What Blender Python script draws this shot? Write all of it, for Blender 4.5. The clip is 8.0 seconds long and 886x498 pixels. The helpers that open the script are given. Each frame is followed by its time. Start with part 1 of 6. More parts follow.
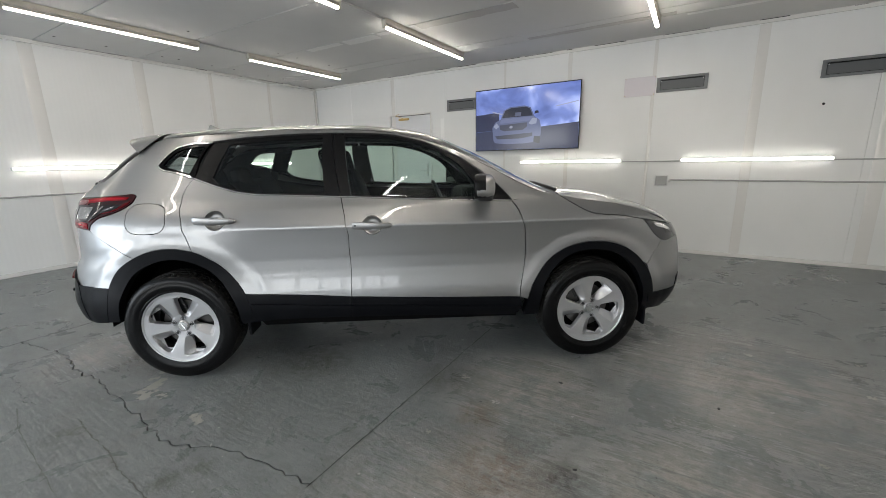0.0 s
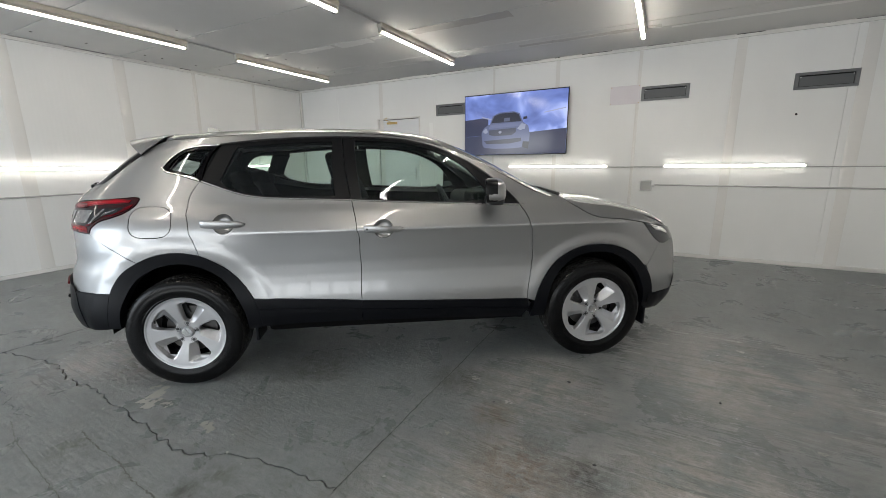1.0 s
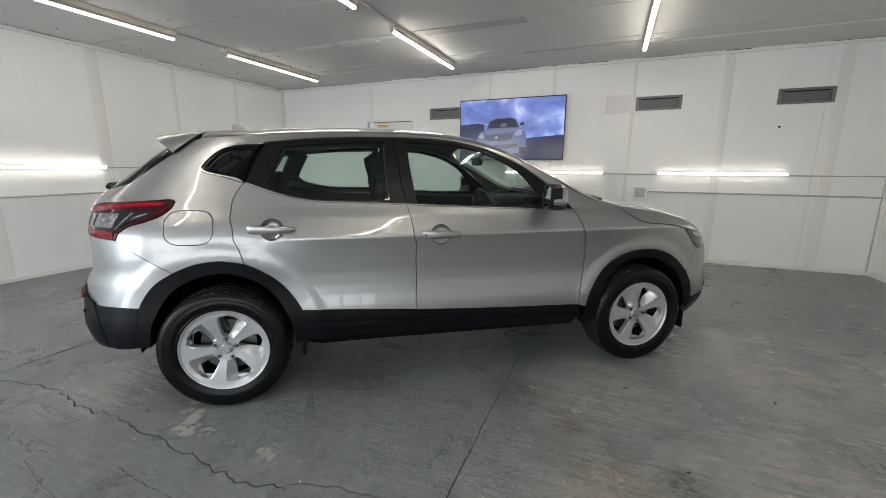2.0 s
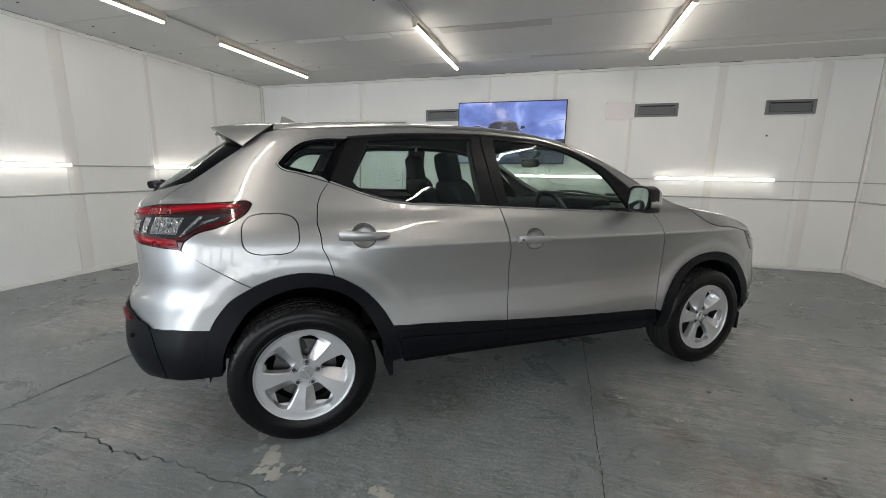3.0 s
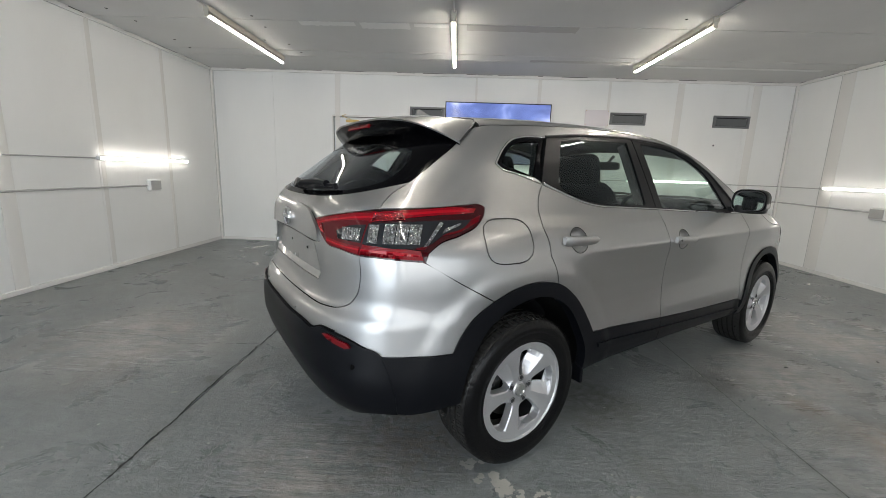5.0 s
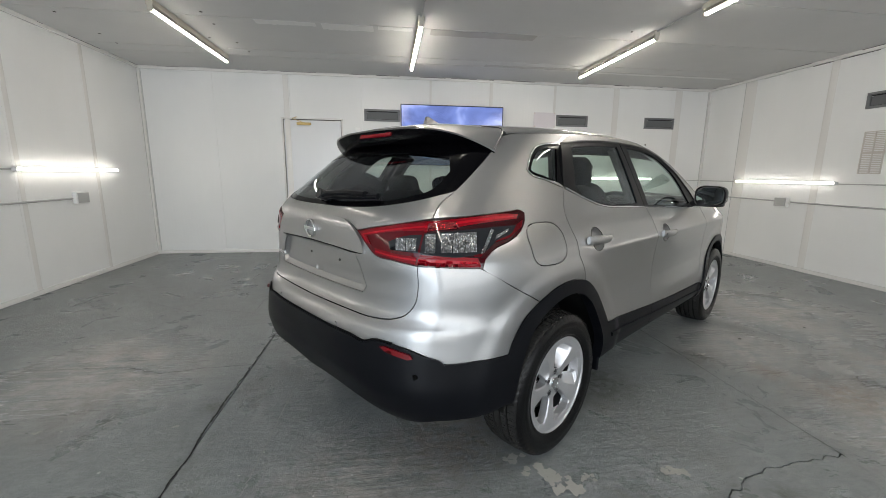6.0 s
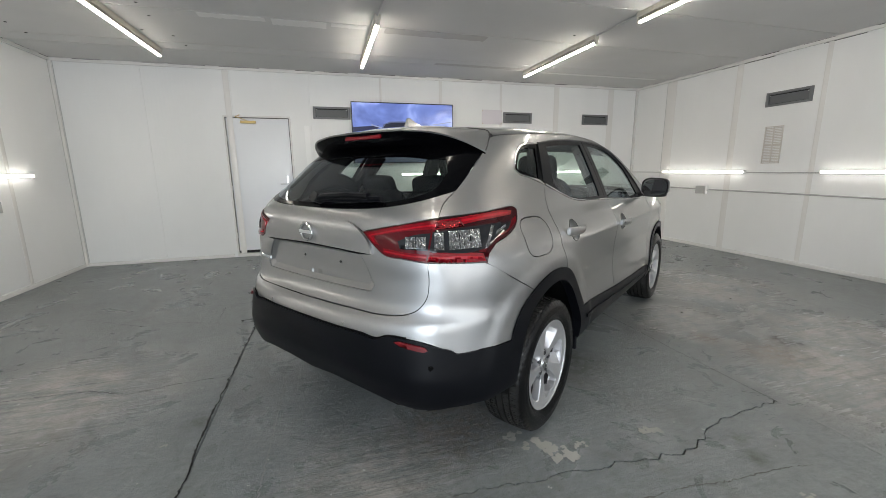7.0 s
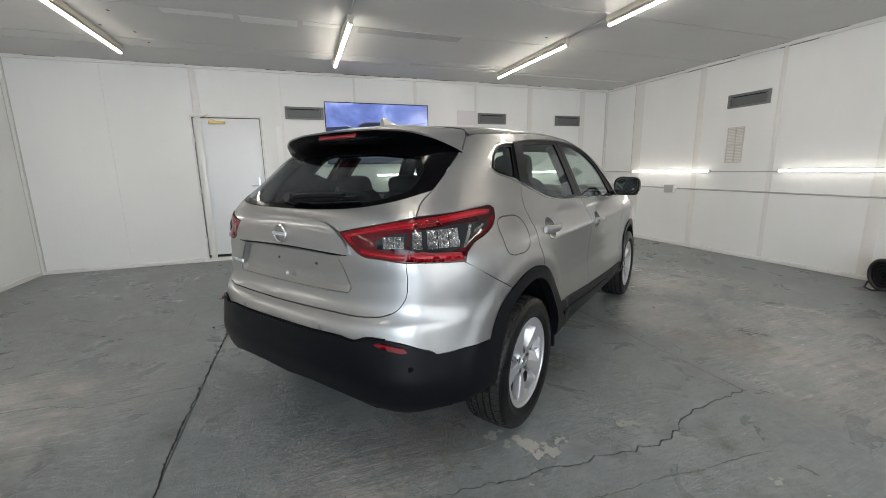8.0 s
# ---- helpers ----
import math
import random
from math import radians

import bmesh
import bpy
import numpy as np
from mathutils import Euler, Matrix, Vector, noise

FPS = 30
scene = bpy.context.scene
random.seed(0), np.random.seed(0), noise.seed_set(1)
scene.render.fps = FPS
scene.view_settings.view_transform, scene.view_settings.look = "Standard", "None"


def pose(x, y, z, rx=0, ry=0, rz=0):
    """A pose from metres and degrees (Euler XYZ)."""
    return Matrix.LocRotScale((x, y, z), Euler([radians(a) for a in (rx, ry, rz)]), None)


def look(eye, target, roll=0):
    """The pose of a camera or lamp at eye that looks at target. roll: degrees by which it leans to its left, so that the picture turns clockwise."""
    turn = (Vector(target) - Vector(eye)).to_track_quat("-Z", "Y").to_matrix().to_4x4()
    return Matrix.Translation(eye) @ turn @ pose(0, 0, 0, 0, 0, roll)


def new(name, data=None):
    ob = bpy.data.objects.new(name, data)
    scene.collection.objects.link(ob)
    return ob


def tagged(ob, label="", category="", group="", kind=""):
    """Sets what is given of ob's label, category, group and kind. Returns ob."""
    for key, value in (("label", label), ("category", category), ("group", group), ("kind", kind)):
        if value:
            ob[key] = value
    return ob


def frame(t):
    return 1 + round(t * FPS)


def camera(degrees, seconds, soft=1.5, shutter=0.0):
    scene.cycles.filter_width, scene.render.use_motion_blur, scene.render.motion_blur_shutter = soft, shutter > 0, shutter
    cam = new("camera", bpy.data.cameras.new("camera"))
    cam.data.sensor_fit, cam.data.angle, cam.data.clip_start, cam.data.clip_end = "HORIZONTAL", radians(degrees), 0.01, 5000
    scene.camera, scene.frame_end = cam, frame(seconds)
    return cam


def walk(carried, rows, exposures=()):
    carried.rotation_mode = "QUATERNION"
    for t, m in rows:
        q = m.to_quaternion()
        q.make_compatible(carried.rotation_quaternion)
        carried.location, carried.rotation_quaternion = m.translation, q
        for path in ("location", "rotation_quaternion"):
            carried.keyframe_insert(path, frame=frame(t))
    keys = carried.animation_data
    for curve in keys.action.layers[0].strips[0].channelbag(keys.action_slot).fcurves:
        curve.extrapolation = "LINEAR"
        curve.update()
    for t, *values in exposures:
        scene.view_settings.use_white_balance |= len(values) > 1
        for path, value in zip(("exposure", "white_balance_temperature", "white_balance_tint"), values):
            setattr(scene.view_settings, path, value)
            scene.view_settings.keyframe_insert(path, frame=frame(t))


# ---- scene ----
# camera and its walk
cam = camera(96.1, 8.0, soft=0.75)
PATH = [
    (0, (0.004, 0.047, 1.343), (-1.019, 1.708, 0.904), -1.1),
    (0.5, (-0.039, 0.011, 1.351), (-1.026, 1.695, 0.917), -1.0),
    (1, (-0.156, -0.081, 1.35), (-1.085, 1.638, 0.927), -0.6),
    (2.5, (-1.112, -0.311, 1.328), (-1.758, 1.541, 0.937), 0.7),
    (3, (-1.523, -0.345, 1.31), (-2.059, 1.544, 0.932), 0.9),
    (3.5, (-1.939, -0.366, 1.307), (-2.403, 1.546, 0.95), 0.5),
    (4, (-2.307, -0.443, 1.297), (-2.652, 1.492, 0.931), 1.0),
    (4.5, (-2.654, -0.461, 1.282), (-2.863, 1.492, 0.904), 1.8),
    (6, (-3.405, -0.475, 1.313), (-3.141, 1.473, 0.946), 0.6),
    (6.5, (-3.567, -0.464, 1.315), (-3.151, 1.455, 0.933), -0.3),
    (7, (-3.669, -0.511, 1.335), (-3.125, 1.374, 0.947), -0.7),
    (7.5, (-3.674, -0.51, 1.33), (-3.055, 1.352, 0.943), -0.9),
    (8, (-3.67, -0.498, 1.326), (-3.016, 1.353, 0.942), -1.0),
]
walk(cam, [(t, look(eye, target, roll)) for t, eye, target, roll in PATH], exposures=[(0.0, 0.10), (4.0, 0.20), (8.0, 0.26)])
scene.view_settings.exposure = 0.0

# world: a pale overcast day outside the windows behind the camera
world = bpy.data.worlds.new("world")
scene.world = world
world.use_nodes = True
sky = world.node_tree.nodes.new("ShaderNodeTexSky")
sky.sky_type, sky.sun_disc, sky.sun_elevation, sky.sun_rotation = "NISHITA", False, radians(35), radians(200)
world.node_tree.links.new(sky.outputs[0], world.node_tree.nodes["Background"].inputs[0])
world.node_tree.nodes["Background"].inputs[1].default_value = 0.12

# daylight outside the open gateway and the windows in the south wall
ROOM_W, ROOM_E, ROOM_N, ROOM_S, ROOM_H = -7.13, 2.42, 6.455, -3.4, 2.88
WINDOWS, WIN_W, WIN_Z0, WIN_Z1 = tuple(-3.38 + 0.48 * i for i in range(12)), 0.42, 0.25, 2.20
GATE_X0, GATE_X1, GATE_H = -6.9, -4.1, 2.55
lamp = bpy.data.lights.new("daylight", "AREA")
lamp.shape, lamp.size, lamp.size_y, lamp.energy, lamp.color = "RECTANGLE", 8.6, 2.4, 215.0, (0.90, 0.95, 1.0)
new("daylight", lamp).matrix_world = look((-1.95, -3.75, 1.30), (-1.95, 0.0, 1.25))
lamp = bpy.data.lights.new("gate_daylight", "AREA")
lamp.shape, lamp.size, lamp.size_y, lamp.energy, lamp.color = "RECTANGLE", GATE_X1 - GATE_X0 - 0.1, GATE_H - 0.1, 42.0, (0.62, 0.80, 1.0)
new("gate_daylight", lamp).matrix_world = look(((GATE_X0 + GATE_X1) / 2, ROOM_S - 0.06, GATE_H / 2), ((GATE_X0 + GATE_X1) / 2, 0.0, GATE_H / 2))
TUBE_POWER, STRIP_POWER = 48.0, 8.0


# ---- materials ----
def material(name, base=(0.8, 0.8, 0.8), rough=0.5, metal=0.0, coat=0.0, **more):
    m = bpy.data.materials.new(name)
    m.use_nodes = True
    b = m.node_tree.nodes["Principled BSDF"]
    b.inputs["Base Color"].default_value = (*base, 1)
    b.inputs["Roughness"].default_value = rough
    b.inputs["Metallic"].default_value = metal
    b.inputs["Coat Weight"].default_value = coat
    b.inputs["Coat Roughness"].default_value = more.get("coat_rough", 0.03)
    b.inputs["IOR"].default_value = more.get("ior", 1.5)
    b.inputs["Transmission Weight"].default_value = more.get("clear", 0.0)
    b.inputs["Specular IOR Level"].default_value = more.get("spec", 0.5)
    if "glow" in more:
        b.inputs["Emission Color"].default_value = (*more.get("glow_color", (1, 1, 1)), 1)
        b.inputs["Emission Strength"].default_value = more["glow"]
    return m


def node(m, kind, **values):
    n = m.node_tree.nodes.new("ShaderNode" + kind)
    for key, v in values.items():
        n.inputs[key.replace("_", " ")].default_value = v
    return n


def join(m, a, b):
    m.node_tree.links.new(a, b)


def principled(m):
    return m.node_tree.nodes["Principled BSDF"]


def coords(m, scale=(1, 1, 1)):
    """Object coordinates, stretched."""
    c, p = node(m, "TexCoord"), node(m, "Mapping", Scale=scale)
    join(m, c.outputs["Object"], p.inputs[0])
    return p.outputs[0]


def noisy(m, scale, detail=4.0, rough=0.6, at=None, warp=0.0):
    n = node(m, "TexNoise", Scale=scale, Detail=detail, Roughness=rough, Distortion=warp)
    join(m, at or coords(m), n.inputs["Vector"])
    return n.outputs[0]


def ramp(m, value, stops):
    r = m.node_tree.nodes.new("ShaderNodeValToRGB")
    while len(r.color_ramp.elements) < len(stops):
        r.color_ramp.elements.new(0.5)
    for e, (p, c) in zip(r.color_ramp.elements, stops):
        e.position, e.color = p, (*c, 1) if len(c) == 3 else c
    join(m, value, r.inputs[0])
    return r.outputs[0]


def grey(v):
    return (v, v, v)


def blend(m, f, a, b, how="MIX"):
    x = m.node_tree.nodes.new("ShaderNodeMix")
    x.data_type, x.blend_type = "RGBA", how
    for v, i in ((f, 0), (a, 6), (b, 7)):
        if hasattr(v, "is_output"):
            join(m, v, x.inputs[i])
        elif i == 0:
            x.inputs[0].default_value = v
        else:
            x.inputs[i].default_value = (*v, 1)
    return x.outputs[2]


def bumped(m, height, strength=0.2, distance=0.01):
    n = node(m, "Bump", Strength=strength, Distance=distance)
    join(m, height, n.inputs["Height"])
    join(m, n.outputs[0], principled(m).inputs["Normal"])


def spots(m, places):
    """Round soft-edged areas on the ground at x, y with a radius, joined."""
    out = None
    for x, y, r in places:
        c, d, k = node(m, "TexCoord"), node(m, "VectorMath"), node(m, "MapRange")
        d.operation = "DISTANCE"
        d.inputs[1].default_value = (x, y, 0)
        join(m, c.outputs["Object"], d.inputs[0])
        join(m, d.outputs["Value"], k.inputs["Value"])
        k.inputs["From Min"].default_value, k.inputs["From Max"].default_value = 0.2 * r, r
        k.inputs["To Min"].default_value, k.inputs["To Max"].default_value = 1.0, 0.0
        out = k.outputs[0] if out is None else blend(m, 1.0, out, k.outputs[0], "LIGHTEN")
    return out


def floor_paint():
    """Grey-green floor paint: nearly even, worn through to pale concrete in places, pitted, stained."""
    m = material("floor_paint", rough=0.4)
    b = principled(m)
    big = noisy(m, 0.45, 4, 0.6, warp=0.4)
    mid = noisy(m, 2.4, 6, 0.7, warp=0.6)
    trowel = noisy(m, 4.5, 7, 0.75, coords(m, (0.9, 4.5, 1)), 0.6)
    grit = noisy(m, 38, 7, 0.8)
    fine = noisy(m, 130, 3, 0.6)
    tone = ramp(m, big, [(0.30, (0.160, 0.176, 0.178)), (0.55, (0.184, 0.200, 0.201)), (0.75, (0.208, 0.221, 0.220))])
    tone = blend(m, ramp(m, mid, [(0.50, grey(0)), (0.80, grey(0.14))]), tone, (0.110, 0.111, 0.106))
    # ridges that the float left, all one way, strong in some areas and smoothed over in others
    ridges = noisy(m, 1.0, 5, 0.62, coords(m, (1.5, 24, 1)), 0.35)
    scored = noisy(m, 1.0, 8, 0.70, coords(m, (5.0, 60, 1)), 0.6)
    worn = spots(m, ((-0.45, 1.0, 0.95), (0.40, 2.85, 1.05), (-0.70, 2.1, 0.6), (-5.3, 2.3, 0.85), (-3.55, 1.05, 0.5), (0.2, 1.6, 0.7)))
    rough_area = blend(m, 1.0, ramp(m, noisy(m, 0.8, 4, 0.6, warp=0.8), [(0.46, grey(0.08)), (0.66, grey(0.42))]), worn, "LIGHTEN")
    bare = blend(m, 1.0, worn, ramp(m, blend(m, 0.55, blend(m, 0.5, ridges, scored), mid), [(0.42, grey(0)), (0.55, grey(1))]), "MULTIPLY")
    # bare concrete, its colour raised to hold the glare on the worn patches too
    tone = blend(m, blend(m, 1.0, bare, grey(0.88), "MULTIPLY"), tone, (0.360, 0.338, 0.312))
    tone = blend(m, blend(m, 1.0, rough_area, ramp(m, ridges, [(0.34, grey(0.38)), (0.48, grey(0))]), "MULTIPLY"), tone, (0.100, 0.101, 0.096))
    tone = blend(m, blend(m, 1.0, rough_area, ramp(m, scored, [(0.60, grey(0)), (0.74, grey(0.32))]), "MULTIPLY"), tone, (0.30, 0.30, 0.29))
    tone = blend(m, ramp(m, grit, [(0.58, grey(0)), (0.72, grey(0.60))]), tone, (0.062, 0.061, 0.056))
    tone = blend(m, ramp(m, noisy(m, 1.1, 9, 0.8, warp=1.5), [(0.62, grey(0)), (0.82, grey(0.28))]), tone, (0.150, 0.118, 0.088))
    tone = blend(m, ramp(m, fine, [(0.66, grey(0)), (0.72, grey(0.35))]), tone, (0.36, 0.36, 0.34))
    tone = blend(m, ramp(m, trowel, [(0.55, grey(0)), (0.80, grey(0.16))]), tone, (0.100, 0.100, 0.095))
    brush = noisy(m, 42, 5, 0.75, coords(m, (0.30, 1.0, 1)), 0.9)
    tone = blend(m, 1.0, tone, ramp(m, brush, [(0.3, grey(0.80)), (0.7, grey(1.16))]), "MULTIPLY")
    tone = blend(m, 1.0, tone, ramp(m, noisy(m, 10, 9, 0.78, warp=0.8), [(0.32, grey(0.74)), (0.5, grey(1.0)), (0.70, grey(1.22))]), "MULTIPLY")
    smudge = blend(m, 1.0, ramp(m, noisy(m, 2.1, 10, 0.72, warp=0.5), [(0.50, grey(0)), (0.66, grey(0.5))]), ramp(m, noisy(m, 16, 6, 0.75), [(0.36, grey(0)), (0.60, grey(1))]), "MULTIPLY")
    tone = blend(m, smudge, tone, (0.090, 0.080, 0.066))
    # oil and rust stains with ragged rims
    ragged = ramp(m, noisy(m, 14, 8, 0.78, warp=0.6), [(0.40, grey(0)), (0.58, grey(1))])
    oil = spots(m, ((-1.77, 0.77, 0.10), (-1.82, 0.66, 0.09), (-2.60, 0.55, 0.14), (-4.42, 1.74, 0.10), (-0.33, 1.53, 0.16), (-1.2, 2.0, 0.25), (-2.1, 1.75, 0.35)))
    tone = blend(m, blend(m, 1.0, blend(m, 1.0, oil, ragged, "MULTIPLY"), grey(0.85), "MULTIPLY"), tone, (0.050, 0.048, 0.042))
    rust = spots(m, ((-0.57, 1.47, 0.20), (-0.85, 1.75, 0.16), (-0.62, 1.42, 0.3), (-3.1, 1.3, 0.4)))
    tone = blend(m, blend(m, 1.0, blend(m, 1.0, rust, ragged, "MULTIPLY"), grey(0.6), "MULTIPLY"), tone, (0.150, 0.100, 0.065))
    tone = blend(m, ramp(m, noisy(m, 75, 2, 0.5), [(0.70, grey(0)), (0.74, grey(0.75))]), tone, (0.045, 0.043, 0.040))
    tone = blend(m, ramp(m, noisy(m, 21, 2, 0.5), [(0.735, grey(0)), (0.75, grey(0.8))]), tone, (0.48, 0.48, 0.46))
    join(m, tone, b.inputs["Base Color"])
    gloss = blend(m, bare, ramp(m, mid, [(0.3, grey(0.24)), (0.7, grey(0.36))]), ramp(m, ridges, [(0.3, grey(0.14)), (0.7, grey(0.26))]))
    join(m, gloss, b.inputs["Roughness"])
    relief = blend(m, 0.15, blend(m, 0.5, trowel, grit), brush)
    relief = blend(m, blend(m, 1.0, rough_area, grey(0.6), "MULTIPLY"), relief, blend(m, 0.4, ridges, scored))
    pebbled = noisy(m, 55, 4, 0.65, coords(m, (0.6, 1.0, 1)), 0.4)
    relief = blend(m, 0.12, relief, pebbled)
    bumped(m, blend(m, 0.15, relief, noisy(m, 5.0, 2, 0.5)), 1.0, 0.016)
    return m


def wall_paint(name, base, ribs=0.0, wear=0.18, relief=0.10, gloss=(0.20, 0.27)):
    """Satin white paint, a little uneven, over panels with fine upright ribs."""
    m = material(name, base, 0.22)
    b = principled(m)
    dirt = noisy(m, 0.9, 4, 0.6, coords(m, (1, 1, 0.4)))
    tone = ramp(m, dirt, [(0.35, tuple(c * 0.95 for c in base)), (0.65, base)])
    scuff = noisy(m, 7, 8, 0.8, coords(m, (1, 1, 0.25)))
    tone = blend(m, ramp(m, scuff, [(0.70, grey(0)), (0.78, grey(wear))]), tone, (0.50, 0.46, 0.40))
    join(m, tone, b.inputs["Base Color"])
    join(m, ramp(m, noisy(m, 3, 4), [(0.3, grey(gloss[0])), (0.7, grey(gloss[1]))]), b.inputs["Roughness"])
    height = noisy(m, 2.2, 3)
    if ribs:
        c, parts, s, w = node(m, "TexCoord"), node(m, "SeparateXYZ"), node(m, "Math"), node(m, "TexWave", Scale=ribs)
        join(m, c.outputs["Object"], parts.inputs[0])
        join(m, parts.outputs[0], s.inputs[0])
        join(m, parts.outputs[1], s.inputs[1])
        join(m, s.outputs[0], w.inputs["Vector"])
        height = blend(m, 0.12, height, w.outputs[0])
    bumped(m, height, relief, 0.02)
    return m


FLOOR = floor_paint()
DEEP = material("dark_joint", (0.012, 0.012, 0.012), 0.95)
WALL = wall_paint("white_panel", (0.82, 0.82, 0.81), 6.0, 0.18, 0.10, (0.32, 0.42))
SHUTTER = wall_paint("grey_shutter", (0.62, 0.62, 0.62), 6.0)
STRIP = wall_paint("white_cover_strip", (0.78, 0.765, 0.74), 0.0, 0.25, 0.04, (0.10, 0.16))
FILLER = wall_paint("bright_filler", (0.88, 0.88, 0.87), 0.0, 0.1, 0.3, (0.4, 0.5))
TAPE = wall_paint("brown_grey_tape", (0.40, 0.385, 0.37), 0.0, 0.3, 0.1, (0.4, 0.5))
PALETAPE = wall_paint("pale_tape", (0.70, 0.695, 0.68), 0.0, 0.3, 0.1, (0.4, 0.5))
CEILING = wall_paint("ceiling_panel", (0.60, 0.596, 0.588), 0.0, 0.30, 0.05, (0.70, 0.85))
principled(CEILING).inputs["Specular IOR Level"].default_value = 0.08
DOORPAINT = wall_paint("door_paint", (0.79, 0.80, 0.82))
GREYMETAL = material("grey_metal", (0.17, 0.175, 0.18), 0.45, 0.3)
VENTDARK = material("vent_inside", (0.11, 0.115, 0.12), 0.55)
PLASTIC = material("white_plastic", (0.72, 0.72, 0.71), 0.35)
CONDUIT = material("conduit_paint", (0.42, 0.42, 0.41), 0.35)
BATTEN = material("batten_body", (0.50, 0.47, 0.40), 0.5)
BRASS = material("brass", (0.55, 0.40, 0.16), 0.35, 0.9)
BLACK = material("black_plastic", (0.012, 0.012, 0.013), 0.35)
STEEL = material("steel", (0.55, 0.55, 0.55), 0.3, 1.0)
TUBE = material("ceiling_tube_glow", (0.9, 0.9, 0.9), 0.4, glow=TUBE_POWER, glow_color=(1.0, 0.93, 0.82))
# the west row's tubes, dimmed to keep the west wall darker
WEAKTUBE = material("dimmed_tube_glow", (0.9, 0.9, 0.9), 0.4, glow=0.4 * TUBE_POWER, glow_color=(1.0, 0.93, 0.82))
WESTGLOW = material("west_wall_tube_glow", (0.9, 0.9, 0.9), 0.4, glow=1.7 * STRIP_POWER, glow_color=(1.0, 0.95, 0.86))
STRIPGLOW = material("wall_tube_glow", (0.9, 0.9, 0.9), 0.4, glow=STRIP_POWER, glow_color=(1.0, 0.95, 0.86))


# ---- mesh helpers ----
def part(name, bm, mat, parent=None, label="", smooth=False):
    """Link a bmesh as one mesh object, as a part where a parent is given."""
    me = bpy.data.meshes.new(name)
    bmesh.ops.recalc_face_normals(bm, faces=bm.faces)
    bm.to_mesh(me)
    bm.free()
    me.materials.append(mat)
    if smooth:
        me.polygons.foreach_set("use_smooth", [True] * len(me.polygons))
        me.set_sharp_from_angle(angle=radians(35))
    ob = new(name, me)
    if parent:
        ob.parent = parent
    return tagged(ob, label)


def thing(name, label, category, m=None, group="", kind=""):
    ob = new(name)
    ob.empty_display_size = 0.1
    if m is not None:
        ob.matrix_world = m
    return tagged(ob, label, category, group, kind)


def box(bm, lo, hi, bevel=0.0):
    made = bmesh.ops.create_cube(bm, size=1.0)["verts"]
    for v in made:
        v.co = Vector([lo[i] + (v.co[i] + 0.5) * (hi[i] - lo[i]) for i in range(3)])
    if bevel:
        edges = list({e for v in made for e in v.link_edges})
        bmesh.ops.bevel(bm, geom=edges, offset=bevel, segments=2, affect="EDGES", profile=0.5)
    return bm


def boxed(lo, hi, bevel=0.0):
    return box(bmesh.new(), lo, hi, bevel)


def rod(bm, a, b, r, sides=12, r2=None):
    a, b = Vector(a), Vector(b)
    m = Matrix.Translation((a + b) / 2) @ (b - a).to_track_quat("Z", "Y").to_matrix().to_4x4()
    bmesh.ops.create_cone(bm, cap_ends=True, segments=sides, radius1=r, radius2=r if r2 is None else r2, depth=(b - a).length, matrix=m)
    return bm


def tubed(points, r, sides=8):
    """A round tube along points."""
    bm = bmesh.new()
    pts = [Vector(p) for p in points]
    rings = []
    for i, p in enumerate(pts):
        d = (pts[min(i + 1, len(pts) - 1)] - pts[max(i - 1, 0)]).normalized()
        q = d.to_track_quat("Z", "Y")
        rings.append([bm.verts.new(p + q @ Vector((r * math.cos(k * math.tau / sides), r * math.sin(k * math.tau / sides), 0))) for k in range(sides)])
    for a, b in zip(rings, rings[1:]):
        for k in range(sides):
            bm.faces.new((a[k], a[(k + 1) % sides], b[(k + 1) % sides], b[k]))
    bm.faces.new(rings[0][::-1])
    bm.faces.new(rings[-1])
    return bm


def slab(outline, axis, lo, hi, bevel=0.0):
    """A flat outline, raised along an axis from lo to hi; the outline's two numbers are the other axes in order."""
    bm = bmesh.new()
    rest = [i for i in range(3) if i != axis]
    vs = []
    for p in outline:
        c = [0, 0, 0]
        c[rest[0]], c[rest[1]], c[axis] = p[0], p[1], lo
        vs.append(bm.verts.new(c))
    f = bm.faces.new(vs)
    top = bmesh.ops.extrude_face_region(bm, geom=[f])["geom"]
    d = [0, 0, 0]
    d[axis] = hi - lo
    moved = [v for v in top if isinstance(v, bmesh.types.BMVert)]
    bmesh.ops.translate(bm, verts=moved, vec=d)
    if bevel:
        rim = [e for e in bm.edges if all(v in moved for v in e.verts)]
        bmesh.ops.bevel(bm, geom=rim, offset=bevel, segments=1, affect="EDGES")
    return bm


def spun(profile, sides=48, axis=1):
    """A profile of (along the axis, radius) turned round the axis."""
    bm = bmesh.new()
    rings = []
    for u, r in profile:
        ring = []
        for k in range(sides):
            c, s = r * math.cos(k * math.tau / sides), r * math.sin(k * math.tau / sides)
            ring.append(bm.verts.new({0: (u, c, s), 1: (c, u, s), 2: (c, s, u)}[axis]))
        rings.append(ring)
    for a, b in zip(rings, rings[1:]):
        for k in range(sides):
            bm.faces.new((a[k], a[(k + 1) % sides], b[(k + 1) % sides], b[k]))
    return bm


# ---- floor ----
rng = random.Random(7)


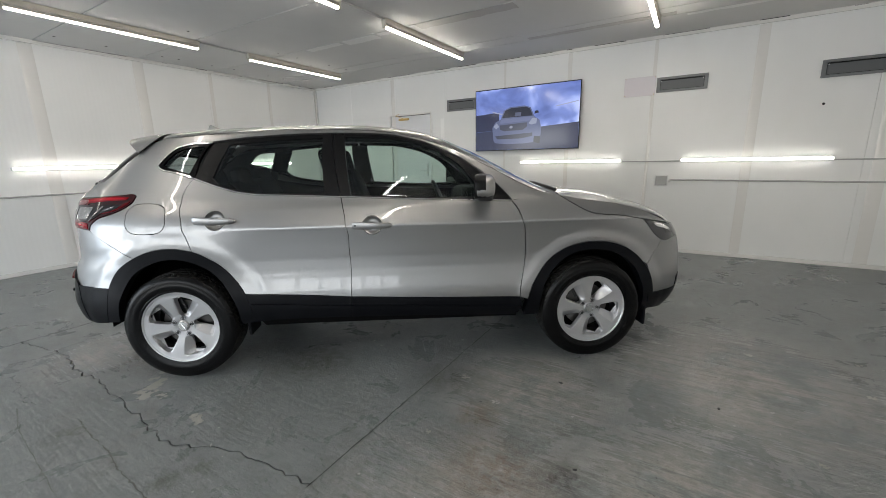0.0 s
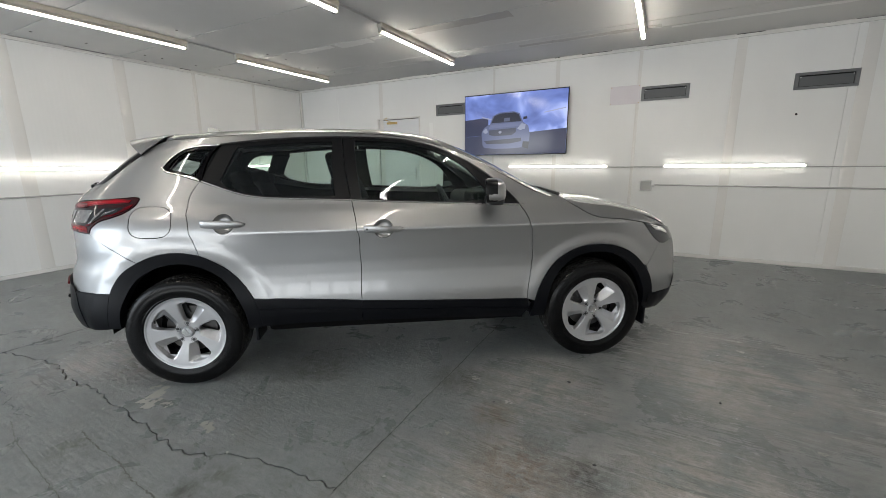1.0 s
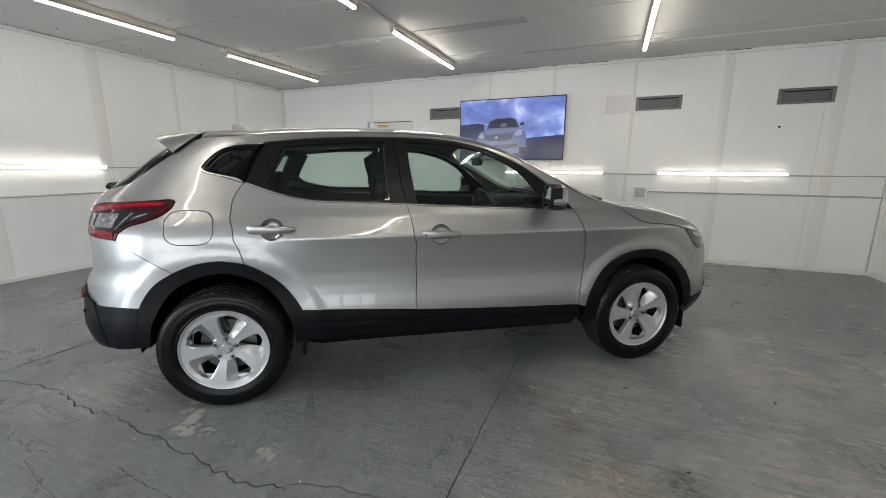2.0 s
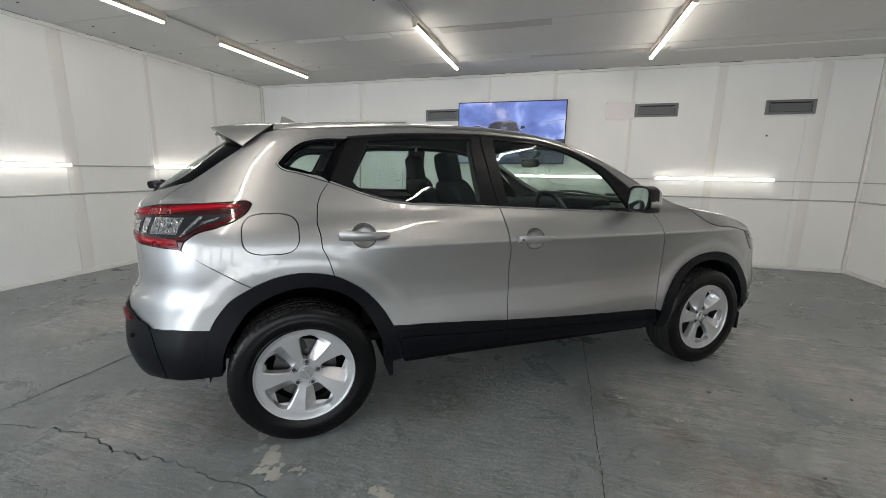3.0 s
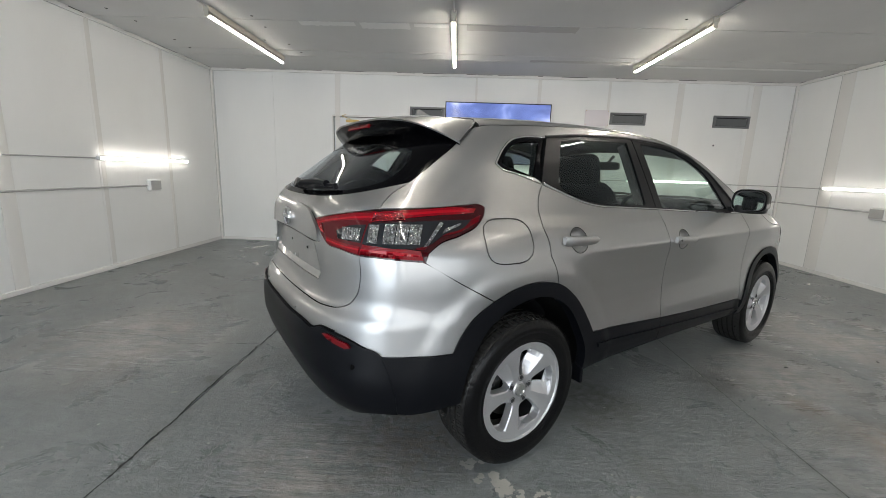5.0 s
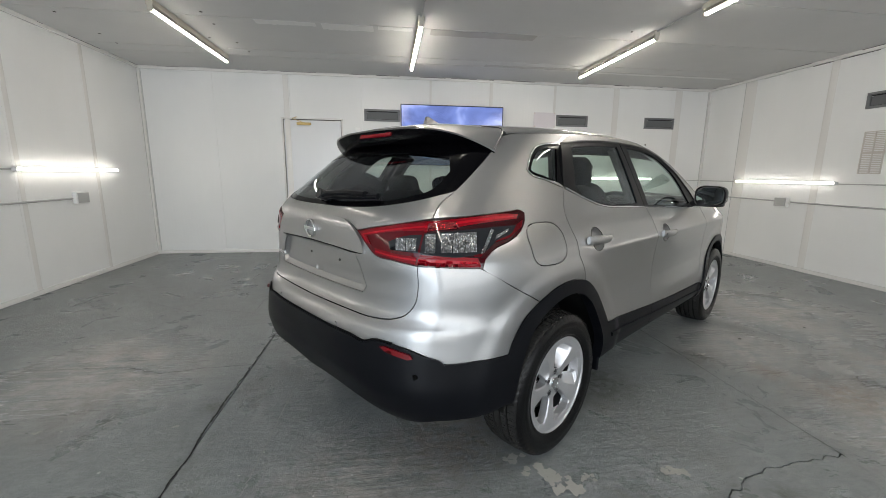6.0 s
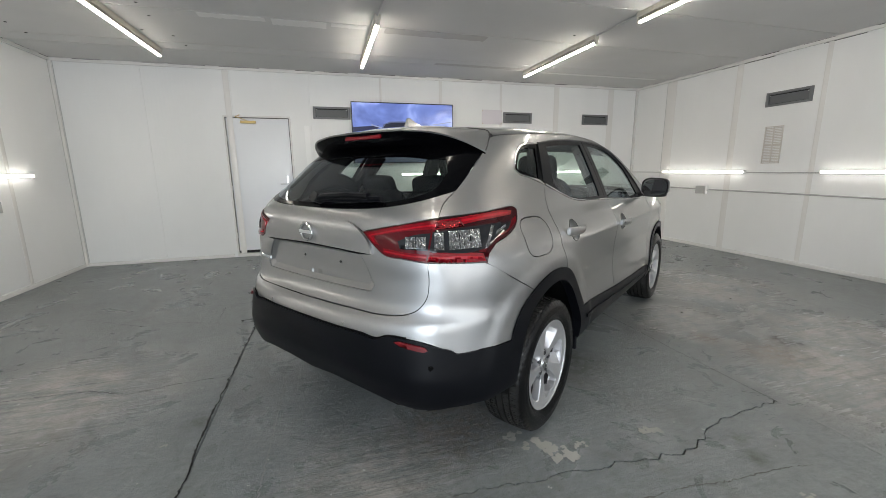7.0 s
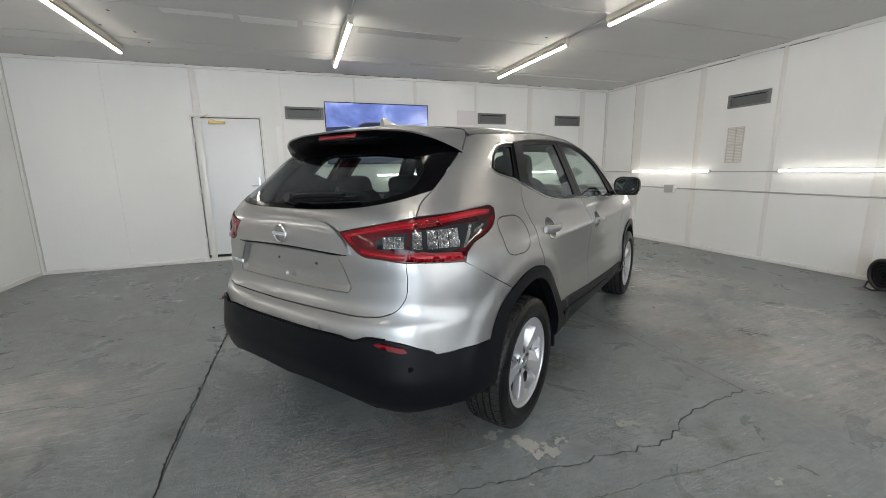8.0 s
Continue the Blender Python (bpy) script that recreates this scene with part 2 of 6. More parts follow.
def wavy(x0, x1, y, amount, seed, steps=90, drift=1.0):
    """A ragged line of a crack, with its ends on y."""
    r = random.Random(seed)
    slow, fast, out = 0.0, 0.0, []
    for i in range(steps + 1):
        u = i / steps
        slow += r.uniform(-1, 1) * 0.012 * drift
        slow *= 0.96
        fast = 0.55 * fast + r.uniform(-1, 1) * 0.0085 * min(1, drift * 3)
        out.append((x0 + (x1 - x0) * u, y + amount * math.sin(u * 9.0 + seed) * 0.4 + (slow + fast) * min(1, 8 * u, 8 * (1 - u))))
    return out


floor = thing("floor", "worn grey painted concrete floor with cracks and joints", "floor", kind="structure")
part("floor_bed", boxed((ROOM_W - 0.1, ROOM_S - 0.1, -0.2), (ROOM_E + 0.1, ROOM_N + 0.1, -0.03)), DEEP, floor)
GAP, FINE = 0.0022, 0.0007
X1, X2 = -4.355, -1.25
bend = ((X1, 0.78), (-4.24, 0.795), (-3.94, 0.85), (-3.67, 0.862), (-3.35, 0.825), (-3.15, 0.842), (-2.92, 0.83), (-2.65, 0.825), (-2.45, 0.808), (-2.30, 0.792), (-2.16, 0.783), (-2.02, 0.795), (-1.92, 0.835), (-1.80, 0.910), (-1.65, 0.930), (-1.42, 0.942), (X2, 0.968))
jag = random.Random(41)
jags = [(X1, 0.0)]
while jags[-1][0] < X2 - 0.07:
    jags.append((jags[-1][0] + jag.uniform(0.018, 0.06), jag.uniform(-0.017, 0.017)))
jags.append((X2, 0.0))
crack = [(x, float(np.interp(x, *zip(*bend))) + float(np.interp(x, *zip(*jags))) + 0.5 * y) for x, y in wavy(X1 + GAP, X2 - FINE, 0.0, 0.0, 3, 260, 0.35)]
part("floor_slab", slab([(ROOM_W, ROOM_S), (X1 - GAP, ROOM_S), (X1 - GAP, ROOM_N), (ROOM_W, ROOM_N)], 2, -0.1, 0.0), FLOOR, floor)
part("floor_slab", slab([(X2 + FINE, ROOM_S), (ROOM_E, ROOM_S), (ROOM_E, ROOM_N), (X2 + FINE, ROOM_N)], 2, -0.1, 0.0), FLOOR, floor)
part("floor_slab", slab([(X1 + GAP, ROOM_S), (X2 - FINE, ROOM_S)] + [(x, y - 0.0018 - 0.005 * rng.random() ** 2) for x, y in reversed(crack)], 2, -0.1, 0.0), FLOOR, floor)
part("floor_slab", slab([(x, y + 0.0018 + 0.005 * rng.random() ** 2) for x, y in crack] + [(X2 - FINE, ROOM_N), (X1 + GAP, ROOM_N)], 2, -0.1, 0.0), FLOOR, floor)


def crack_strip(line, width, seed, upright=False):
    """A thin ragged fissure, filled with dirt."""
    r = random.Random(seed)
    bm = bmesh.new()
    rows = []
    for i, (x, y) in enumerate(line):
        w = width * (0.2 + 0.8 * r.random()) * min(1, (len(line) - i) / 12)
        rows.append([bm.verts.new((x, y + k, 0.002) if not upright else (y + k, x, 0.002)) for k in (-w, w)])
    for a, b in zip(rows, rows[1:]):
        bm.faces.new((a[0], b[0], b[1], a[1]))
    return bm


def bent(line, seed, step=0.02, shake=0.006):
    """A ragged line through bends."""
    r, out = random.Random(seed), []
    for (x0, y0), (x1, y1) in zip(line, line[1:]):
        k = max(1, int(math.hypot(x1 - x0, y1 - y0) / step))
        out += [(x0 + (x1 - x0) * i / k + r.uniform(-1, 1) * shake, y0 + (y1 - y0) * i / k + r.uniform(-1, 1) * shake) for i in range(k)]
    return out + [line[-1]]


GRIME = material("dirt_in_groove", (0.095, 0.093, 0.087), 0.8)
SCRAPE = material("pale_scrape", (0.27, 0.275, 0.27), 0.5)
part("fissure", crack_strip(bent(((X1, 2.245), (-4.48, 2.246), (-4.67, 2.231), (-4.92, 2.185), (-5.15, 2.284), (-5.33, 2.312), (-5.55, 2.31), (-5.9, 2.33)), 5), 0.0038, 4), DEEP, floor)
part("fissure", crack_strip(bent(((-4.69, 3.33), (-5.04, 3.47), (-5.33, 3.453), (-6.02, 3.88)), 15), 0.0030, 24), GRIME, floor)
part("fissure", crack_strip(bent(((3.79, -4.72), (3.33, -4.695)), 16), 0.0026, 25, True), DEEP, floor)
part("joint_fill", crack_strip(wavy(0.95, 4.4, X2, 0.004, 12, 220, 0.10), 0.0036, 6, True), DEEP, floor)
part("joint_fill", crack_strip(wavy(0.75, 4.6, X1, 0.003, 13, 260, 0.20), 0.0075, 7, True), DEEP, floor)
part("joint_fill", crack_strip(wavy(0.75, -2.0, X1, 0.003, 14, 180, 0.20), 0.0065, 8, True), DEEP, floor)
part("fissure", crack_strip(wavy(-3.1, -3.75, 0.55, 0.02, 21, 40), 0.0022, 9), DEEP, floor)
part("scored_line", crack_strip(bent(((-2.70, 0.633), (-2.52, 0.612), (-2.245, 0.608), (-2.11, 0.585), (-1.774, 0.570), (-1.62, 0.545)), 31, 0.012, 0.005), 0.0042, 32), GRIME, floor)
part("scored_line", crack_strip(bent(((-3.15, 0.489), (-2.896, 0.44), (-2.409, 0.40), (-2.1, 0.385)), 33, 0.012, 0.005), 0.0025, 34), GRIME, floor)
part("scrape", crack_strip(bent(((0.376, -1.64), (0.5, -1.637), (0.66, -1.634)), 35, 0.012, 0.002), 0.0030, 36, True), SCRAPE, floor)
part("scrape", crack_strip(bent(((-5.95, 4.07), (-5.88, 4.20), (-5.81, 4.33)), 37, 0.012, 0.004), 0.0100, 38), SCRAPE, floor)
part("scrape", crack_strip(bent(((1.05, -4.03), (1.75, -4.01), (2.2, -4.00)), 39, 0.012, 0.006), 0.0055, 40, True), SCRAPE, floor)
part("scrape", crack_strip(bent(((0.3, X2 + 0.012), (0.95, X2 + 0.012)), 41, 0.012, 0.003), 0.0070, 42, True), SCRAPE, floor)
PATCH = material("bare_concrete", (0.37, 0.36, 0.33), 0.7)
bumped(PATCH, noisy(PATCH, 40, 5), 0.4, 0.004)


def chip(x, y, size, seed):
    """A ragged patch where the paint has lifted off: a cluster of thin flakes of bare ground."""
    r = random.Random(seed)
    bm = bmesh.new()
    for n in range(9):
        d, t0 = size * r.random() ** 0.7, r.uniform(0, math.tau)
        cx, cy, s = x + d * math.cos(t0), y + 0.7 * d * math.sin(t0), size * r.uniform(0.18, 0.45)
        vs = []
        for k in range(26):
            t = k * math.tau / 26
            q = s * (0.7 + 0.45 * noise.noise((math.cos(t) * 1.6 + seed * 7 + n, math.sin(t) * 1.6, n)) + 0.22 * r.random())
            vs.append(bm.verts.new((cx + q * math.cos(t), cy + q * math.sin(t), 0.0016 + 0.0002 * n)))
        bm.faces.new(vs)
    return bm


for x, y, size, seed in ((-2.74, 1.03, 0.085, 1), (-2.69, 0.93, 0.09, 2), (-2.84, 1.14, 0.05, 3), (-2.14, 0.95, 0.06, 4), (-2.55, 0.97, 0.04, 9), (-1.08, 2.05, 0.025, 5), (-1.0, 1.5, 0.02, 6), (-5.2, 1.6, 0.02, 7), (-0.4, 0.95, 0.018, 8), (-0.80, 1.894, 0.028, 10), (-4.53, 1.571, 0.016, 11), (-4.90, 1.845, 0.014, 12), (1.0, 2.965, 0.03, 13), (0.63, 2.17, 0.02, 14), (-1.847, 0.424, 0.03, 15), (1.05, 3.41, 0.02, 16), (0.464, 3.246, 0.03, 17)):
    part("paint_chip", chip(x, y, size, seed), PATCH, floor)

CRUMB = material("dark_crumb", (0.02, 0.02, 0.02), 0.8)
for i, (x, y, size) in enumerate(((-0.545, 2.273, 0.016), (-0.883, 1.859, 0.009), (0.26, 2.437, 0.014), (-4.484, 3.324, 0.022), (-5.33, 3.453, 0.012), (-0.30, 1.61, 0.012))):
    bm = bmesh.new()
    bmesh.ops.create_icosphere(bm, subdivisions=1, radius=size)
    for v in bm.verts:
        v.co = (v.co.x * (1.0 + 0.4 * noise.noise(v.co * 60)), v.co.y * 0.5, max(v.co.z * 0.35, -0.2 * size) + 0.2 * size)
    tagged(part("grit_crumb", bm, CRUMB), "small dark crumb of dirt on the floor", "debris", "crumbs on the floor").matrix_world = pose(x, y, 0.0005, 0, 0, 40 * i)

# ---- walls ----
THICK = 0.12


def wall(name, label, panels, axis, face, outward, paint=None):
    """A wall of upright insulated panels with fine joints between them; each panel an outline along the wall and up."""
    top = thing(name, label, "wall", kind="structure")
    for outline in panels:
        lo, hi = (face, face + outward * THICK) if outward > 0 else (face - THICK, face)
        cx = sum(p[0] for p in outline) / len(outline)
        cz = sum(p[1] for p in outline) / len(outline)
        shrunk = [(p[0] + (0.0012 if p[0] < cx else -0.0012), p[1]) for p in outline]
        part("wall_panel", slab(shrunk, axis, lo, hi), paint or WALL, top)
    return top


def plain(a, b):
    return [(a, 0.0), (b, 0.0), (b, ROOM_H), (a, ROOM_H)]


DOOR0, DOOR1, DOORH = -5.10, -4.14, 2.19
NX = [ROOM_W, -6.09, -4.95, -3.83, -2.70, -1.67, -0.54, 0.60, 1.66, ROOM_E]
north = [plain(a, b) for a, b in zip(NX, NX[1:])]
north[1] = [(NX[1], 0), (DOOR0, 0), (DOOR0, DOORH), (NX[2], DOORH), (NX[2], ROOM_H), (NX[1], ROOM_H)]
north[2] = [(NX[2], DOORH), (DOOR1, DOORH), (DOOR1, 0), (NX[3], 0), (NX[3], ROOM_H), (NX[2], ROOM_H)]
wall_n = wall("wall_north", "white insulated panel wall with fine upright joints", north, 1, ROOM_N, 1)
part("wall_core", boxed((ROOM_W - THICK, ROOM_N + THICK + 0.002, 0), (ROOM_E + THICK, ROOM_N + THICK + 0.06, ROOM_H)), DEEP, wall_n)
WY = [ROOM_S, -2.6, -1.47, -0.34, 0.79, 1.92, 3.05, 4.12, 5.27, ROOM_N]
wall_w = wall("wall_west", "white insulated panel wall with wall tubes", [plain(a, b) for a, b in zip(WY, WY[1:])], 0, ROOM_W, -1)
part("wall_core", boxed((ROOM_W - THICK - 0.06, ROOM_S, 0), (ROOM_W - THICK - 0.002, ROOM_N, ROOM_H)), DEEP, wall_w)
EY = [ROOM_S, -2.45, -1.32, -0.19, 0.94, 2.07, 3.23, 4.36, 5.50, ROOM_N]
wall_e = wall("wall_east", "white insulated panel wall with vent and grille", [plain(a, b) for a, b in zip(EY, EY[1:])], 0, ROOM_E, 1)
part("wall_core", boxed((ROOM_E + THICK + 0.002, ROOM_S, 0), (ROOM_E + THICK + 0.06, ROOM_N, ROOM_H)), DEEP, wall_e)
south, at = [plain(ROOM_W, GATE_X0), [(GATE_X0, GATE_H), (GATE_X1, GATE_H), (GATE_X1, ROOM_H), (GATE_X0, ROOM_H)]], GATE_X1
for x in WINDOWS:
    south.append(plain(at, x - WIN_W / 2))
    south.append([(x - WIN_W / 2, 0), (x + WIN_W / 2, 0), (x + WIN_W / 2, WIN_Z0), (x - WIN_W / 2, WIN_Z0)])
    south.append([(x - WIN_W / 2, WIN_Z1), (x + WIN_W / 2, WIN_Z1), (x + WIN_W / 2, ROOM_H), (x - WIN_W / 2, ROOM_H)])
    at = x + WIN_W / 2
south.append(plain(at, ROOM_E))
wall_s = wall("wall_south", "grey panel wall with an open gateway and narrow windows", south, 1, ROOM_S, -1, SHUTTER)
for i, x in enumerate(WINDOWS):
    win = thing("window_%d" % (i + 1), "narrow upright window in a white frame", "window", pose(x, ROOM_S - 0.06, 0), kind="structure")
    h = WIN_W / 2
    for lo, hi in (((-h, -0.03, WIN_Z0), (-h + 0.02, 0.03, WIN_Z1)), ((h - 0.02, -0.03, WIN_Z0), (h, 0.03, WIN_Z1)), ((-h + 0.02, -0.03, WIN_Z0), (h - 0.02, 0.03, WIN_Z0 + 0.02)), ((-h + 0.02, -0.03, WIN_Z1 - 0.02), (h - 0.02, 0.03, WIN_Z1))):
        part("window_frame", boxed(lo, hi, 0.004), STRIP, win)

# cover strips over some of the joints, slightly bowed
def cover_strip(axis, face, inward, at, half, top):
    """An upright strip on a wall that faces along an axis; half its width, its top end."""
    bm = bmesh.new()
    rows = []
    for z in (0.0, top):
        row = []
        for u in np.linspace(-1, 1, 9):
            d = face + inward * (0.0008 + (0.0015 if abs(u) < 1 else 0.0) + 0.055 * half * (1 - u * u))
            row.append(bm.verts.new((d, at + u * half, z) if axis == 0 else (at + u * half, d, z)))
        rows.append(row)
    for k in range(8):
        bm.faces.new((rows[0][k], rows[0][k + 1], rows[1][k + 1], rows[1][k]))
    bm.faces.new(rows[1])
    tagged(part("cover_strip", bm, STRIP, None, "", True), "flat white cover strip on the wall joint", "trim", kind="structure")


for x, w in ((0.595, 0.055), (1.80, 0.065), (-0.54, 0.022), (-5.005, 0.042), (-2.70, 0.018), (-1.67, 0.03)):
    cover_strip(1, ROOM_N, -1, x, w, ROOM_H - 0.05)
for y, w in ((3.12, 0.07), (1.92, 0.07), (4.18, 0.03), (5.30, 0.03)):
    cover_strip(0, ROOM_W, 1, y, w, ROOM_H - 0.046)
for y, w in ((5.60, 0.10), (4.36, 0.05), (3.23, 0.03), (2.10, 0.06)):
    cover_strip(0, ROOM_E, -1, y, w, ROOM_H - 0.046)
tagged(part("filler", boxed((-3.94, ROOM_N - 0.004, 1.25), (-3.865, ROOM_N - 0.0006, 2.06), 0.001), FILLER), "bright white filler strip beside the door", "trim", kind="structure")
tagged(part("wall_hole", spun([(0.0, 0.0005), (0.0, 0.012), (0.003, 0.014)], 12, 1), DEEP), "small dark screw hole in the wall", "screw hole").location = (1.232, ROOM_N - 0.0035, 1.885)
# corner trims and foot trim
for x0, x1, y0, y1 in ((ROOM_W, ROOM_W + 0.035, ROOM_N - 0.035, ROOM_N), (ROOM_E - 0.035, ROOM_E, ROOM_N - 0.035, ROOM_N)):
    tagged(part("corner_trim", boxed((x0, y0, 0.0), (x1, y1, ROOM_H), 0.006), STRIP), "white angle trim in the room corner", "trim", kind="structure")
for lo, hi in (((ROOM_W + 0.036, ROOM_N - 0.0025, 0), (ROOM_W + 0.042, ROOM_N - 0.0005, ROOM_H)), ((ROOM_E - 0.042, ROOM_N - 0.0025, 0), (ROOM_E - 0.036, ROOM_N - 0.0005, ROOM_H)),
               ((ROOM_W + 0.0005, ROOM_N - 0.041, 0), (ROOM_W + 0.0025, ROOM_N - 0.036, ROOM_H)), ((ROOM_E - 0.0025, 5.705, 0), (ROOM_E - 0.0005, 5.713, ROOM_H))):
    tagged(part("corner_joint", boxed(lo, hi), CONDUIT), "narrow grey joint beside the corner trim", "joint", kind="structure")
tagged(part("trim", boxed((ROOM_W, ROOM_N - 0.03, ROOM_H - 0.045), (ROOM_E, ROOM_N - 0.001, ROOM_H), 0.005), STRIP), "white angle trim under the ceiling", "trim", kind="structure")
tagged(part("trim", boxed((ROOM_W + 0.001, ROOM_S, ROOM_H - 0.045), (ROOM_W + 0.03, ROOM_N - 0.03, ROOM_H), 0.005), STRIP), "white angle trim under the ceiling", "trim", kind="structure")
tagged(part("trim", boxed((ROOM_E - 0.03, ROOM_S, ROOM_H - 0.045), (ROOM_E - 0.001, ROOM_N - 0.03, ROOM_H), 0.005), STRIP), "white angle trim under the ceiling", "trim", kind="structure")
for lo, hi in (((ROOM_W, ROOM_N - 0.016, 0), (DOOR0 - 0.05, ROOM_N - 0.001, 0.05)), ((DOOR1 + 0.05, ROOM_N - 0.016, 0), (ROOM_E, ROOM_N - 0.001, 0.05)),
               ((ROOM_W + 0.001, ROOM_S, 0), (ROOM_W + 0.016, ROOM_N - 0.016, 0.05)), ((ROOM_E - 0.016, ROOM_S, 0), (ROOM_E - 0.001, ROOM_N - 0.016, 0.05))):
    tagged(part("baseboard", boxed(lo, hi, 0.004), STRIP), "low white painted foot trim", "baseboard", kind="structure")

# ---- ceiling: long panels side by side, in one mesh ----
bm = bmesh.new()
CY = [ROOM_S, -2.45, -1.35, -0.25, 0.87, 2.0, 3.13, 4.23, 5.345, 5.64, ROOM_N]
for a, b in zip(CY, CY[1:]):
    box(bm, (ROOM_W - 0.1, a + 0.007, ROOM_H), (ROOM_E + 0.1, b - 0.007, ROOM_H + 0.1))
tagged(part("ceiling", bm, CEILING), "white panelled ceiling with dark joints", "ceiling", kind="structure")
tagged(part("roof_slab", boxed((ROOM_W - 0.3, ROOM_S - 0.3, ROOM_H + 0.103), (ROOM_E + 0.3, ROOM_N + 0.3, ROOM_H + 0.2)), DEEP), "dark roof deck above the ceiling", "roof", kind="structure")
tagged(part("ground", boxed((-40, -60, -0.3), (40, ROOM_S - 0.13, -0.02)), material("yard", (0.22, 0.22, 0.21), 0.8)), "pale concrete yard outside the windows", "ground", kind="structure")
HOLES = [(-6.72 + 0.015 * math.sin(9 * y), y) for y in (2.1, 2.62, 3.287, 3.505, 4.009, 4.366, 5.006, 5.348)] + [(-5.233, 4.13), (-5.248, 4.464), (-5.484, 4.937), (-5.229, 5.087), (-5.208, 5.453), (-5.24, 2.9), (-3.3, 3.4), (-0.73, 3.957)]
for x, y in HOLES:
    tagged(part("screw_hole", spun([(ROOM_H - 0.003, 0.0005), (ROOM_H - 0.003, 0.013), (ROOM_H - 0.0002, 0.015)], 10, 2), DEEP), "small dark screw hole in the ceiling", "screw hole", "screw holes in the ceiling").location = (x, y, 0)


def tape(x0, x1, y0, y1, mat, label, seed):
    """A length of tape or filler along a ceiling joint, with a torn edge."""
    r = random.Random(seed)
    xs = np.linspace(x0, x1, 24)
    outline = [(x, y0 + r.uniform(-0.006, 0.006)) for x in xs] + [(x, y1 + r.uniform(-0.014, 0.014)) for x in xs[::-1]]
    tagged(part("repair_tape", slab(outline, 2, ROOM_H - 0.0035, ROOM_H - 0.0006), mat), label, "tape", kind="structure")


tape(-4.78, -4.16, 4.245, 4.36, PALETAPE, "pale torn tape on the ceiling joint", 1)
tape(-4.10, -3.55, 4.245, 4.42, PALETAPE, "pale torn tape on the ceiling joint", 2)
tape(-3.50, -3.12, 4.240, 4.34, PALETAPE, "pale torn tape on the ceiling joint", 3)
tape(-2.92, -1.70, 4.24, 4.42, TAPE, "brown-grey tape on the ceiling joint", 4)
tape(-2.0, -0.3, 5.52, 5.62, TAPE, "brown-grey tape on the ceiling joint", 5)
tape(-0.2, 2.1, 5.655, 5.73, PALETAPE, "pale torn tape on the ceiling joint", 6)


def edge_gaps(axis, at, lo, hi, z, seed):
    """Dark ragged gaps, here and there, along the foot of the ceiling trim."""
    r, u, bm = random.Random(seed), lo, bmesh.new()
    while u < hi - 0.3:
        u += r.uniform(0.05, 0.6)
        v = min(u + r.uniform(0.06, 0.55), hi)
        h = r.uniform(0.001, 0.0035)
        if axis == 0:
            box(bm, (at - 0.0012, u, z - h), (at + 0.0012, v, z + h))
        else:
            box(bm, (u, at - 0.0012, z - h), (v, at + 0.0012, z + h))
        u = v
    tagged(part("trim_gap", bm, DEEP), "dark ragged gap along the ceiling trim", "gap", kind="structure")


edge_gaps(0, ROOM_W + 0.031, 0.5, ROOM_N - 0.05, ROOM_H - 0.006, 1)
edge_gaps(0, ROOM_E - 0.031, 0.5, ROOM_N - 0.05, ROOM_H - 0.006, 2)
edge_gaps(1, ROOM_N - 0.031, ROOM_W + 0.1, ROOM_E - 0.1, ROOM_H - 0.006, 3)
edge_gaps(0, ROOM_E - 0.0015, 2.5, 5.4, ROOM_H - 0.049, 5)


# ---- lamps ----
def half_round(h, r, way):
    """Half of a round bar along y, its curved face up or down."""
    bm = bmesh.new()
    rows = [[bm.verts.new((r * math.cos(t), y, way * r * math.sin(t))) for t in np.linspace(0, math.pi, 11)] for y in (-h, h)]
    for k in range(10):
        bm.faces.new((rows[0][k], rows[0][k + 1], rows[1][k + 1], rows[1][k]))
    bm.faces.new((rows[0][0], rows[0][10], rows[1][10], rows[1][0]))
    for r_ in rows:
        bm.faces.new(r_)
    return bm


def ceiling_light(x, y0, y1, glow, group="ceiling tube lights"):
    top = thing("ceiling_light", "long white ceiling batten with a bright fluorescent tube", "light", pose(x, (y0 + y1) / 2, ROOM_H), group)
    h = (y1 - y0) / 2
    part("batten", boxed((-0.032, -h, -0.055), (0.032, h, 0.0), 0.006), BATTEN, top)
    for s in (-1, 1):
        part("tube_holder", boxed((-0.022, s * (h - 0.012) - 0.012, -0.105), (0.022, s * (h - 0.012) + 0.012, -0.05), 0.005), BATTEN, top)
    part("tube_back", half_round(h - 0.024, 0.0195, 1), BATTEN, top, "", True).location = (0, 0, -0.084)
    part("tube", half_round(h - 0.024, 0.020, -1), glow, top, "glowing tube, lit downwards", True).location = (0, 0, -0.084)
    return top


for x in (-5.57, -3.06, -0.49):
    for y0, y1 in ((3.86, 5.67), (1.40, 3.19), (-1.06, 0.73)):
        ceiling_light(x, y0, y1, WEAKTUBE if x < -5 else TUBE)
    tagged(part("conduit", tubed([(x, -1.0, ROOM_H - 0.012), (x, 3.9, ROOM_H - 0.012)], 0.011), CONDUIT, None, "", True), "thin painted cable conduit along the ceiling", "conduit")


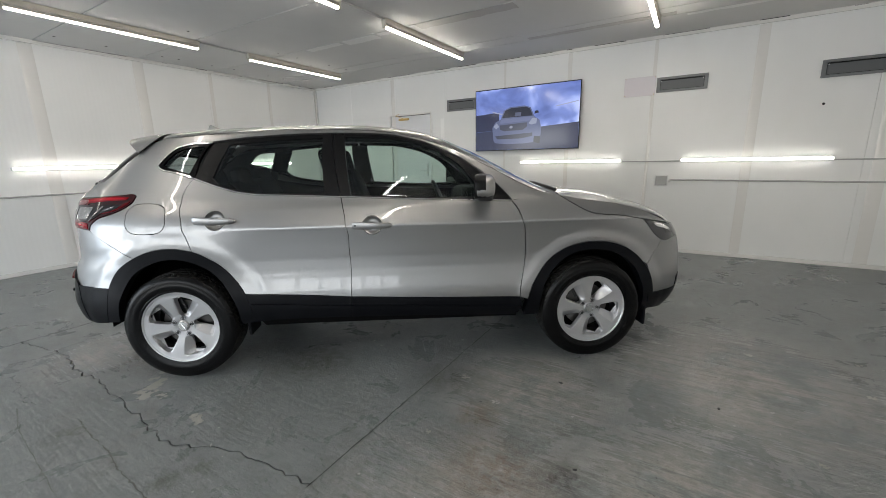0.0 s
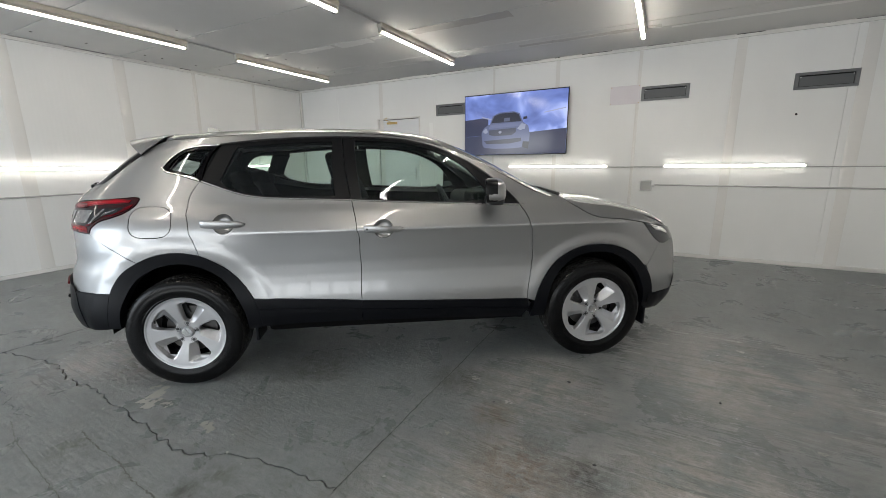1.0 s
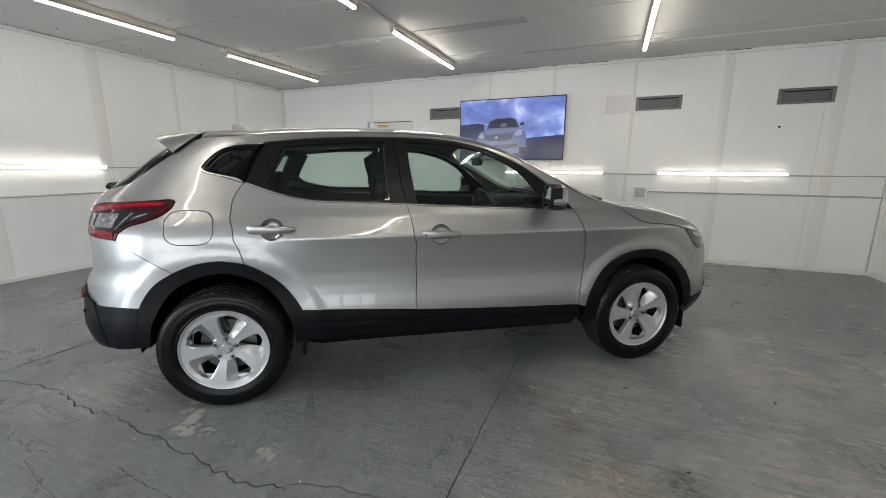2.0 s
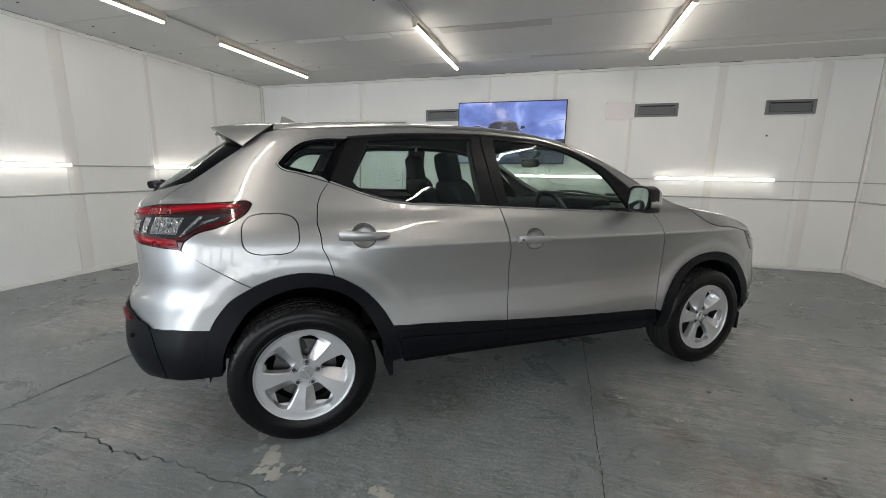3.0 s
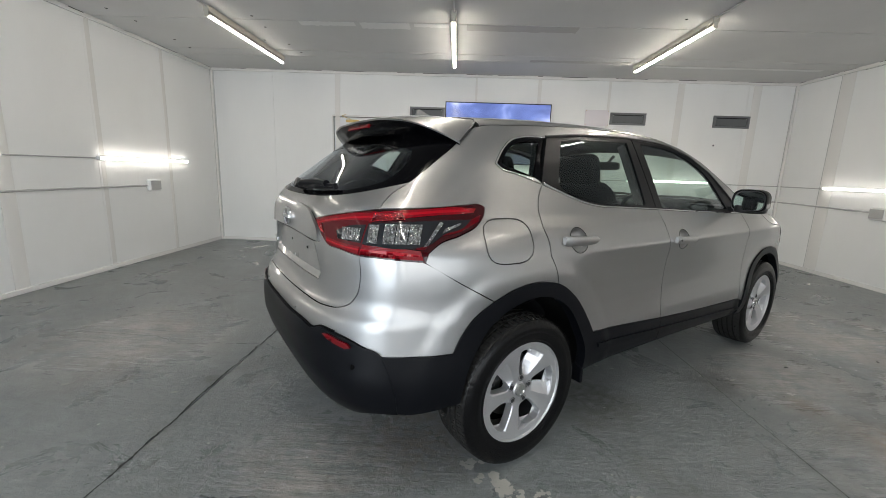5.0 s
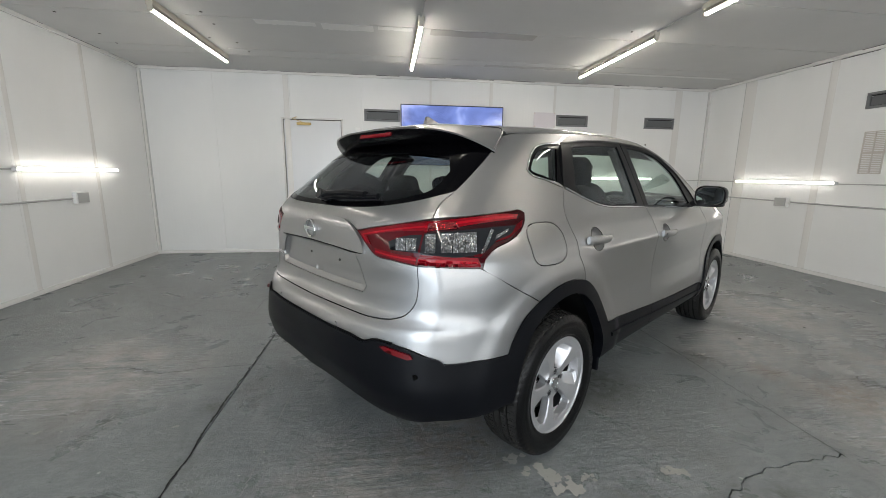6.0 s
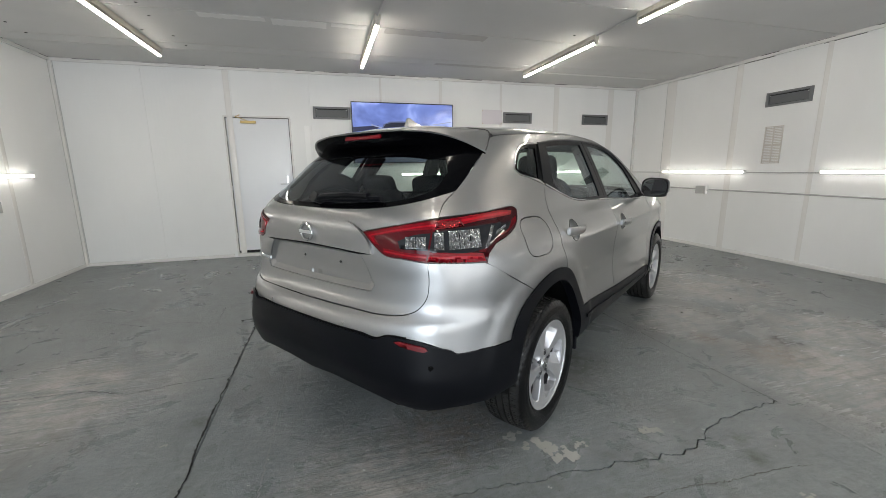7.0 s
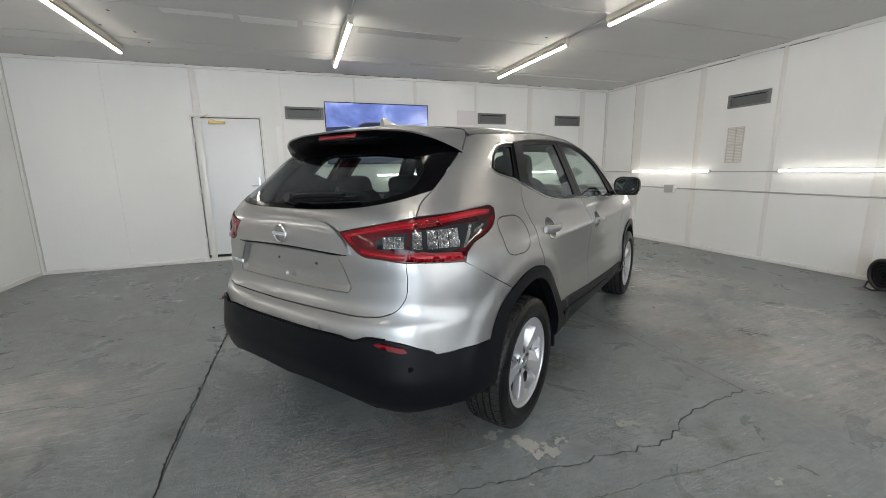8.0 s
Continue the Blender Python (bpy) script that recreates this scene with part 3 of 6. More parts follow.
def wall_light(m, glow, length=1.53):
    """A slim tube batten; it lies along its own x, its back to its +y."""
    top = thing("wall_light", "slim white wall batten with a bright tube", "light", m, "wall tube lights")
    h = length / 2
    part("batten", boxed((-h, -0.028, -0.022), (h, 0.0, 0.022), 0.004), PLASTIC, top)
    part("tube", boxed((-h + 0.012, -0.050, -0.018), (h - 0.012, -0.0285, 0.018), 0.008), glow, top, "glowing diffuser")
    for s in (-1, 1):
        part("end_cap", boxed((s * (h + 0.004) - 0.006, -0.052, -0.021), (s * (h + 0.004) + 0.006, 0.0, 0.021), 0.004), PLASTIC, top)
    return top


for x in (-1.635, 0.635):
    wall_light(pose(x, ROOM_N - 0.003, 1.275), STRIPGLOW)
# the lamps at y < 0 are unseen, added to brighten the car's flank and floor
for y in (4.845, 2.335, -0.175):
    wall_light(pose(ROOM_E - 0.003, y, 1.255, 0, 0, -90), STRIPGLOW)
for y in (4.865, 2.31, -0.245):
    wall_light(pose(ROOM_W + 0.003, y, 1.325, 0, 0, 90), WESTGLOW)


def run(points, r=0.009):
    tagged(part("conduit", tubed(points, r), CONDUIT, None, "", True), "thin white cable conduit along the wall", "conduit")


run([(-0.86, ROOM_N - 0.014, 1.262), (-0.14, ROOM_N - 0.014, 1.262)], 0.007)
run([(1.41, ROOM_N - 0.014, 1.258), (ROOM_E - 0.02, ROOM_N - 0.014, 1.258)], 0.007)
run([(-0.24, ROOM_N - 0.014, 1.01), (ROOM_E - 0.02, ROOM_N - 0.014, 1.0)], 0.011)
run([(ROOM_E - 0.014, 4.06, 1.245), (ROOM_E - 0.014, 3.11, 1.245)], 0.007)
run([(ROOM_E - 0.014, 5.63, 1.25), (ROOM_E - 0.014, ROOM_N - 0.02, 1.255)], 0.007)
run([(ROOM_E - 0.014, ROOM_N - 0.02, 1.0), (ROOM_E - 0.014, 4.89, 0.975)], 0.011)
run([(ROOM_E - 0.014, 4.66, 0.97), (ROOM_E - 0.014, -2.0, 0.93)], 0.011)
run([(ROOM_W + 0.014, 3.10, 1.32), (ROOM_W + 0.014, 4.08, 1.325)], 0.007)
run([(ROOM_W + 0.014, -2.0, 0.975), (ROOM_W + 0.014, 4.80, 0.99)], 0.011)


def junction_box(m, w=0.16):
    """A rounded plastic socket box; its back is at its +y."""
    top = thing("junction_box", "pale grey plastic electric box on the wall", "electric box", m, "electric boxes on the walls")
    part("body", boxed((-w / 2, -0.055, -0.075), (w / 2, 0.0, 0.075), 0.012), PLASTIC, top)
    part("cover", boxed((-w / 2 + 0.012, -0.063, -0.06), (w / 2 - 0.012, -0.0555, 0.06), 0.004), CONDUIT, top)
    part("gland", rod(bmesh.new(), (w / 2, -0.025, 0.0), (w / 2 + 0.03, -0.025, 0.0), 0.016, 10), PLASTIC, top)
    return top


junction_box(pose(-0.335, ROOM_N - 0.001, 1.0))
junction_box(pose(ROOM_E - 0.001, 4.77, 0.965, 0, 0, -90), 0.2)
junction_box(pose(ROOM_W + 0.001, 4.91, 0.995, 0, 0, 90), 0.2)


def vent(m, w=0.58, h=0.19):
    top = thing("wall_vent", "grey metal wall vent with a recessed slot", "vent", m, "grey wall vents")
    for lo, hi in (((-w / 2, -0.018, h / 2 - 0.03), (w / 2, 0, h / 2)), ((-w / 2, -0.018, -h / 2), (w / 2, 0, -h / 2 + 0.03)),
                   ((-w / 2, -0.018, -h / 2 + 0.03), (-w / 2 + 0.04, 0, h / 2 - 0.03)), ((w / 2 - 0.04, -0.018, -h / 2 + 0.03), (w / 2, 0, h / 2 - 0.03))):
        part("frame_bar", boxed(lo, hi, 0.003), GREYMETAL, top)
    # near-black sheet added over the wall in place of the slot's inner shade
    part("backing", boxed((-w / 2 + 0.02, -0.0008, -h / 2 + 0.02), (w / 2 - 0.02, 0.0, h / 2 - 0.02)), DEEP, top)
    part("flap", boxed((-w / 2 + 0.045, -0.008, -h / 2 + 0.035), (w / 2 - 0.045, -0.001, h / 2 - 0.045), 0.003), VENTDARK, top, "dark vent flap")
    for s in (-1, 1):
        part("screw", rod(bmesh.new(), (s * (w / 2 - 0.055), -0.012, h / 2 - 0.05), (s * (w / 2 - 0.055), -0.0085, h / 2 - 0.05), 0.006, 8), STEEL, top)
    return top


for x in (-3.50, -0.21, 1.45):
    vent(pose(x, ROOM_N - 0.007, 2.26))
vent(pose(ROOM_E - 0.001, 3.63, 2.25, 0, 0, -90))

plate = thing("blank_plate", "plain white blanking plate screwed to the wall", "plate", pose(-0.71, ROOM_N - 0.001, 2.265))
part("sheet", boxed((-0.195, -0.006, -0.125), (0.195, 0, 0.125), 0.002), wall_paint("plate_paint", (0.74, 0.70, 0.73)), plate)
for sx in (-1, 1):
    for sz in (-1, 1):
        part("screw", rod(bmesh.new(), (sx * 0.18, -0.0095, sz * 0.11), (sx * 0.18, -0.0065, sz * 0.11), 0.006, 8), BRASS, plate)

# slatted grille on the east wall
grille = thing("wall_grille", "small tarnished slatted metal grille on the wall", "grille", pose(ROOM_E - 0.001, 3.755, 1.63, 0, 0, -90))
TARN = material("tarnished_metal", (0.60, 0.56, 0.52), 0.40, 0.25)
for u in (-0.12, -0.005, 0.11):
    part("bar", boxed((u, -0.014, -0.255), (u + 0.012, 0, 0.255), 0.002), TARN, grille)
for v in (-0.255, -0.006, 0.243):
    part("rail", boxed((-0.12, -0.012, v), (0.122, -0.0005, v + 0.012), 0.002), TARN, grille)
for i in range(22):
    z = -0.235 + i * 0.0218
    part("slat", boxed((-0.106, -0.010, z), (0.108, -0.001, z + 0.011), 0.0), TARN, grille)

# ---- door ----
door = thing("door_1", "closed white painted steel door with a brass closer", "door", pose((DOOR0 + DOOR1) / 2, ROOM_N, 0), kind="structure")
w = (DOOR1 - DOOR0) / 2
part("jamb", boxed((-w, -0.012, 0), (-w + 0.024, THICK, DOORH), 0.003), STRIP, door)
part("jamb", boxed((w - 0.024, -0.012, 0), (w, THICK, DOORH), 0.003), STRIP, door)
part("head", boxed((-w + 0.024, -0.012, DOORH - 0.024), (w - 0.024, THICK, DOORH), 0.003), STRIP, door)
part("sill", boxed((-w + 0.024, -0.01, 0), (w - 0.024, THICK, 0.055), 0.004), STRIP, door)
part("threshold_gap", boxed((-w + 0.026, 0.05, 0.056), (w - 0.026, THICK - 0.02, 0.10)), DEEP, door)
leaf = part("leaf", boxed((-w + 0.034, 0.012, 0.10), (w - 0.034, 0.06, DOORH - 0.034), 0.003), DOORPAINT, door)
part("shadow_gap", boxed((-w + 0.0245, 0.062, 0.1), (w - 0.0245, 0.07, DOORH - 0.0245)), DEEP, door)
closer = part("closer", boxed((-0.24, -0.045, DOORH - 0.115), (-0.02, 0.0, DOORH - 0.075), 0.008), BRASS, door, "brass door closer")
part("closer_arm", tubed([(-0.15, -0.03, DOORH - 0.073), (-0.30, -0.05, DOORH - 0.02), (-0.24, -0.02, DOORH + 0.01)], 0.006), BRASS, door)
handle = part("door_handle", boxed((w - 0.13, -0.006, 1.04), (w - 0.09, 0.011, 1.28), 0.006), STEEL, door, "steel lever handle plate")
part("lever", tubed([(w - 0.11, -0.006, 1.15), (w - 0.11, -0.05, 1.15), (w - 0.22, -0.055, 1.15)], 0.008), STEEL, handle)
for z in (0.35, 1.1, 1.85):
    part("hinge", rod(bmesh.new(), (-w + 0.028, -0.012, z - 0.04), (-w + 0.028, -0.012, z + 0.04), 0.008, 8), STRIP, door)

# ---- television on the north wall ----
tv = thing("television", "large flat wall television showing a pale van on blue", "television", pose(-2.335, ROOM_N - 0.01, 1.955))
part("back", boxed((-0.80, -0.045, -0.43), (0.80, 0.0, 0.43), 0.02), BLACK, tv)
part("bezel", boxed((-0.865, -0.062, -0.49), (0.865, -0.046, 0.49), 0.004), BLACK, tv, "thin black bezel")
SCREEN = material("screen", (0.01, 0.01, 0.012), 0.12, glow=1.35)
n1 = ramp(SCREEN, noisy(SCREEN, 1.6, 3, 0.5, coords(SCREEN, (1, 1, 1.5)), 0.5), [(0.30, (0.06, 0.085, 0.25)), (0.52, (0.13, 0.185, 0.46)), (0.70, (0.42, 0.50, 0.82))])
join(SCREEN, n1, principled(SCREEN).inputs["Emission Color"])
part("screen", boxed((-0.85, -0.0645, -0.474), (0.85, -0.0622, 0.474)), SCREEN, tv, "lit blue screen")


def screen_shape(name, pts, tone, depth, glow=0.55):
    m = material("screen_" + name, (0.01, 0.01, 0.01), 0.15, glow=glow, glow_color=tone)
    if name.startswith("van"):
        pts = [(x, -0.39 + 0.80 * (z + 0.39)) for x, z in pts]
    part(name, slab(pts, 1, -0.0650 - depth, -0.0646 - depth), m, tv)


screen_shape("picture_floor", [(-0.849, -0.473), (0.849, -0.473), (0.849, -0.10), (0.28, -0.14), (-0.849, -0.18)], (0.045, 0.052, 0.125), 0.0)
screen_shape("picture_wall", [(-0.849, -0.178), (-0.43, -0.164), (-0.43, 0.12), (-0.849, 0.09)], (0.030, 0.038, 0.11), 0.0)
screen_shape("picture_lamp", [(-0.55, 0.12), (-0.20, 0.03), (-0.20, 0.045), (-0.55, 0.14)], (0.50, 0.56, 0.85), 0.0004)
screen_shape("picture_lamp", [(0.50, 0.14), (0.83, 0.19), (0.83, 0.205), (0.50, 0.152)], (0.50, 0.56, 0.85), 0.0004)
screen_shape("van_body", [(-0.53, -0.30), (-0.55, -0.05), (-0.50, 0.05), (-0.40, 0.11), (-0.35, 0.27), (-0.24, 0.33), (0.0, 0.34), (0.10, 0.30), (0.17, 0.12), (0.25, 0.05), (0.28, -0.10), (0.27, -0.28), (0.22, -0.36), (0.0, -0.385), (-0.3, -0.385), (-0.50, -0.36)], (0.17, 0.205, 0.39), 0.0006)
screen_shape("van_bonnet", [(-0.42, 0.02), (-0.39, 0.10), (0.16, 0.13), (0.20, 0.05), (0.0, 0.045), (-0.25, 0.03)], (0.23, 0.27, 0.48), 0.0010)
screen_shape("van_glass", [(-0.38, 0.13), (-0.32, 0.27), (-0.22, 0.31), (0.02, 0.315), (0.09, 0.28), (0.14, 0.14)], (0.022, 0.026, 0.055), 0.0012)
screen_shape("van_seat", [(-0.16, 0.15), (-0.15, 0.22), (-0.05, 0.22), (-0.06, 0.15)], (0.16, 0.18, 0.30), 0.0016)
screen_shape("van_mirror", [(0.165, 0.17), (0.17, 0.225), (0.225, 0.23), (0.235, 0.185)], (0.02, 0.022, 0.05), 0.0012)
screen_shape("van_grille", [(-0.41, -0.10), (-0.42, -0.01), (0.05, 0.02), (0.05, -0.06), (-0.02, -0.12), (-0.33, -0.13)], (0.075, 0.085, 0.145), 0.0012)
screen_shape("van_badge", [(-0.22 + 0.028 * math.cos(k * math.tau / 12), -0.055 + 0.028 * math.sin(k * math.tau / 12)) for k in range(12)], (0.42, 0.45, 0.62), 0.0018)
screen_shape("van_bumper", [(-0.50, -0.22), (0.14, -0.18), (0.14, -0.245), (-0.05, -0.285), (-0.46, -0.285)], (0.055, 0.062, 0.11), 0.0012)
screen_shape("van_lamp", [(-0.53, -0.03), (-0.47, 0.04), (-0.43, -0.04), (-0.48, -0.08)], (0.45, 0.50, 0.70), 0.0018)
screen_shape("van_lamp", [(0.07, 0.0), (0.14, 0.10), (0.21, 0.08), (0.20, -0.01), (0.12, -0.03)], (0.45, 0.50, 0.70), 0.0018)
screen_shape("van_tyre", [(0.16, -0.36), (0.17, -0.25), (0.27, -0.26), (0.26, -0.40)], (0.012, 0.013, 0.03), 0.0018)

tagged(part("cable", tubed([(-1.545, ROOM_N - 0.03, 1.475), (-1.535, ROOM_N - 0.02, 1.43), (-1.505, ROOM_N - 0.014, 1.375), (-1.51, ROOM_N - 0.012, 1.33)], 0.004, 6), PLASTIC, None, "", True), "thin white cable hanging from the television", "cable")

# ---- red drum heater by the east wall ----
heater = thing("drum_heater", "red portable drum heater with black grille on a tube stand", "heater", pose(2.10, 1.57, 0, 0, 0, 152))
RED = material("red_enamel", (0.42, 0.015, 0.02), 0.3, coat=0.4)
drum = part("drum", spun([(-0.28, 0.0), (-0.28, 0.13), (-0.27, 0.165), (0.26, 0.165), (0.28, 0.16), (0.28, 0.141), (0.1, 0.140), (0.1, 0.0)], 32, 0), RED, heater, "", True)
drum.location = (0, 0, 0.21)
for r in (0.04, 0.075, 0.11, 0.14):
    ring = [(0.275, r * math.cos(k * math.tau / 24), 0.21 + r * math.sin(k * math.tau / 24)) for k in range(25)]
    part("guard_ring", tubed(ring, 0.004, 6), BLACK, heater)
part("mouth", spun([(0.279, 0.1395), (0.21, 0.134), (0.16, 0.11), (0.13, 0.03), (0.15, 0.0005)], 32, 0), BLACK, heater, "black inside of the drum", True).location = (0, 0, 0.21)
part("mouth_rim", spun([(0.262, 0.166), (0.290, 0.168), (0.294, 0.150), (0.282, 0.138)], 32, 0), BLACK, heater, "black rim", True).location = (0, 0, 0.21)
part("tank", boxed((-0.22, -0.12, 0.05), (0.2, 0.12, 0.10), 0.02), BLACK, heater)
for s in (-1, 1):
    part("skid", tubed([(-0.3, s * 0.13, 0.012), (0.25, s * 0.13, 0.012), (0.32, s * 0.13, 0.05), (0.30, s * 0.12, 0.12)], 0.011), BLACK, heater)


# ---- the car: materials ----
def car_paint():
    m = material("silver_paint", (0.36, 0.36, 0.36), 0.38, 0.95, 1.0, coat_rough=0.008)
    flake = noisy(m, 900, 2, 0.5)
    join(m, ramp(m, flake, [(0.3, (0.285, 0.283, 0.281)), (0.7, (0.375, 0.373, 0.370))]), principled(m).inputs["Base Color"])
    return m


def tinted(name, tint, gloss_rough=0.01):
    """A thin pane: clear tinted, mirror-like at a slant."""
    m = bpy.data.materials.new(name)
    m.use_nodes = True
    t = m.node_tree
    t.nodes.remove(t.nodes["Principled BSDF"])
    see, shine, mix, lean, f, g = (t.nodes.new("ShaderNode" + k) for k in ("BsdfTransparent", "BsdfGlossy", "MixShader", "LayerWeight", "Math", "MapRange"))
    see.inputs[0].default_value = (*tint, 1)
    shine.inputs["Roughness"].default_value = gloss_rough
    shine.inputs[0].default_value = (0.9, 0.95, 1.0, 1)
    lean.inputs[0].default_value = 0.5
    f.operation = "POWER"
    f.inputs[1].default_value = 4.0
    g.inputs["To Min"].default_value = 0.04
    t.links.new(lean.outputs["Facing"], f.inputs[0])
    t.links.new(f.outputs[0], g.inputs["Value"])
    t.links.new(g.outputs[0], mix.inputs[0])
    t.links.new(see.outputs[0], mix.inputs[1])
    t.links.new(shine.outputs[0], mix.inputs[2])
    t.links.new(mix.outputs[0], t.nodes["Material Output"].inputs[0])
    return m


PAINT = car_paint()
TRIM = material("grained_black_trim", (0.0036, 0.0040, 0.0055), 0.36, spec=0.13)
bumped(TRIM, noisy(TRIM, 700, 2), 0.15, 0.0006)
FRAME = material("satin_black_film", (0.007, 0.007, 0.0075), 0.32, spec=0.16)
GLOSS = material("gloss_black", (0.0015, 0.0015, 0.002), 0.12, spec=0.10)
CHROME = material("chrome", (0.78, 0.78, 0.78), 0.07, 1.0)
SATIN = material("satin_chrome", (0.72, 0.72, 0.71), 0.26, 1.0)
RUBBER = material("tyre_rubber", (0.0028, 0.0028, 0.0031), 0.27, spec=0.20)
bumped(RUBBER, noisy(RUBBER, 90, 3), 0.1, 0.002)
out = node(RUBBER, "VectorMath")    # tread tops painted paler, standing in for lamplight on the blocks
out.operation = "LENGTH"
join(RUBBER, coords(RUBBER, (1, 0, 1)), out.inputs[0])
join(RUBBER, ramp(RUBBER, out.outputs["Value"], [(0.331, (0.0028, 0.0028, 0.0031)), (0.340, (0.022, 0.0215, 0.0205))]), principled(RUBBER).inputs["Base Color"])
ALLOY = material("alloy_silver", (0.55, 0.55, 0.56), 0.34, 0.75, 0.0)
# alloy deep in the wheel, with the shade there put into its colour
ALLOYDARK = material("alloy_in_shade", (0.07, 0.07, 0.073), 0.45, 0.8)
DISC = material("brake_disc", (0.14, 0.135, 0.13), 0.42, 1.0)
GLASS = tinted("side_glass", (0.76, 0.86, 0.81))
REARGLASS = tinted("rear_glass", (0.62, 0.67, 0.66))
LINING = material("headliner", (0.035, 0.034, 0.033), 0.9)
CLOTH = material("seat_cloth", (0.007, 0.007, 0.008), 0.9, spec=0.1)
bumped(CLOTH, noisy(CLOTH, 300, 3), 0.4, 0.001)
CABIN = material("cabin_plastic", (0.006, 0.006, 0.007), 0.6, spec=0.15)
UNDER = material("underside", (0.003, 0.003, 0.003), 0.9, spec=0.1)
REDLENS = material("red_lens", (0.075, 0.0008, 0.003), 0.06, spec=0.3)
REDBAR = material("red_light_guide", (0.17, 0.0008, 0.005), 0.10, spec=0.3)
SMOKED = material("smoked_red_lens", (0.030, 0.0006, 0.002), 0.05, spec=0.4)
CLEARLENS = material("smoked_clear_lens", (0.014, 0.015, 0.017), 0.06, spec=0.35)
FACET = material("lamp_reflector", (0.55, 0.56, 0.59), 0.10, 0.95, 1.0)
mirrorlets = node(FACET, "TexVoronoi", Scale=140.0)
join(FACET, coords(FACET, (1, 1, 0.35)), mirrorlets.inputs["Vector"])
join(FACET, ramp(FACET, mirrorlets.outputs["Color"], [(0.3, grey(0.10)), (0.7, grey(0.30))]), principled(FACET).inputs["Base Color"])
bumped(FACET, mirrorlets.outputs["Distance"], 0.8, 0.012)
REFLEX = material("red_reflex_lens", (0.13, 0.001, 0.004), 0.30, spec=0.3)
REDLINE = material("bright_red_guide", (0.34, 0.002, 0.010), 0.15, spec=0.3)
cells = node(REDBAR, "TexWave", Scale=60.0, Distortion=1.0)
cells.bands_direction = "Z"
join(REDBAR, coords(REDBAR), cells.inputs["Vector"])
bumped(REDBAR, cells.outputs[1], 0.25, 0.002)
LEDS = material("red_lamp_cells", (0.40, 0.002, 0.010), 0.12, 0.9, 1.0)
beads = node(LEDS, "TexVoronoi", Scale=95.0)
join(LEDS, coords(LEDS), beads.inputs["Vector"])
bumped(LEDS, beads.outputs["Distance"], 1.0, 0.02)
HEADLENS = material("headlight_lens", (0.05, 0.052, 0.056), 0.04, 0.6, 1.0)
MIRRORFACE = material("mirror_glass", (0.85, 0.87, 0.88), 0.02, 1.0)

# ---- the car: shape of its body (x ahead from the rear axle, y to the right, z up) ----
class Curve:
    """A smooth curve through rounded corners: straight pieces between the given points, blurred."""
    def __init__(self, pts, soft=0.03):
        u, v = np.array(sorted(pts), float).T
        self.u = np.arange(u[0] - 4 * soft, u[-1] + 4 * soft, 0.004)
        v = np.interp(self.u, u, v)
        k = np.exp(-0.5 * (np.arange(-60, 61) * 0.004 / soft) ** 2)
        self.v = np.convolve(np.pad(v, 60, mode="edge"), k / k.sum(), "valid")

    def __call__(self, x):
        return np.interp(x, self.u, self.v)


HALF = Curve([(0.15, 0.80), (0.28, 0.845), (0.34, 0.876), (0.38, 0.893), (0.44, 0.902), (0.50, 0.903), (0.54, 0.901), (0.58, 0.895), (0.62, 0.889), (0.68, 0.883), (0.75, 0.882), (0.85, 0.890), (0.93, 0.9005), (0.957, 0.906),
              (0.99, 0.892), (1.03, 0.874), (1.07, 0.856), (1.12, 0.825), (1.18, 0.802), (1.25, 0.775), (1.35, 0.732), (1.45, 0.685), (1.53, 0.64), (1.62, 0.58)], 0.007)
REAR = Curve([(0.20, -0.58), (0.30, -0.70), (0.39, -0.79), (0.50, -0.825), (0.60, -0.836), (0.66, -0.832), (0.70, -0.826), (0.735, -0.813), (0.76, -0.783), (0.80, -0.765), (0.90, -0.755),
              (1.00, -0.755), (1.10, -0.755), (1.15, -0.745), (1.19, -0.705), (1.25, -0.635), (1.35, -0.495), (1.45, -0.35), (1.55, -0.20), (1.65, -0.05)], 0.014)
FRONT = Curve([(0.18, 3.29), (0.30, 3.42), (0.45, 3.465), (0.65, 3.465), (0.78, 3.44), (0.88, 3.37), (0.95, 3.29), (1.02, 3.14), (1.10, 2.9), (1.2, 2.5), (1.6, 2.3)], 0.03)
REAR_FROM = Curve([(0.2, 0.40), (1.0, 0.40), (1.25, 0.90), (1.6, 0.90)], 0.04)
POWER = Curve([(0.2, 4.8), (0.50, 5.0), (0.58, 5.4), (0.70, 5.2), (0.8, 4.2), (1.25, 4.2), (1.42, 5.2), (1.6, 5.2)], 0.03)
BLUNT = Curve([(0.2, 4.8), (0.50, 4.2), (0.58, 3.3), (0.70, 3.2), (0.8, 4.1), (1.25, 4.2), (1.42, 5.2), (1.6, 5.2)], 0.03)
FRONT_FROM, NOSE = 2.0, 5.0


SOFT = Curve([(0.15, 0.80), (0.28, 0.845), (0.34, 0.876), (0.38, 0.893), (0.44, 0.902), (0.50, 0.903), (0.54, 0.901), (0.60, 0.894), (0.68, 0.889), (0.74, 0.891), (0.80, 0.897), (0.86, 0.9005), (0.92, 0.8985), (0.98, 0.8905), (1.03, 0.876), (1.07, 0.857),
              (1.12, 0.825), (1.18, 0.802), (1.25, 0.775), (1.35, 0.732), (1.45, 0.685), (1.53, 0.64), (1.62, 0.58)], 0.020)


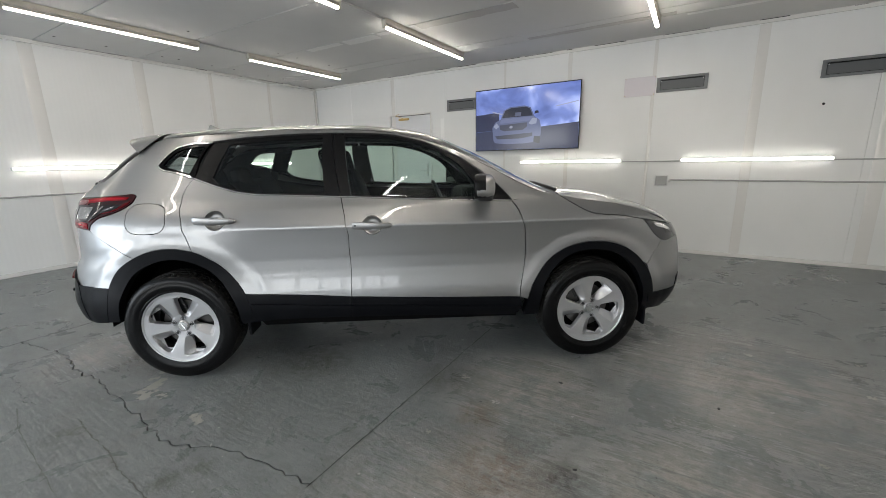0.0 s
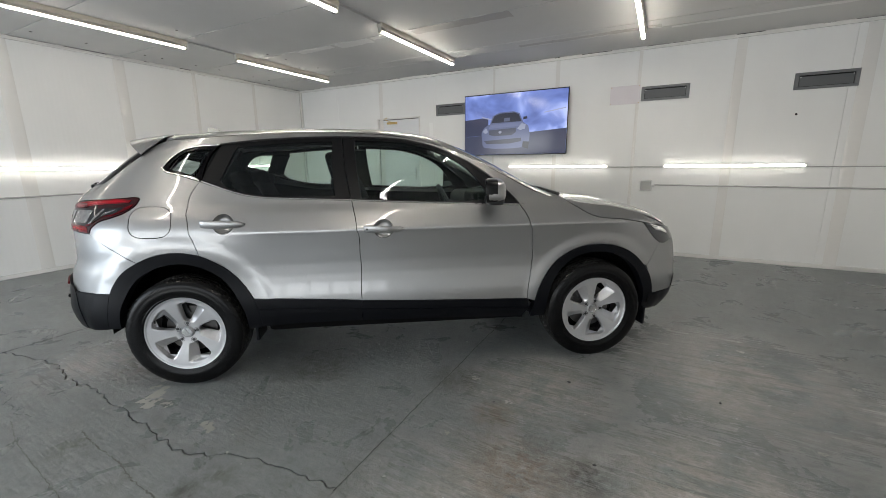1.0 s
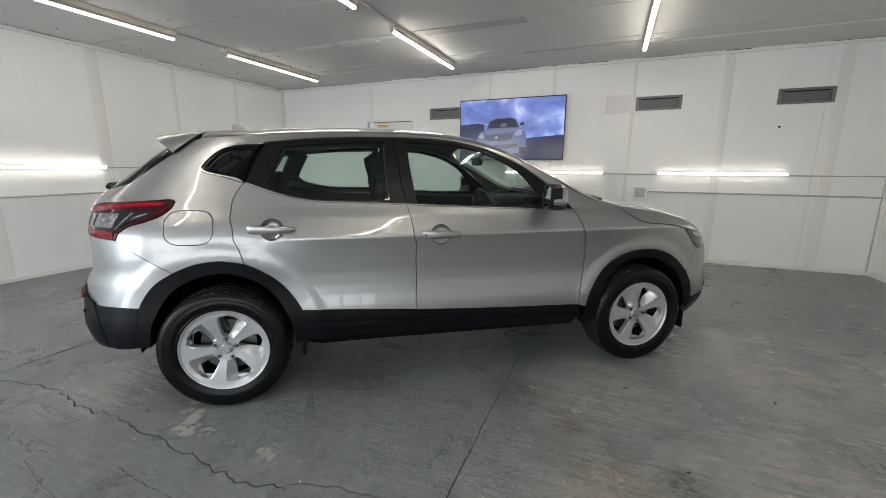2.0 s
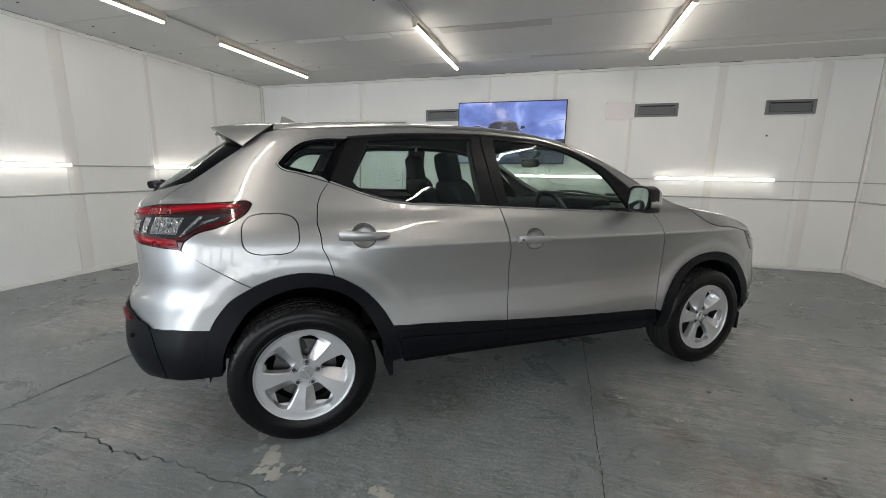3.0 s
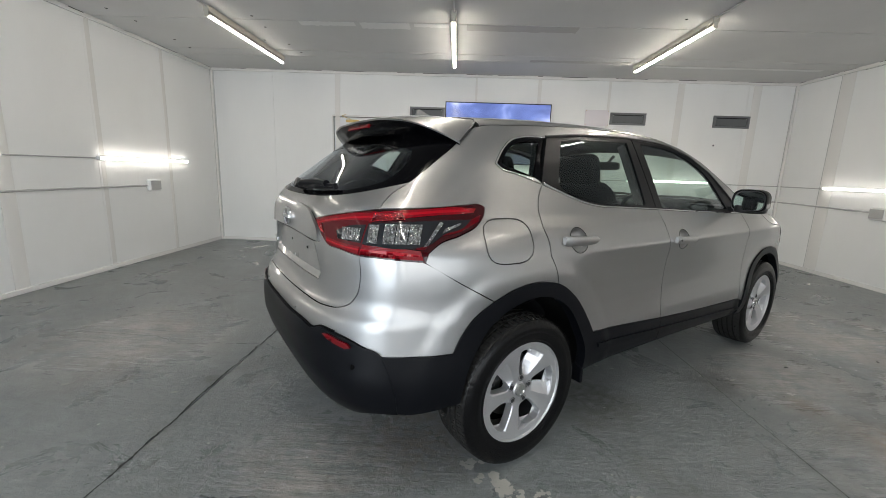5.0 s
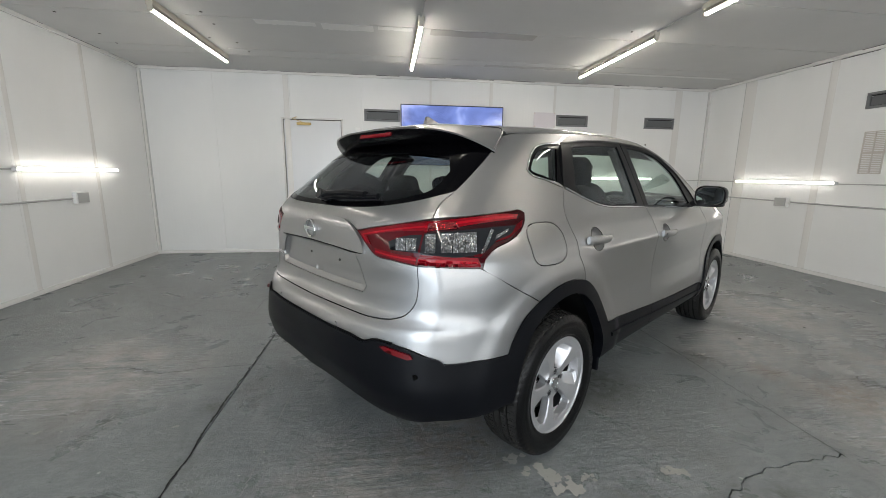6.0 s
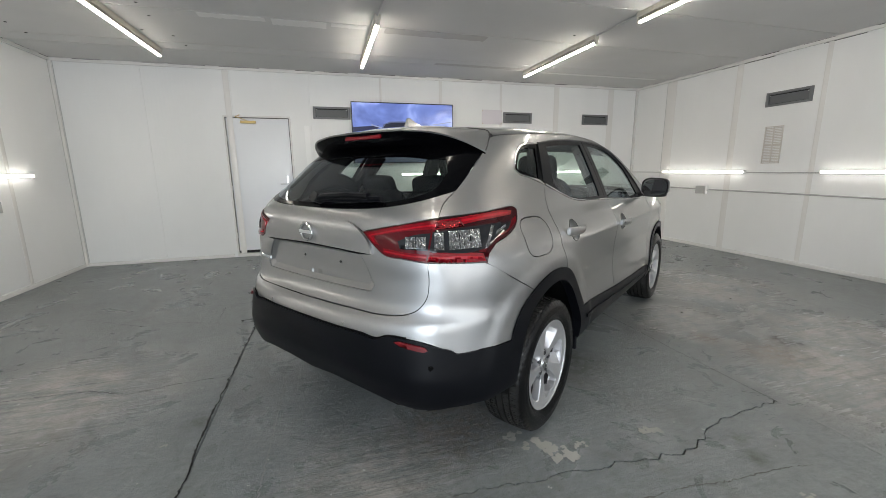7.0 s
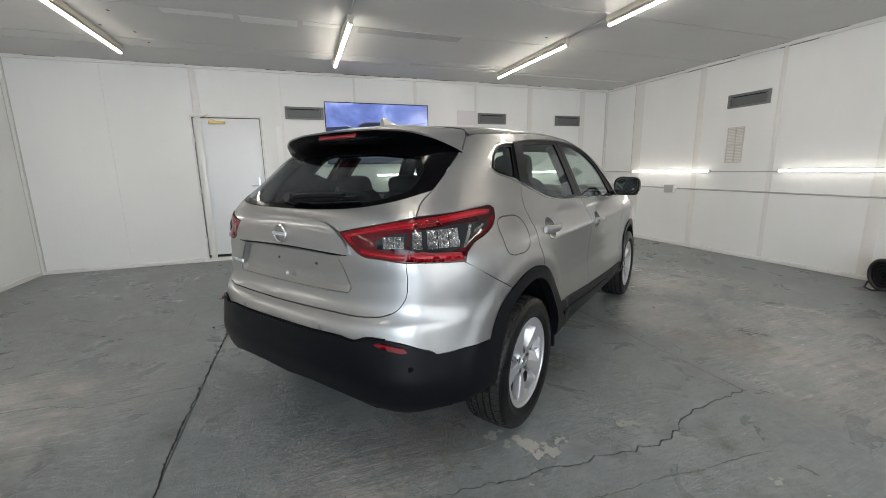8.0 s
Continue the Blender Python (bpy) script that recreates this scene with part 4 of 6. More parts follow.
def swell(x, z):
    """How far the side stands out round the wheels, and falls in along the doors."""
    out = 0
    for c, zc, edge in ((0.0, 0.36, 0.60), (2.646, 0.34, 0.56)):
        t = np.clip((edge - np.hypot(x - c, z - zc)) / 0.075, 0, 1)
        out = out + 0.009 * t * t * (3 - 2 * t)
    t = np.clip((0.60 - np.asarray(x, float)) / 0.50, 0, 1)    # the shoulder crease fades out towards the tail
    out = out + t * t * (3 - 2 * t) * (SOFT(z) - HALF(z)) * np.clip((1.20 - np.asarray(z, float)) / 0.08, 0, 1)
    return out - 0.006 * ((x - 1.25) / 1.2) ** 2 * (abs(x - 1.25) < 3)


def side_y(x, z):
    """The half-width of the body at length x and height z, 0 past its ends."""
    x, z = np.asarray(x, float), np.asarray(z, float)
    w, n, c = HALF(z), POWER(z), REAR_FROM(z)
    back = np.clip((c - x) / (c - REAR(z)), 0, 1)
    ahead = np.clip((x - FRONT_FROM) / (np.maximum(FRONT(z), 2.1) - FRONT_FROM), 0, 1)
    return w * np.maximum(1 - back ** n, 0) ** (1 / BLUNT(z)) * np.maximum(1 - ahead ** NOSE, 0) ** (1 / NOSE)


def a_side(x, z):
    y = side_y(x, z)
    w = HALF(z)
    return np.where(np.asarray(x) < 1.3, x + y, x + 2 * w - y)


def a_rear(y, z):
    w, n, c, r = HALF(z), POWER(z), REAR_FROM(z), REAR(z)
    x = c - (c - r) * np.maximum(1 - (np.abs(y) / w) ** BLUNT(z), 0) ** (1 / n)
    return x + np.abs(y)


def shell(a, z):
    """The body's right side as a sheet: a runs round it from the middle of the tail to the nose (there x + y grows by a), z up. Returns x, y to the right, z."""
    a, z = np.asarray(a, float), np.asarray(z, float)
    w, n, c, r, f = HALF(z), POWER(z), REAR_FROM(z), REAR(z), np.maximum(FRONT(z), 2.1)

    def at(q):   # q: 0 tail .. 1 end of the tail's curve .. 2 start of the nose's .. 3 nose
        p = np.clip(q, 0, 1) * np.pi / 2
        s = np.clip(q - 2, 0, 1) * np.pi / 2
        back = (np.cos(p) ** 2) ** (1 / n)
        ahead = (np.sin(s) ** 2) ** (1 / NOSE)
        x = np.where(q < 1, c - (c - r) * back, np.where(q < 2, c + (FRONT_FROM - c) * (q - 1), FRONT_FROM + (f - FRONT_FROM) * ahead))
        y = w * np.where(q < 1, (np.sin(p) ** 2) ** (1 / BLUNT(z)), np.where(q < 2, 1.0, (np.cos(s) ** 2) ** (1 / NOSE)))
        return x, y
    lo, hi = np.zeros_like(a), np.full_like(a, 3.0)
    for _ in range(46):
        mid = (lo + hi) / 2
        x, y = at(mid)
        less = np.where(mid < 1.5, x + y, x + 2 * w - y) < a
        lo, hi = np.where(less, mid, lo), np.where(less, hi, mid)
    x, y = at((lo + hi) / 2)
    return x, y + swell(x, z) * np.clip(y / 0.75, 0, 1) ** 4, z


EDGE = Curve([(-0.5, 1.30), (-0.22, 1.44), (-0.1, 1.50), (0.25, 1.525), (0.6, 1.545), (1.0, 1.545), (1.3, 1.528), (1.55, 1.478), (1.75, 1.408), (2.0, 1.278), (2.2, 1.168), (2.33, 1.118), (2.45, 1.095), (2.8, 1.04), (3.0, 0.985), (3.15, 0.935), (3.35, 0.82), (3.45, 0.72)], 0.035)
TOP = Curve([(-0.45, 1.52), (-0.1, 1.565), (0.3, 1.588), (0.8, 1.60), (1.2, 1.592), (1.5, 1.556), (1.7, 1.495), (1.9, 1.408), (2.2, 1.245), (2.42, 1.13), (2.5, 1.115), (2.8, 1.09), (3.1, 1.03), (3.3, 0.95), (3.40, 0.85), (3.46, 0.74)], 0.035)


def crown(x, s):
    """Roof, windscreen and bonnet: s runs from 0 in the middle to 1 at the right edge."""
    x, s = np.asarray(x, float), np.asarray(s, float)
    e = EDGE(x)
    y = side_y(x, e) + swell(x, e) 
    z = e + (TOP(x) - e) * np.maximum(1 - np.abs(s) ** 3.0, 0) ** 0.6
    return x, y * s, z



def place(x, y, z, side=1):
    """From the body's x, right, up to the car's own axes, on its right (1) or left (-1) side."""
    return np.stack([x, -side * y, z], -1)


def chart(points):
    """Corner marks of a body panel on the unrolled side: ('s', x, z) on the flank, ('r', y, z) on the tail, ('f', y, z) on the nose."""
    out = []
    for k, u, z in points:
        if k == "s":
            out.append((float(a_side(u, z)), z))
        elif k == "r":
            out.append((float(a_rear(u, z)), z))
        else:
            w, f = HALF(z), max(float(FRONT(z)), 2.1)
            x = FRONT_FROM + (f - FRONT_FROM) * max(1 - (abs(u) / w) ** NOSE, 0) ** (1 / NOSE)
            out.append((float(x + 2 * w - abs(u)), z))
    return out


def disc(x, z, r):
    return [("s", x + r * 1.04 * math.cos(t), z + r * math.sin(t)) for t in np.arange(28) * math.tau / 28]


def flank(points):
    return [("s", x, z) for x, z in points]


def tail(points):
    return [("r", y, z) for y, z in points]


def eased(pts, step, sharp=38.0):
    """A closed outline, rounded by a curve through its marks except at sharp corners, in short steps."""
    p = np.array(pts, float)
    n = len(p)
    tang = []
    for i in range(n):
        a, b = p[i] - p[i - 1], p[(i + 1) % n] - p[i]
        la, lb = max(np.linalg.norm(a), 1e-9), max(np.linalg.norm(b), 1e-9)
        turn = math.degrees(math.acos(max(-1, min(1, float(a @ b) / la / lb))))
        tang.append(None if turn > sharp else (a / la * lb + b / lb * la) / (la + lb))
    out = []
    for i in range(n):
        a, b = p[i], p[(i + 1) % n]
        d = np.linalg.norm(b - a)
        k = max(1, int(math.ceil(d / step)))
        ta = tang[i] if tang[i] is not None else (b - a) / max(d, 1e-9)
        tb = tang[(i + 1) % n] if tang[(i + 1) % n] is not None else (b - a) / max(d, 1e-9)
        for j in range(k):
            u = j / k
            out.append((2 * u**3 - 3 * u**2 + 1) * a + (u**3 - 2 * u**2 + u) * d * ta + (-2 * u**3 + 3 * u**2) * b + (u**3 - u**2) * d * tb)
    return np.array(out)


def shrunk(p, gap):
    """A closed outline drawn in by the gap."""
    area = np.sum(p[:, 0] * np.roll(p[:, 1], -1) - np.roll(p[:, 0], -1) * p[:, 1])
    d = np.roll(p, -1, 0) - np.roll(p, 1, 0)
    d /= np.maximum(np.linalg.norm(d, axis=1, keepdims=True), 1e-9)
    return p + gap * math.copysign(1, area) * np.stack([-d[:, 1], d[:, 0]], 1)


def within(p, q):
    """Which of the points q lie inside the closed outline p."""
    x, y = q[:, 0][:, None], q[:, 1][:, None]
    x0, y0, x1, y1 = p[:, 0], p[:, 1], np.roll(p[:, 0], -1), np.roll(p[:, 1], -1)
    cross = ((y0 > y) != (y1 > y)) & (x < (x1 - x0) * (y - y0) / np.where(y1 == y0, 1e-12, y1 - y0) + x0)
    return cross.sum(1) % 2 == 1


def nearest(p, q):
    """How far the points q are from the outline's corners."""
    return np.sqrt(((q[:, None, :] - p[None]) ** 2).sum(-1)).min(1)


def mapped(fn, u, v, off, sign):
    """Places and outward normals on a sheet."""
    e = 0.004
    c = np.stack(fn(u, v), -1)
    du = np.stack(fn(u + e, v), -1) - np.stack(fn(u - e, v), -1)
    dv = np.stack(fn(u, v + e), -1) - np.stack(fn(u, v - e), -1)
    n = sign * np.cross(du, dv)
    n /= np.maximum(np.linalg.norm(n, axis=1, keepdims=True), 1e-12)
    return c + off * n, n


def cut_sheet(fn, outlines, off=0.0, gap=0.0022, rim=0.014, step=0.03, sharp=38.0, flip=1.0):
    """The piece of a sheet inside the first outline and outside the others, with a turned-in rim: corners, faces, normals of face corners."""
    from mathutils.geometry import delaunay_2d_cdt
    loops = []
    for i, o in enumerate(outlines):
        p = eased(o, step * 0.5, sharp)
        q = shrunk(p, gap if i == 0 else -gap)
        if flip < 0:    # on the flank's sheet the middle of the tail stays where it is
            mid = np.abs(p[:, 0] - REAR(p[:, 1])) < 0.0012
            q[mid] = np.stack([REAR(q[mid, 1]) - 1e-5, q[mid, 1]], 1)
        loops.append(q)
    lo, hi = loops[0].min(0), loops[0].max(0)
    gx, gy = np.meshgrid(np.arange(lo[0], hi[0], step), np.arange(lo[1], hi[1], step * 0.87))
    gx[1::2] += step / 2
    grid = np.stack([gx.ravel(), gy.ravel()], 1)
    if flip < 0 and step < 0.04:    # close rows along the shoulder crease
        grid = grid[np.abs(grid[:, 1] - CREASE) > 0.022]
        rx, rz = np.meshgrid(np.arange(lo[0], hi[0], step * 0.7), CREASE + np.array([-0.018, -0.012, -0.006, 0.0, 0.006, 0.012, 0.018]))
        grid = np.concatenate([grid, np.stack([rx.ravel(), rz.ravel()], 1)])
    keep = within(loops[0], grid) & (nearest(loops[0], grid) > step * 0.30)
    for h in loops[1:]:
        keep &= ~within(h, grid) & (nearest(h, grid) > step * 0.30)
    pts = np.concatenate(loops + [grid[keep]])
    edges, start = [], 0
    for h in loops:
        edges += [(start + i, start + (i + 1) % len(h)) for i in range(len(h))]
        start += len(h)
    vs, _, fs, *_ = delaunay_2d_cdt([Vector(p) for p in pts], edges, [], 0, 1e-6)
    uv = np.array([tuple(v) for v in vs])
    tri = np.array([f for f in fs if len(f) == 3])
    mid = uv[tri].mean(1)
    keep = within(loops[0], mid)
    for h in loops[1:]:
        keep &= ~within(h, mid)
    tri = tri[keep]
    xyz, nor = mapped(fn, uv[:, 0], uv[:, 1], off, flip)
    faces, norms = [], []
    for t in tri:
        g = np.cross(xyz[t[1]] - xyz[t[0]], xyz[t[2]] - xyz[t[0]])
        t = t if g @ nor[t[0]] > 0 else t[::-1]
        faces.append([int(i) for i in t])
        norms.append(nor[t])
    verts = [xyz]
    count = len(xyz)
    if rim:
        used = {}
        for f in faces:
            for a, b in zip(f, f[1:] + f[:1]):
                used[(a, b)] = True
        border = [(a, b) for a, b in used if (b, a) not in used]
        ids = sorted({i for e in border for i in e})
        inner = {i: count + k for k, i in enumerate(ids)}
        verts.append(xyz[ids] - rim * nor[ids])
        count += len(ids)
        for a, b in border:
            q = [b, a, inner[a], inner[b]]
            p = [xyz[b], xyz[a], xyz[a] - rim * nor[a]]
            g = np.cross(p[1] - p[0], p[2] - p[0])
            g /= max(np.linalg.norm(g), 1e-12)
            faces.append(q)
            norms.append(np.array([g] * 4))
    return np.concatenate(verts), faces, norms


def sheet_mesh(name, pieces, mat, side=0):
    """One mesh of sheet pieces: on the right (1), the left (-1), or both sides together (0)."""
    V, F, N = [], [], []
    for xyz, faces, norms in pieces:
        for s in ((1, -1) if side == 0 else (side,)):
            base = sum(len(v) for v in V)
            V.append(np.stack([xyz[:, 0], -s * xyz[:, 1], xyz[:, 2]], 1))
            for f, n in zip(faces, norms):
                n = n * np.array([1, -s, 1])
                if s > 0:    # the swap of the y axis turns the face over
                    F.append([i + base for i in f[::-1]])
                    N.extend(n[::-1].tolist())
                else:
                    F.append([i + base for i in f])
                    N.extend(n.tolist())
    me = bpy.data.meshes.new(name)
    me.from_pydata(np.concatenate(V).tolist(), [], F)
    me.materials.append(mat)
    me.polygons.foreach_set("use_smooth", [True] * len(me.polygons))
    me.normals_split_custom_set(N)
    me.update()
    return me


CREASE = 0.957
CAR_X, CAR_Y, CAR_TURN = -3.141, 1.883, 35.86
car = thing("car", "silver five-door crossover car with black lower trim", "car", pose(CAR_X, CAR_Y, 0, 0, 0, CAR_TURN))


def sheet_part(name, pieces, mat, parent, side=0, label=""):
    ob = new(name, sheet_mesh(name, pieces, mat, side))
    ob.parent = parent
    return tagged(ob, label)


def both(name, pieces, mat, parent=None, label=""):
    """The same panel on both sides, each a part of its own; returns right, left."""
    parents = parent if isinstance(parent, tuple) else (parent or car,) * 2
    return tuple(sheet_part(name, pieces, mat, p, s, label) for s, p in zip((1, -1), parents))


def filled(points):
    """Close steps along the middle of the tail, so that both halves meet there."""
    out = []
    for p, q in zip(points, points[1:] + points[:1]):
        out.append(p)
        if p[0] == q[0] == "r" and p[1] == q[1] == 0.0:
            k = int(abs(p[2] - q[2]) / 0.008) + 1
            out += [("r", 0.0, p[2] + (q[2] - p[2]) * i / k) for i in range(1, k)]
    return out


def panel(points, **more):
    return cut_sheet(shell, [chart(filled(points))] + [chart(h) for h in more.pop("holes", ())], flip=-1.0, **more)


# ---- the car: lines between its panels ----
REAR_DOOR_BACK = [(0.148, 1.255), (0.113, 1.208), (0.090, 1.15), (0.084, 1.085), (0.097, 1.01), (0.120, 0.92), (0.147, 0.832)]
ARCH_R = [(-0.425, 0.395), (-0.405, 0.52), (-0.385, 0.612), (-0.30, 0.735), (-0.205, 0.797), (-0.10, 0.838), (0.03, 0.852), (0.147, 0.832), (0.28, 0.75), (0.375, 0.64), (0.425, 0.545), (0.452, 0.46), (0.465, 0.372)]
ARCH_R_IN = [(0.385, 0.36), (0.372, 0.46), (0.315, 0.60), (0.21, 0.725), (0.06, 0.785), (-0.09, 0.768), (-0.225, 0.69), (-0.318, 0.55), (-0.35, 0.40)]
ARCH_F = [(2.185, 0.33), (2.205, 0.44), (2.245, 0.56), (2.345, 0.70), (2.48, 0.782), (2.63, 0.808), (2.77, 0.792), (2.89, 0.742), (2.99, 0.655), (3.06, 0.54), (3.085, 0.42), (3.09, 0.30)]
ARCH_F_IN = [(3.02, 0.30), (3.01, 0.43), (2.965, 0.56), (2.86, 0.69), (2.74, 0.742), (2.62, 0.756), (2.50, 0.735), (2.40, 0.67), (2.315, 0.55), (2.285, 0.42), (2.28, 0.33)]
B_LINE = [(1.032, 1.130), (1.052, 1.04), (1.063, 0.95), (1.072, 0.80), (1.072, 0.62), (1.070, 0.508)]
DOOR_FRONT = [(2.10, 1.082), (2.135, 1.03), (2.163, 0.95), (2.183, 0.84), (2.184, 0.70), (2.152, 0.458)]
BELT = [(0.148, 1.255), (0.30, 1.203), (0.41, 1.170), (0.53, 1.152), (0.69, 1.146), (1.032, 1.130), (1.37, 1.112), (1.70, 1.097), (2.10, 1.082)]
DOOR_TOP = [(0.25, 1.474), (0.48, 1.500), (0.73, 1.514), (0.98, 1.518), (1.20, 1.513), (1.37, 1.500), (1.57, 1.452), (1.79, 1.352), (2.00, 1.196), (2.10, 1.082)]
QUARTER = [(0.148, 1.255), (0.02, 1.294), (-0.065, 1.318), (-0.083, 1.338), (-0.030, 1.400), (0.035, 1.448), (0.085, 1.462), (0.25, 1.474)]
SILL_TOP = [(0.425, 0.553), (0.78, 0.530), (1.07, 0.508), (1.52, 0.483), (2.152, 0.458)]
ROOF_LINE = [(x, float(EDGE(x))) for x in (2.33, 2.2, 2.0, 1.8, 1.6, 1.4, 1.2, 1.0, 0.8, 0.6, 0.4, 0.2, 0.05, -0.09)]
SCREEN_SIDE = [(-0.145, 1.478), (-0.219, 1.42), (-0.34, 1.332), (-0.455, 1.25)]
LAMP_TIP = [(-0.37, 1.160), (-0.27, 1.167), (-0.203, 1.168), (-0.190, 1.158), (-0.206, 1.126), (-0.248, 1.092), (-0.325, 1.060), (-0.42, 1.029), (-0.462, 0.998), (-0.477, 0.962)]
LAMP_SEAM = [(0.66, 0.976), (0.66, 1.054), (0.645, 1.143)]
FUEL = [(-0.115 + 0.118 * math.copysign(abs(math.cos(t)) ** 0.62, math.cos(t)), 1.028 + 0.087 * math.copysign(abs(math.sin(t)) ** 0.62, math.sin(t))) for t in np.arange(20) * math.tau / 20]
BUMPER_SEAM = [(-0.477, 0.962), (-0.345, 0.878), (-0.205, 0.797)]
BLACK_TOP = tail([(0.0, 0.672), (0.24, 0.672), (0.40, 0.671), (0.475, 0.663), (0.515, 0.678), (0.60, 0.677), (0.66, 0.665), (0.712, 0.645)]) + flank([(-0.632, 0.613), (-0.52, 0.613), (-0.385, 0.612)])
TAILGATE_LOW = [(0.0, 0.754), (0.32, 0.757), (0.50, 0.757), (0.575, 0.766), (0.62, 0.79), (0.645, 0.83), (0.658, 0.90), (0.66, 0.976)]

# ---- the car: painted panels ----
both("side_panel", [panel(flank(QUARTER + DOOR_TOP[1:] + ROOF_LINE + SCREEN_SIDE) + tail([(0.632, 1.19), (0.645, 1.148)]) + flank(LAMP_TIP + BUMPER_SEAM[1:] + ARCH_R[5:8] + REAR_DOOR_BACK[-2::-1][:-1]),
                          holes=[flank(FUEL)])], PAINT)
flaps = both("fuel_flap", [panel(flank(FUEL))], PAINT)
rear_doors = both("rear_door", [panel(flank(REAR_DOOR_BACK + ARCH_R[8:10] + SILL_TOP[:3] + B_LINE[-2::-1] + BELT[4:0:-1]), holes=[disc(0.292, 1.010, 0.053)])], PAINT)
front_doors = both("front_door", [panel(flank(B_LINE + SILL_TOP[3:] + DOOR_FRONT[-2::-1] + BELT[7:5:-1]), holes=[disc(1.222, 0.959, 0.053)])], PAINT)
HOOD_SIDE = [(2.40, 1.112), (2.483, 1.062), (2.60, 1.000), (2.83, 0.967), (2.98, 0.938)]
both("front_wing", [panel(flank(DOOR_FRONT + ARCH_F[1:9] + [(3.03, 0.63), (3.145, 0.785), (3.10, 0.815)] + HOOD_SIDE[::-1] + [(2.33, 1.13)]))], PAINT)
RECESS = tail([(0.0, 0.998), (0.335, 1.000), (0.375, 0.945), (0.418, 0.866), (0.398, 0.840), (0.0, 0.836)])
gate = sheet_part("tailgate", [panel(tail(TAILGATE_LOW + [(0.56, 0.990), (0.47, 1.002), (0.41, 1.045), (0.362, 1.090), (0.46, 1.110), (0.58, 1.133), (0.645, 1.148), (0.632, 1.19)]) + flank([(-0.455, 1.25)]) + tail([(0.54, 1.210), (0.40, 1.186), (0.20, 1.176), (0.0, 1.174)])
                                     + RECESS, gap=0.002, rim=0.026)], PAINT, car)
RECESS_IN = tail([(0.0, 0.985), (0.322, 0.985), (0.352, 0.940), (0.386, 0.878), (0.372, 0.864), (0.0, 0.860)])
sheet_part("plate_recess", [panel(RECESS_IN, off=-0.020, gap=-0.002, rim=0.0)], PAINT, gate)
bm = bmesh.new()
for s in (1, -1):
    rows = []
    for ring, depth in ((RECESS, 0.0), (RECESS, -0.006), (RECESS_IN, -0.0195)):
        uv = np.array(chart(ring))
        k = np.linspace(0, len(ring) - 1, 101)
        c = np.stack([np.interp(k, np.arange(len(ring)), uv[:, i]) for i in (0, 1)], 1)
        q, _ = mapped(shell, c[:, 0], c[:, 1], depth, -1.0)
        q[[0, -1], 1] = 0.0
        rows.append([bm.verts.new((x, -s * y, z)) for x, y, z in q.tolist()])
    for a, b in zip(rows, rows[1:]):
        for i in range(100):
            bm.faces.new((a[i], a[i + 1], b[i + 1], b[i]))
part("recess_edge", bm, PAINT, gate, "", True)
sheet_part("garnish", [panel(tail([(0.0, 1.012), (0.20, 1.008), (0.415, 1.000), (0.405, 1.035), (0.352, 1.092), (0.30, 1.120), (0.22, 1.132), (0.0, 1.138)]), off=0.014, gap=0.0, rim=0.018)], PAINT, gate)
sheet_part("garnish_joint", [panel(tail([(0.0, 1.001), (0.20, 0.998), (0.36, 0.993), (0.405, 0.997), (0.402, 1.003), (0.20, 1.008), (0.0, 1.011)]), off=0.003, gap=0.0, rim=0.003)], GLOSS, gate)
sheet_part("garnish_joint", [panel(tail([(0.0, 1.134), (0.22, 1.128), (0.30, 1.116), (0.356, 1.088), (0.359, 1.091), (0.302, 1.119), (0.22, 1.1315), (0.0, 1.1375)]), off=0.002, gap=0.0, rim=0.002)], GLOSS, gate)
bumper = sheet_part("rear_bumper", [panel(BLACK_TOP + flank([ARCH_R[3], ARCH_R[4]] + BUMPER_SEAM[1::-1]) + tail(TAILGATE_LOW[::-1]), gap=0.002)], PAINT, car)
SKIRT_CORNER = [(-0.632, 0.613), (-0.620, 0.575), (-0.600, 0.50), (-0.575, 0.385)]
SKIRT_LOW = tail([(0.755, 0.385), (0.644, 0.366), (0.514, 0.395), (0.38, 0.415), (0.231, 0.421), (0.0, 0.405)])
skirt = sheet_part("bumper_skirt", [panel(BLACK_TOP[:-3] + flank(SKIRT_CORNER) + SKIRT_LOW, off=0.012, gap=0.0, rim=0.10)], TRIM, bumper, 0, "grained black lower bumper")
both("skirt_side", [panel(flank([(-0.632, 0.613), (-0.52, 0.613), (-0.385, 0.612), (-0.405, 0.52), (-0.425, 0.395), (-0.52, 0.385)] + SKIRT_CORNER[::-1][:-1]), off=0.009, gap=0.0, rim=0.05)], TRIM, bumper, "grained black bumper corner")
sheet_part("bumper_joint", [panel([(k, y, z + 0.007) for k, y, z in BLACK_TOP[:6]] + [(k, y, z - 0.006) for k, y, z in BLACK_TOP[5::-1]], off=0.004, gap=0.0, rim=0.004)], UNDER, bumper)
sheet_part("diffuser", [panel(tail([(0.0, 0.455), (0.22, 0.46), (0.30, 0.43), (0.46, 0.405), (0.50, 0.375), (0.30, 0.355), (0.0, 0.355)]), off=-0.015, gap=0.0, rim=0.06)], TRIM, bumper)
both("reflector", [panel(tail([(0.560, 0.666), (0.580, 0.670), (0.670, 0.651), (0.682, 0.638), (0.668, 0.632), (0.592, 0.649)]), off=0.023, gap=0.0, rim=0.014, sharp=8.0)], REFLEX, bumper, "red rear reflector")
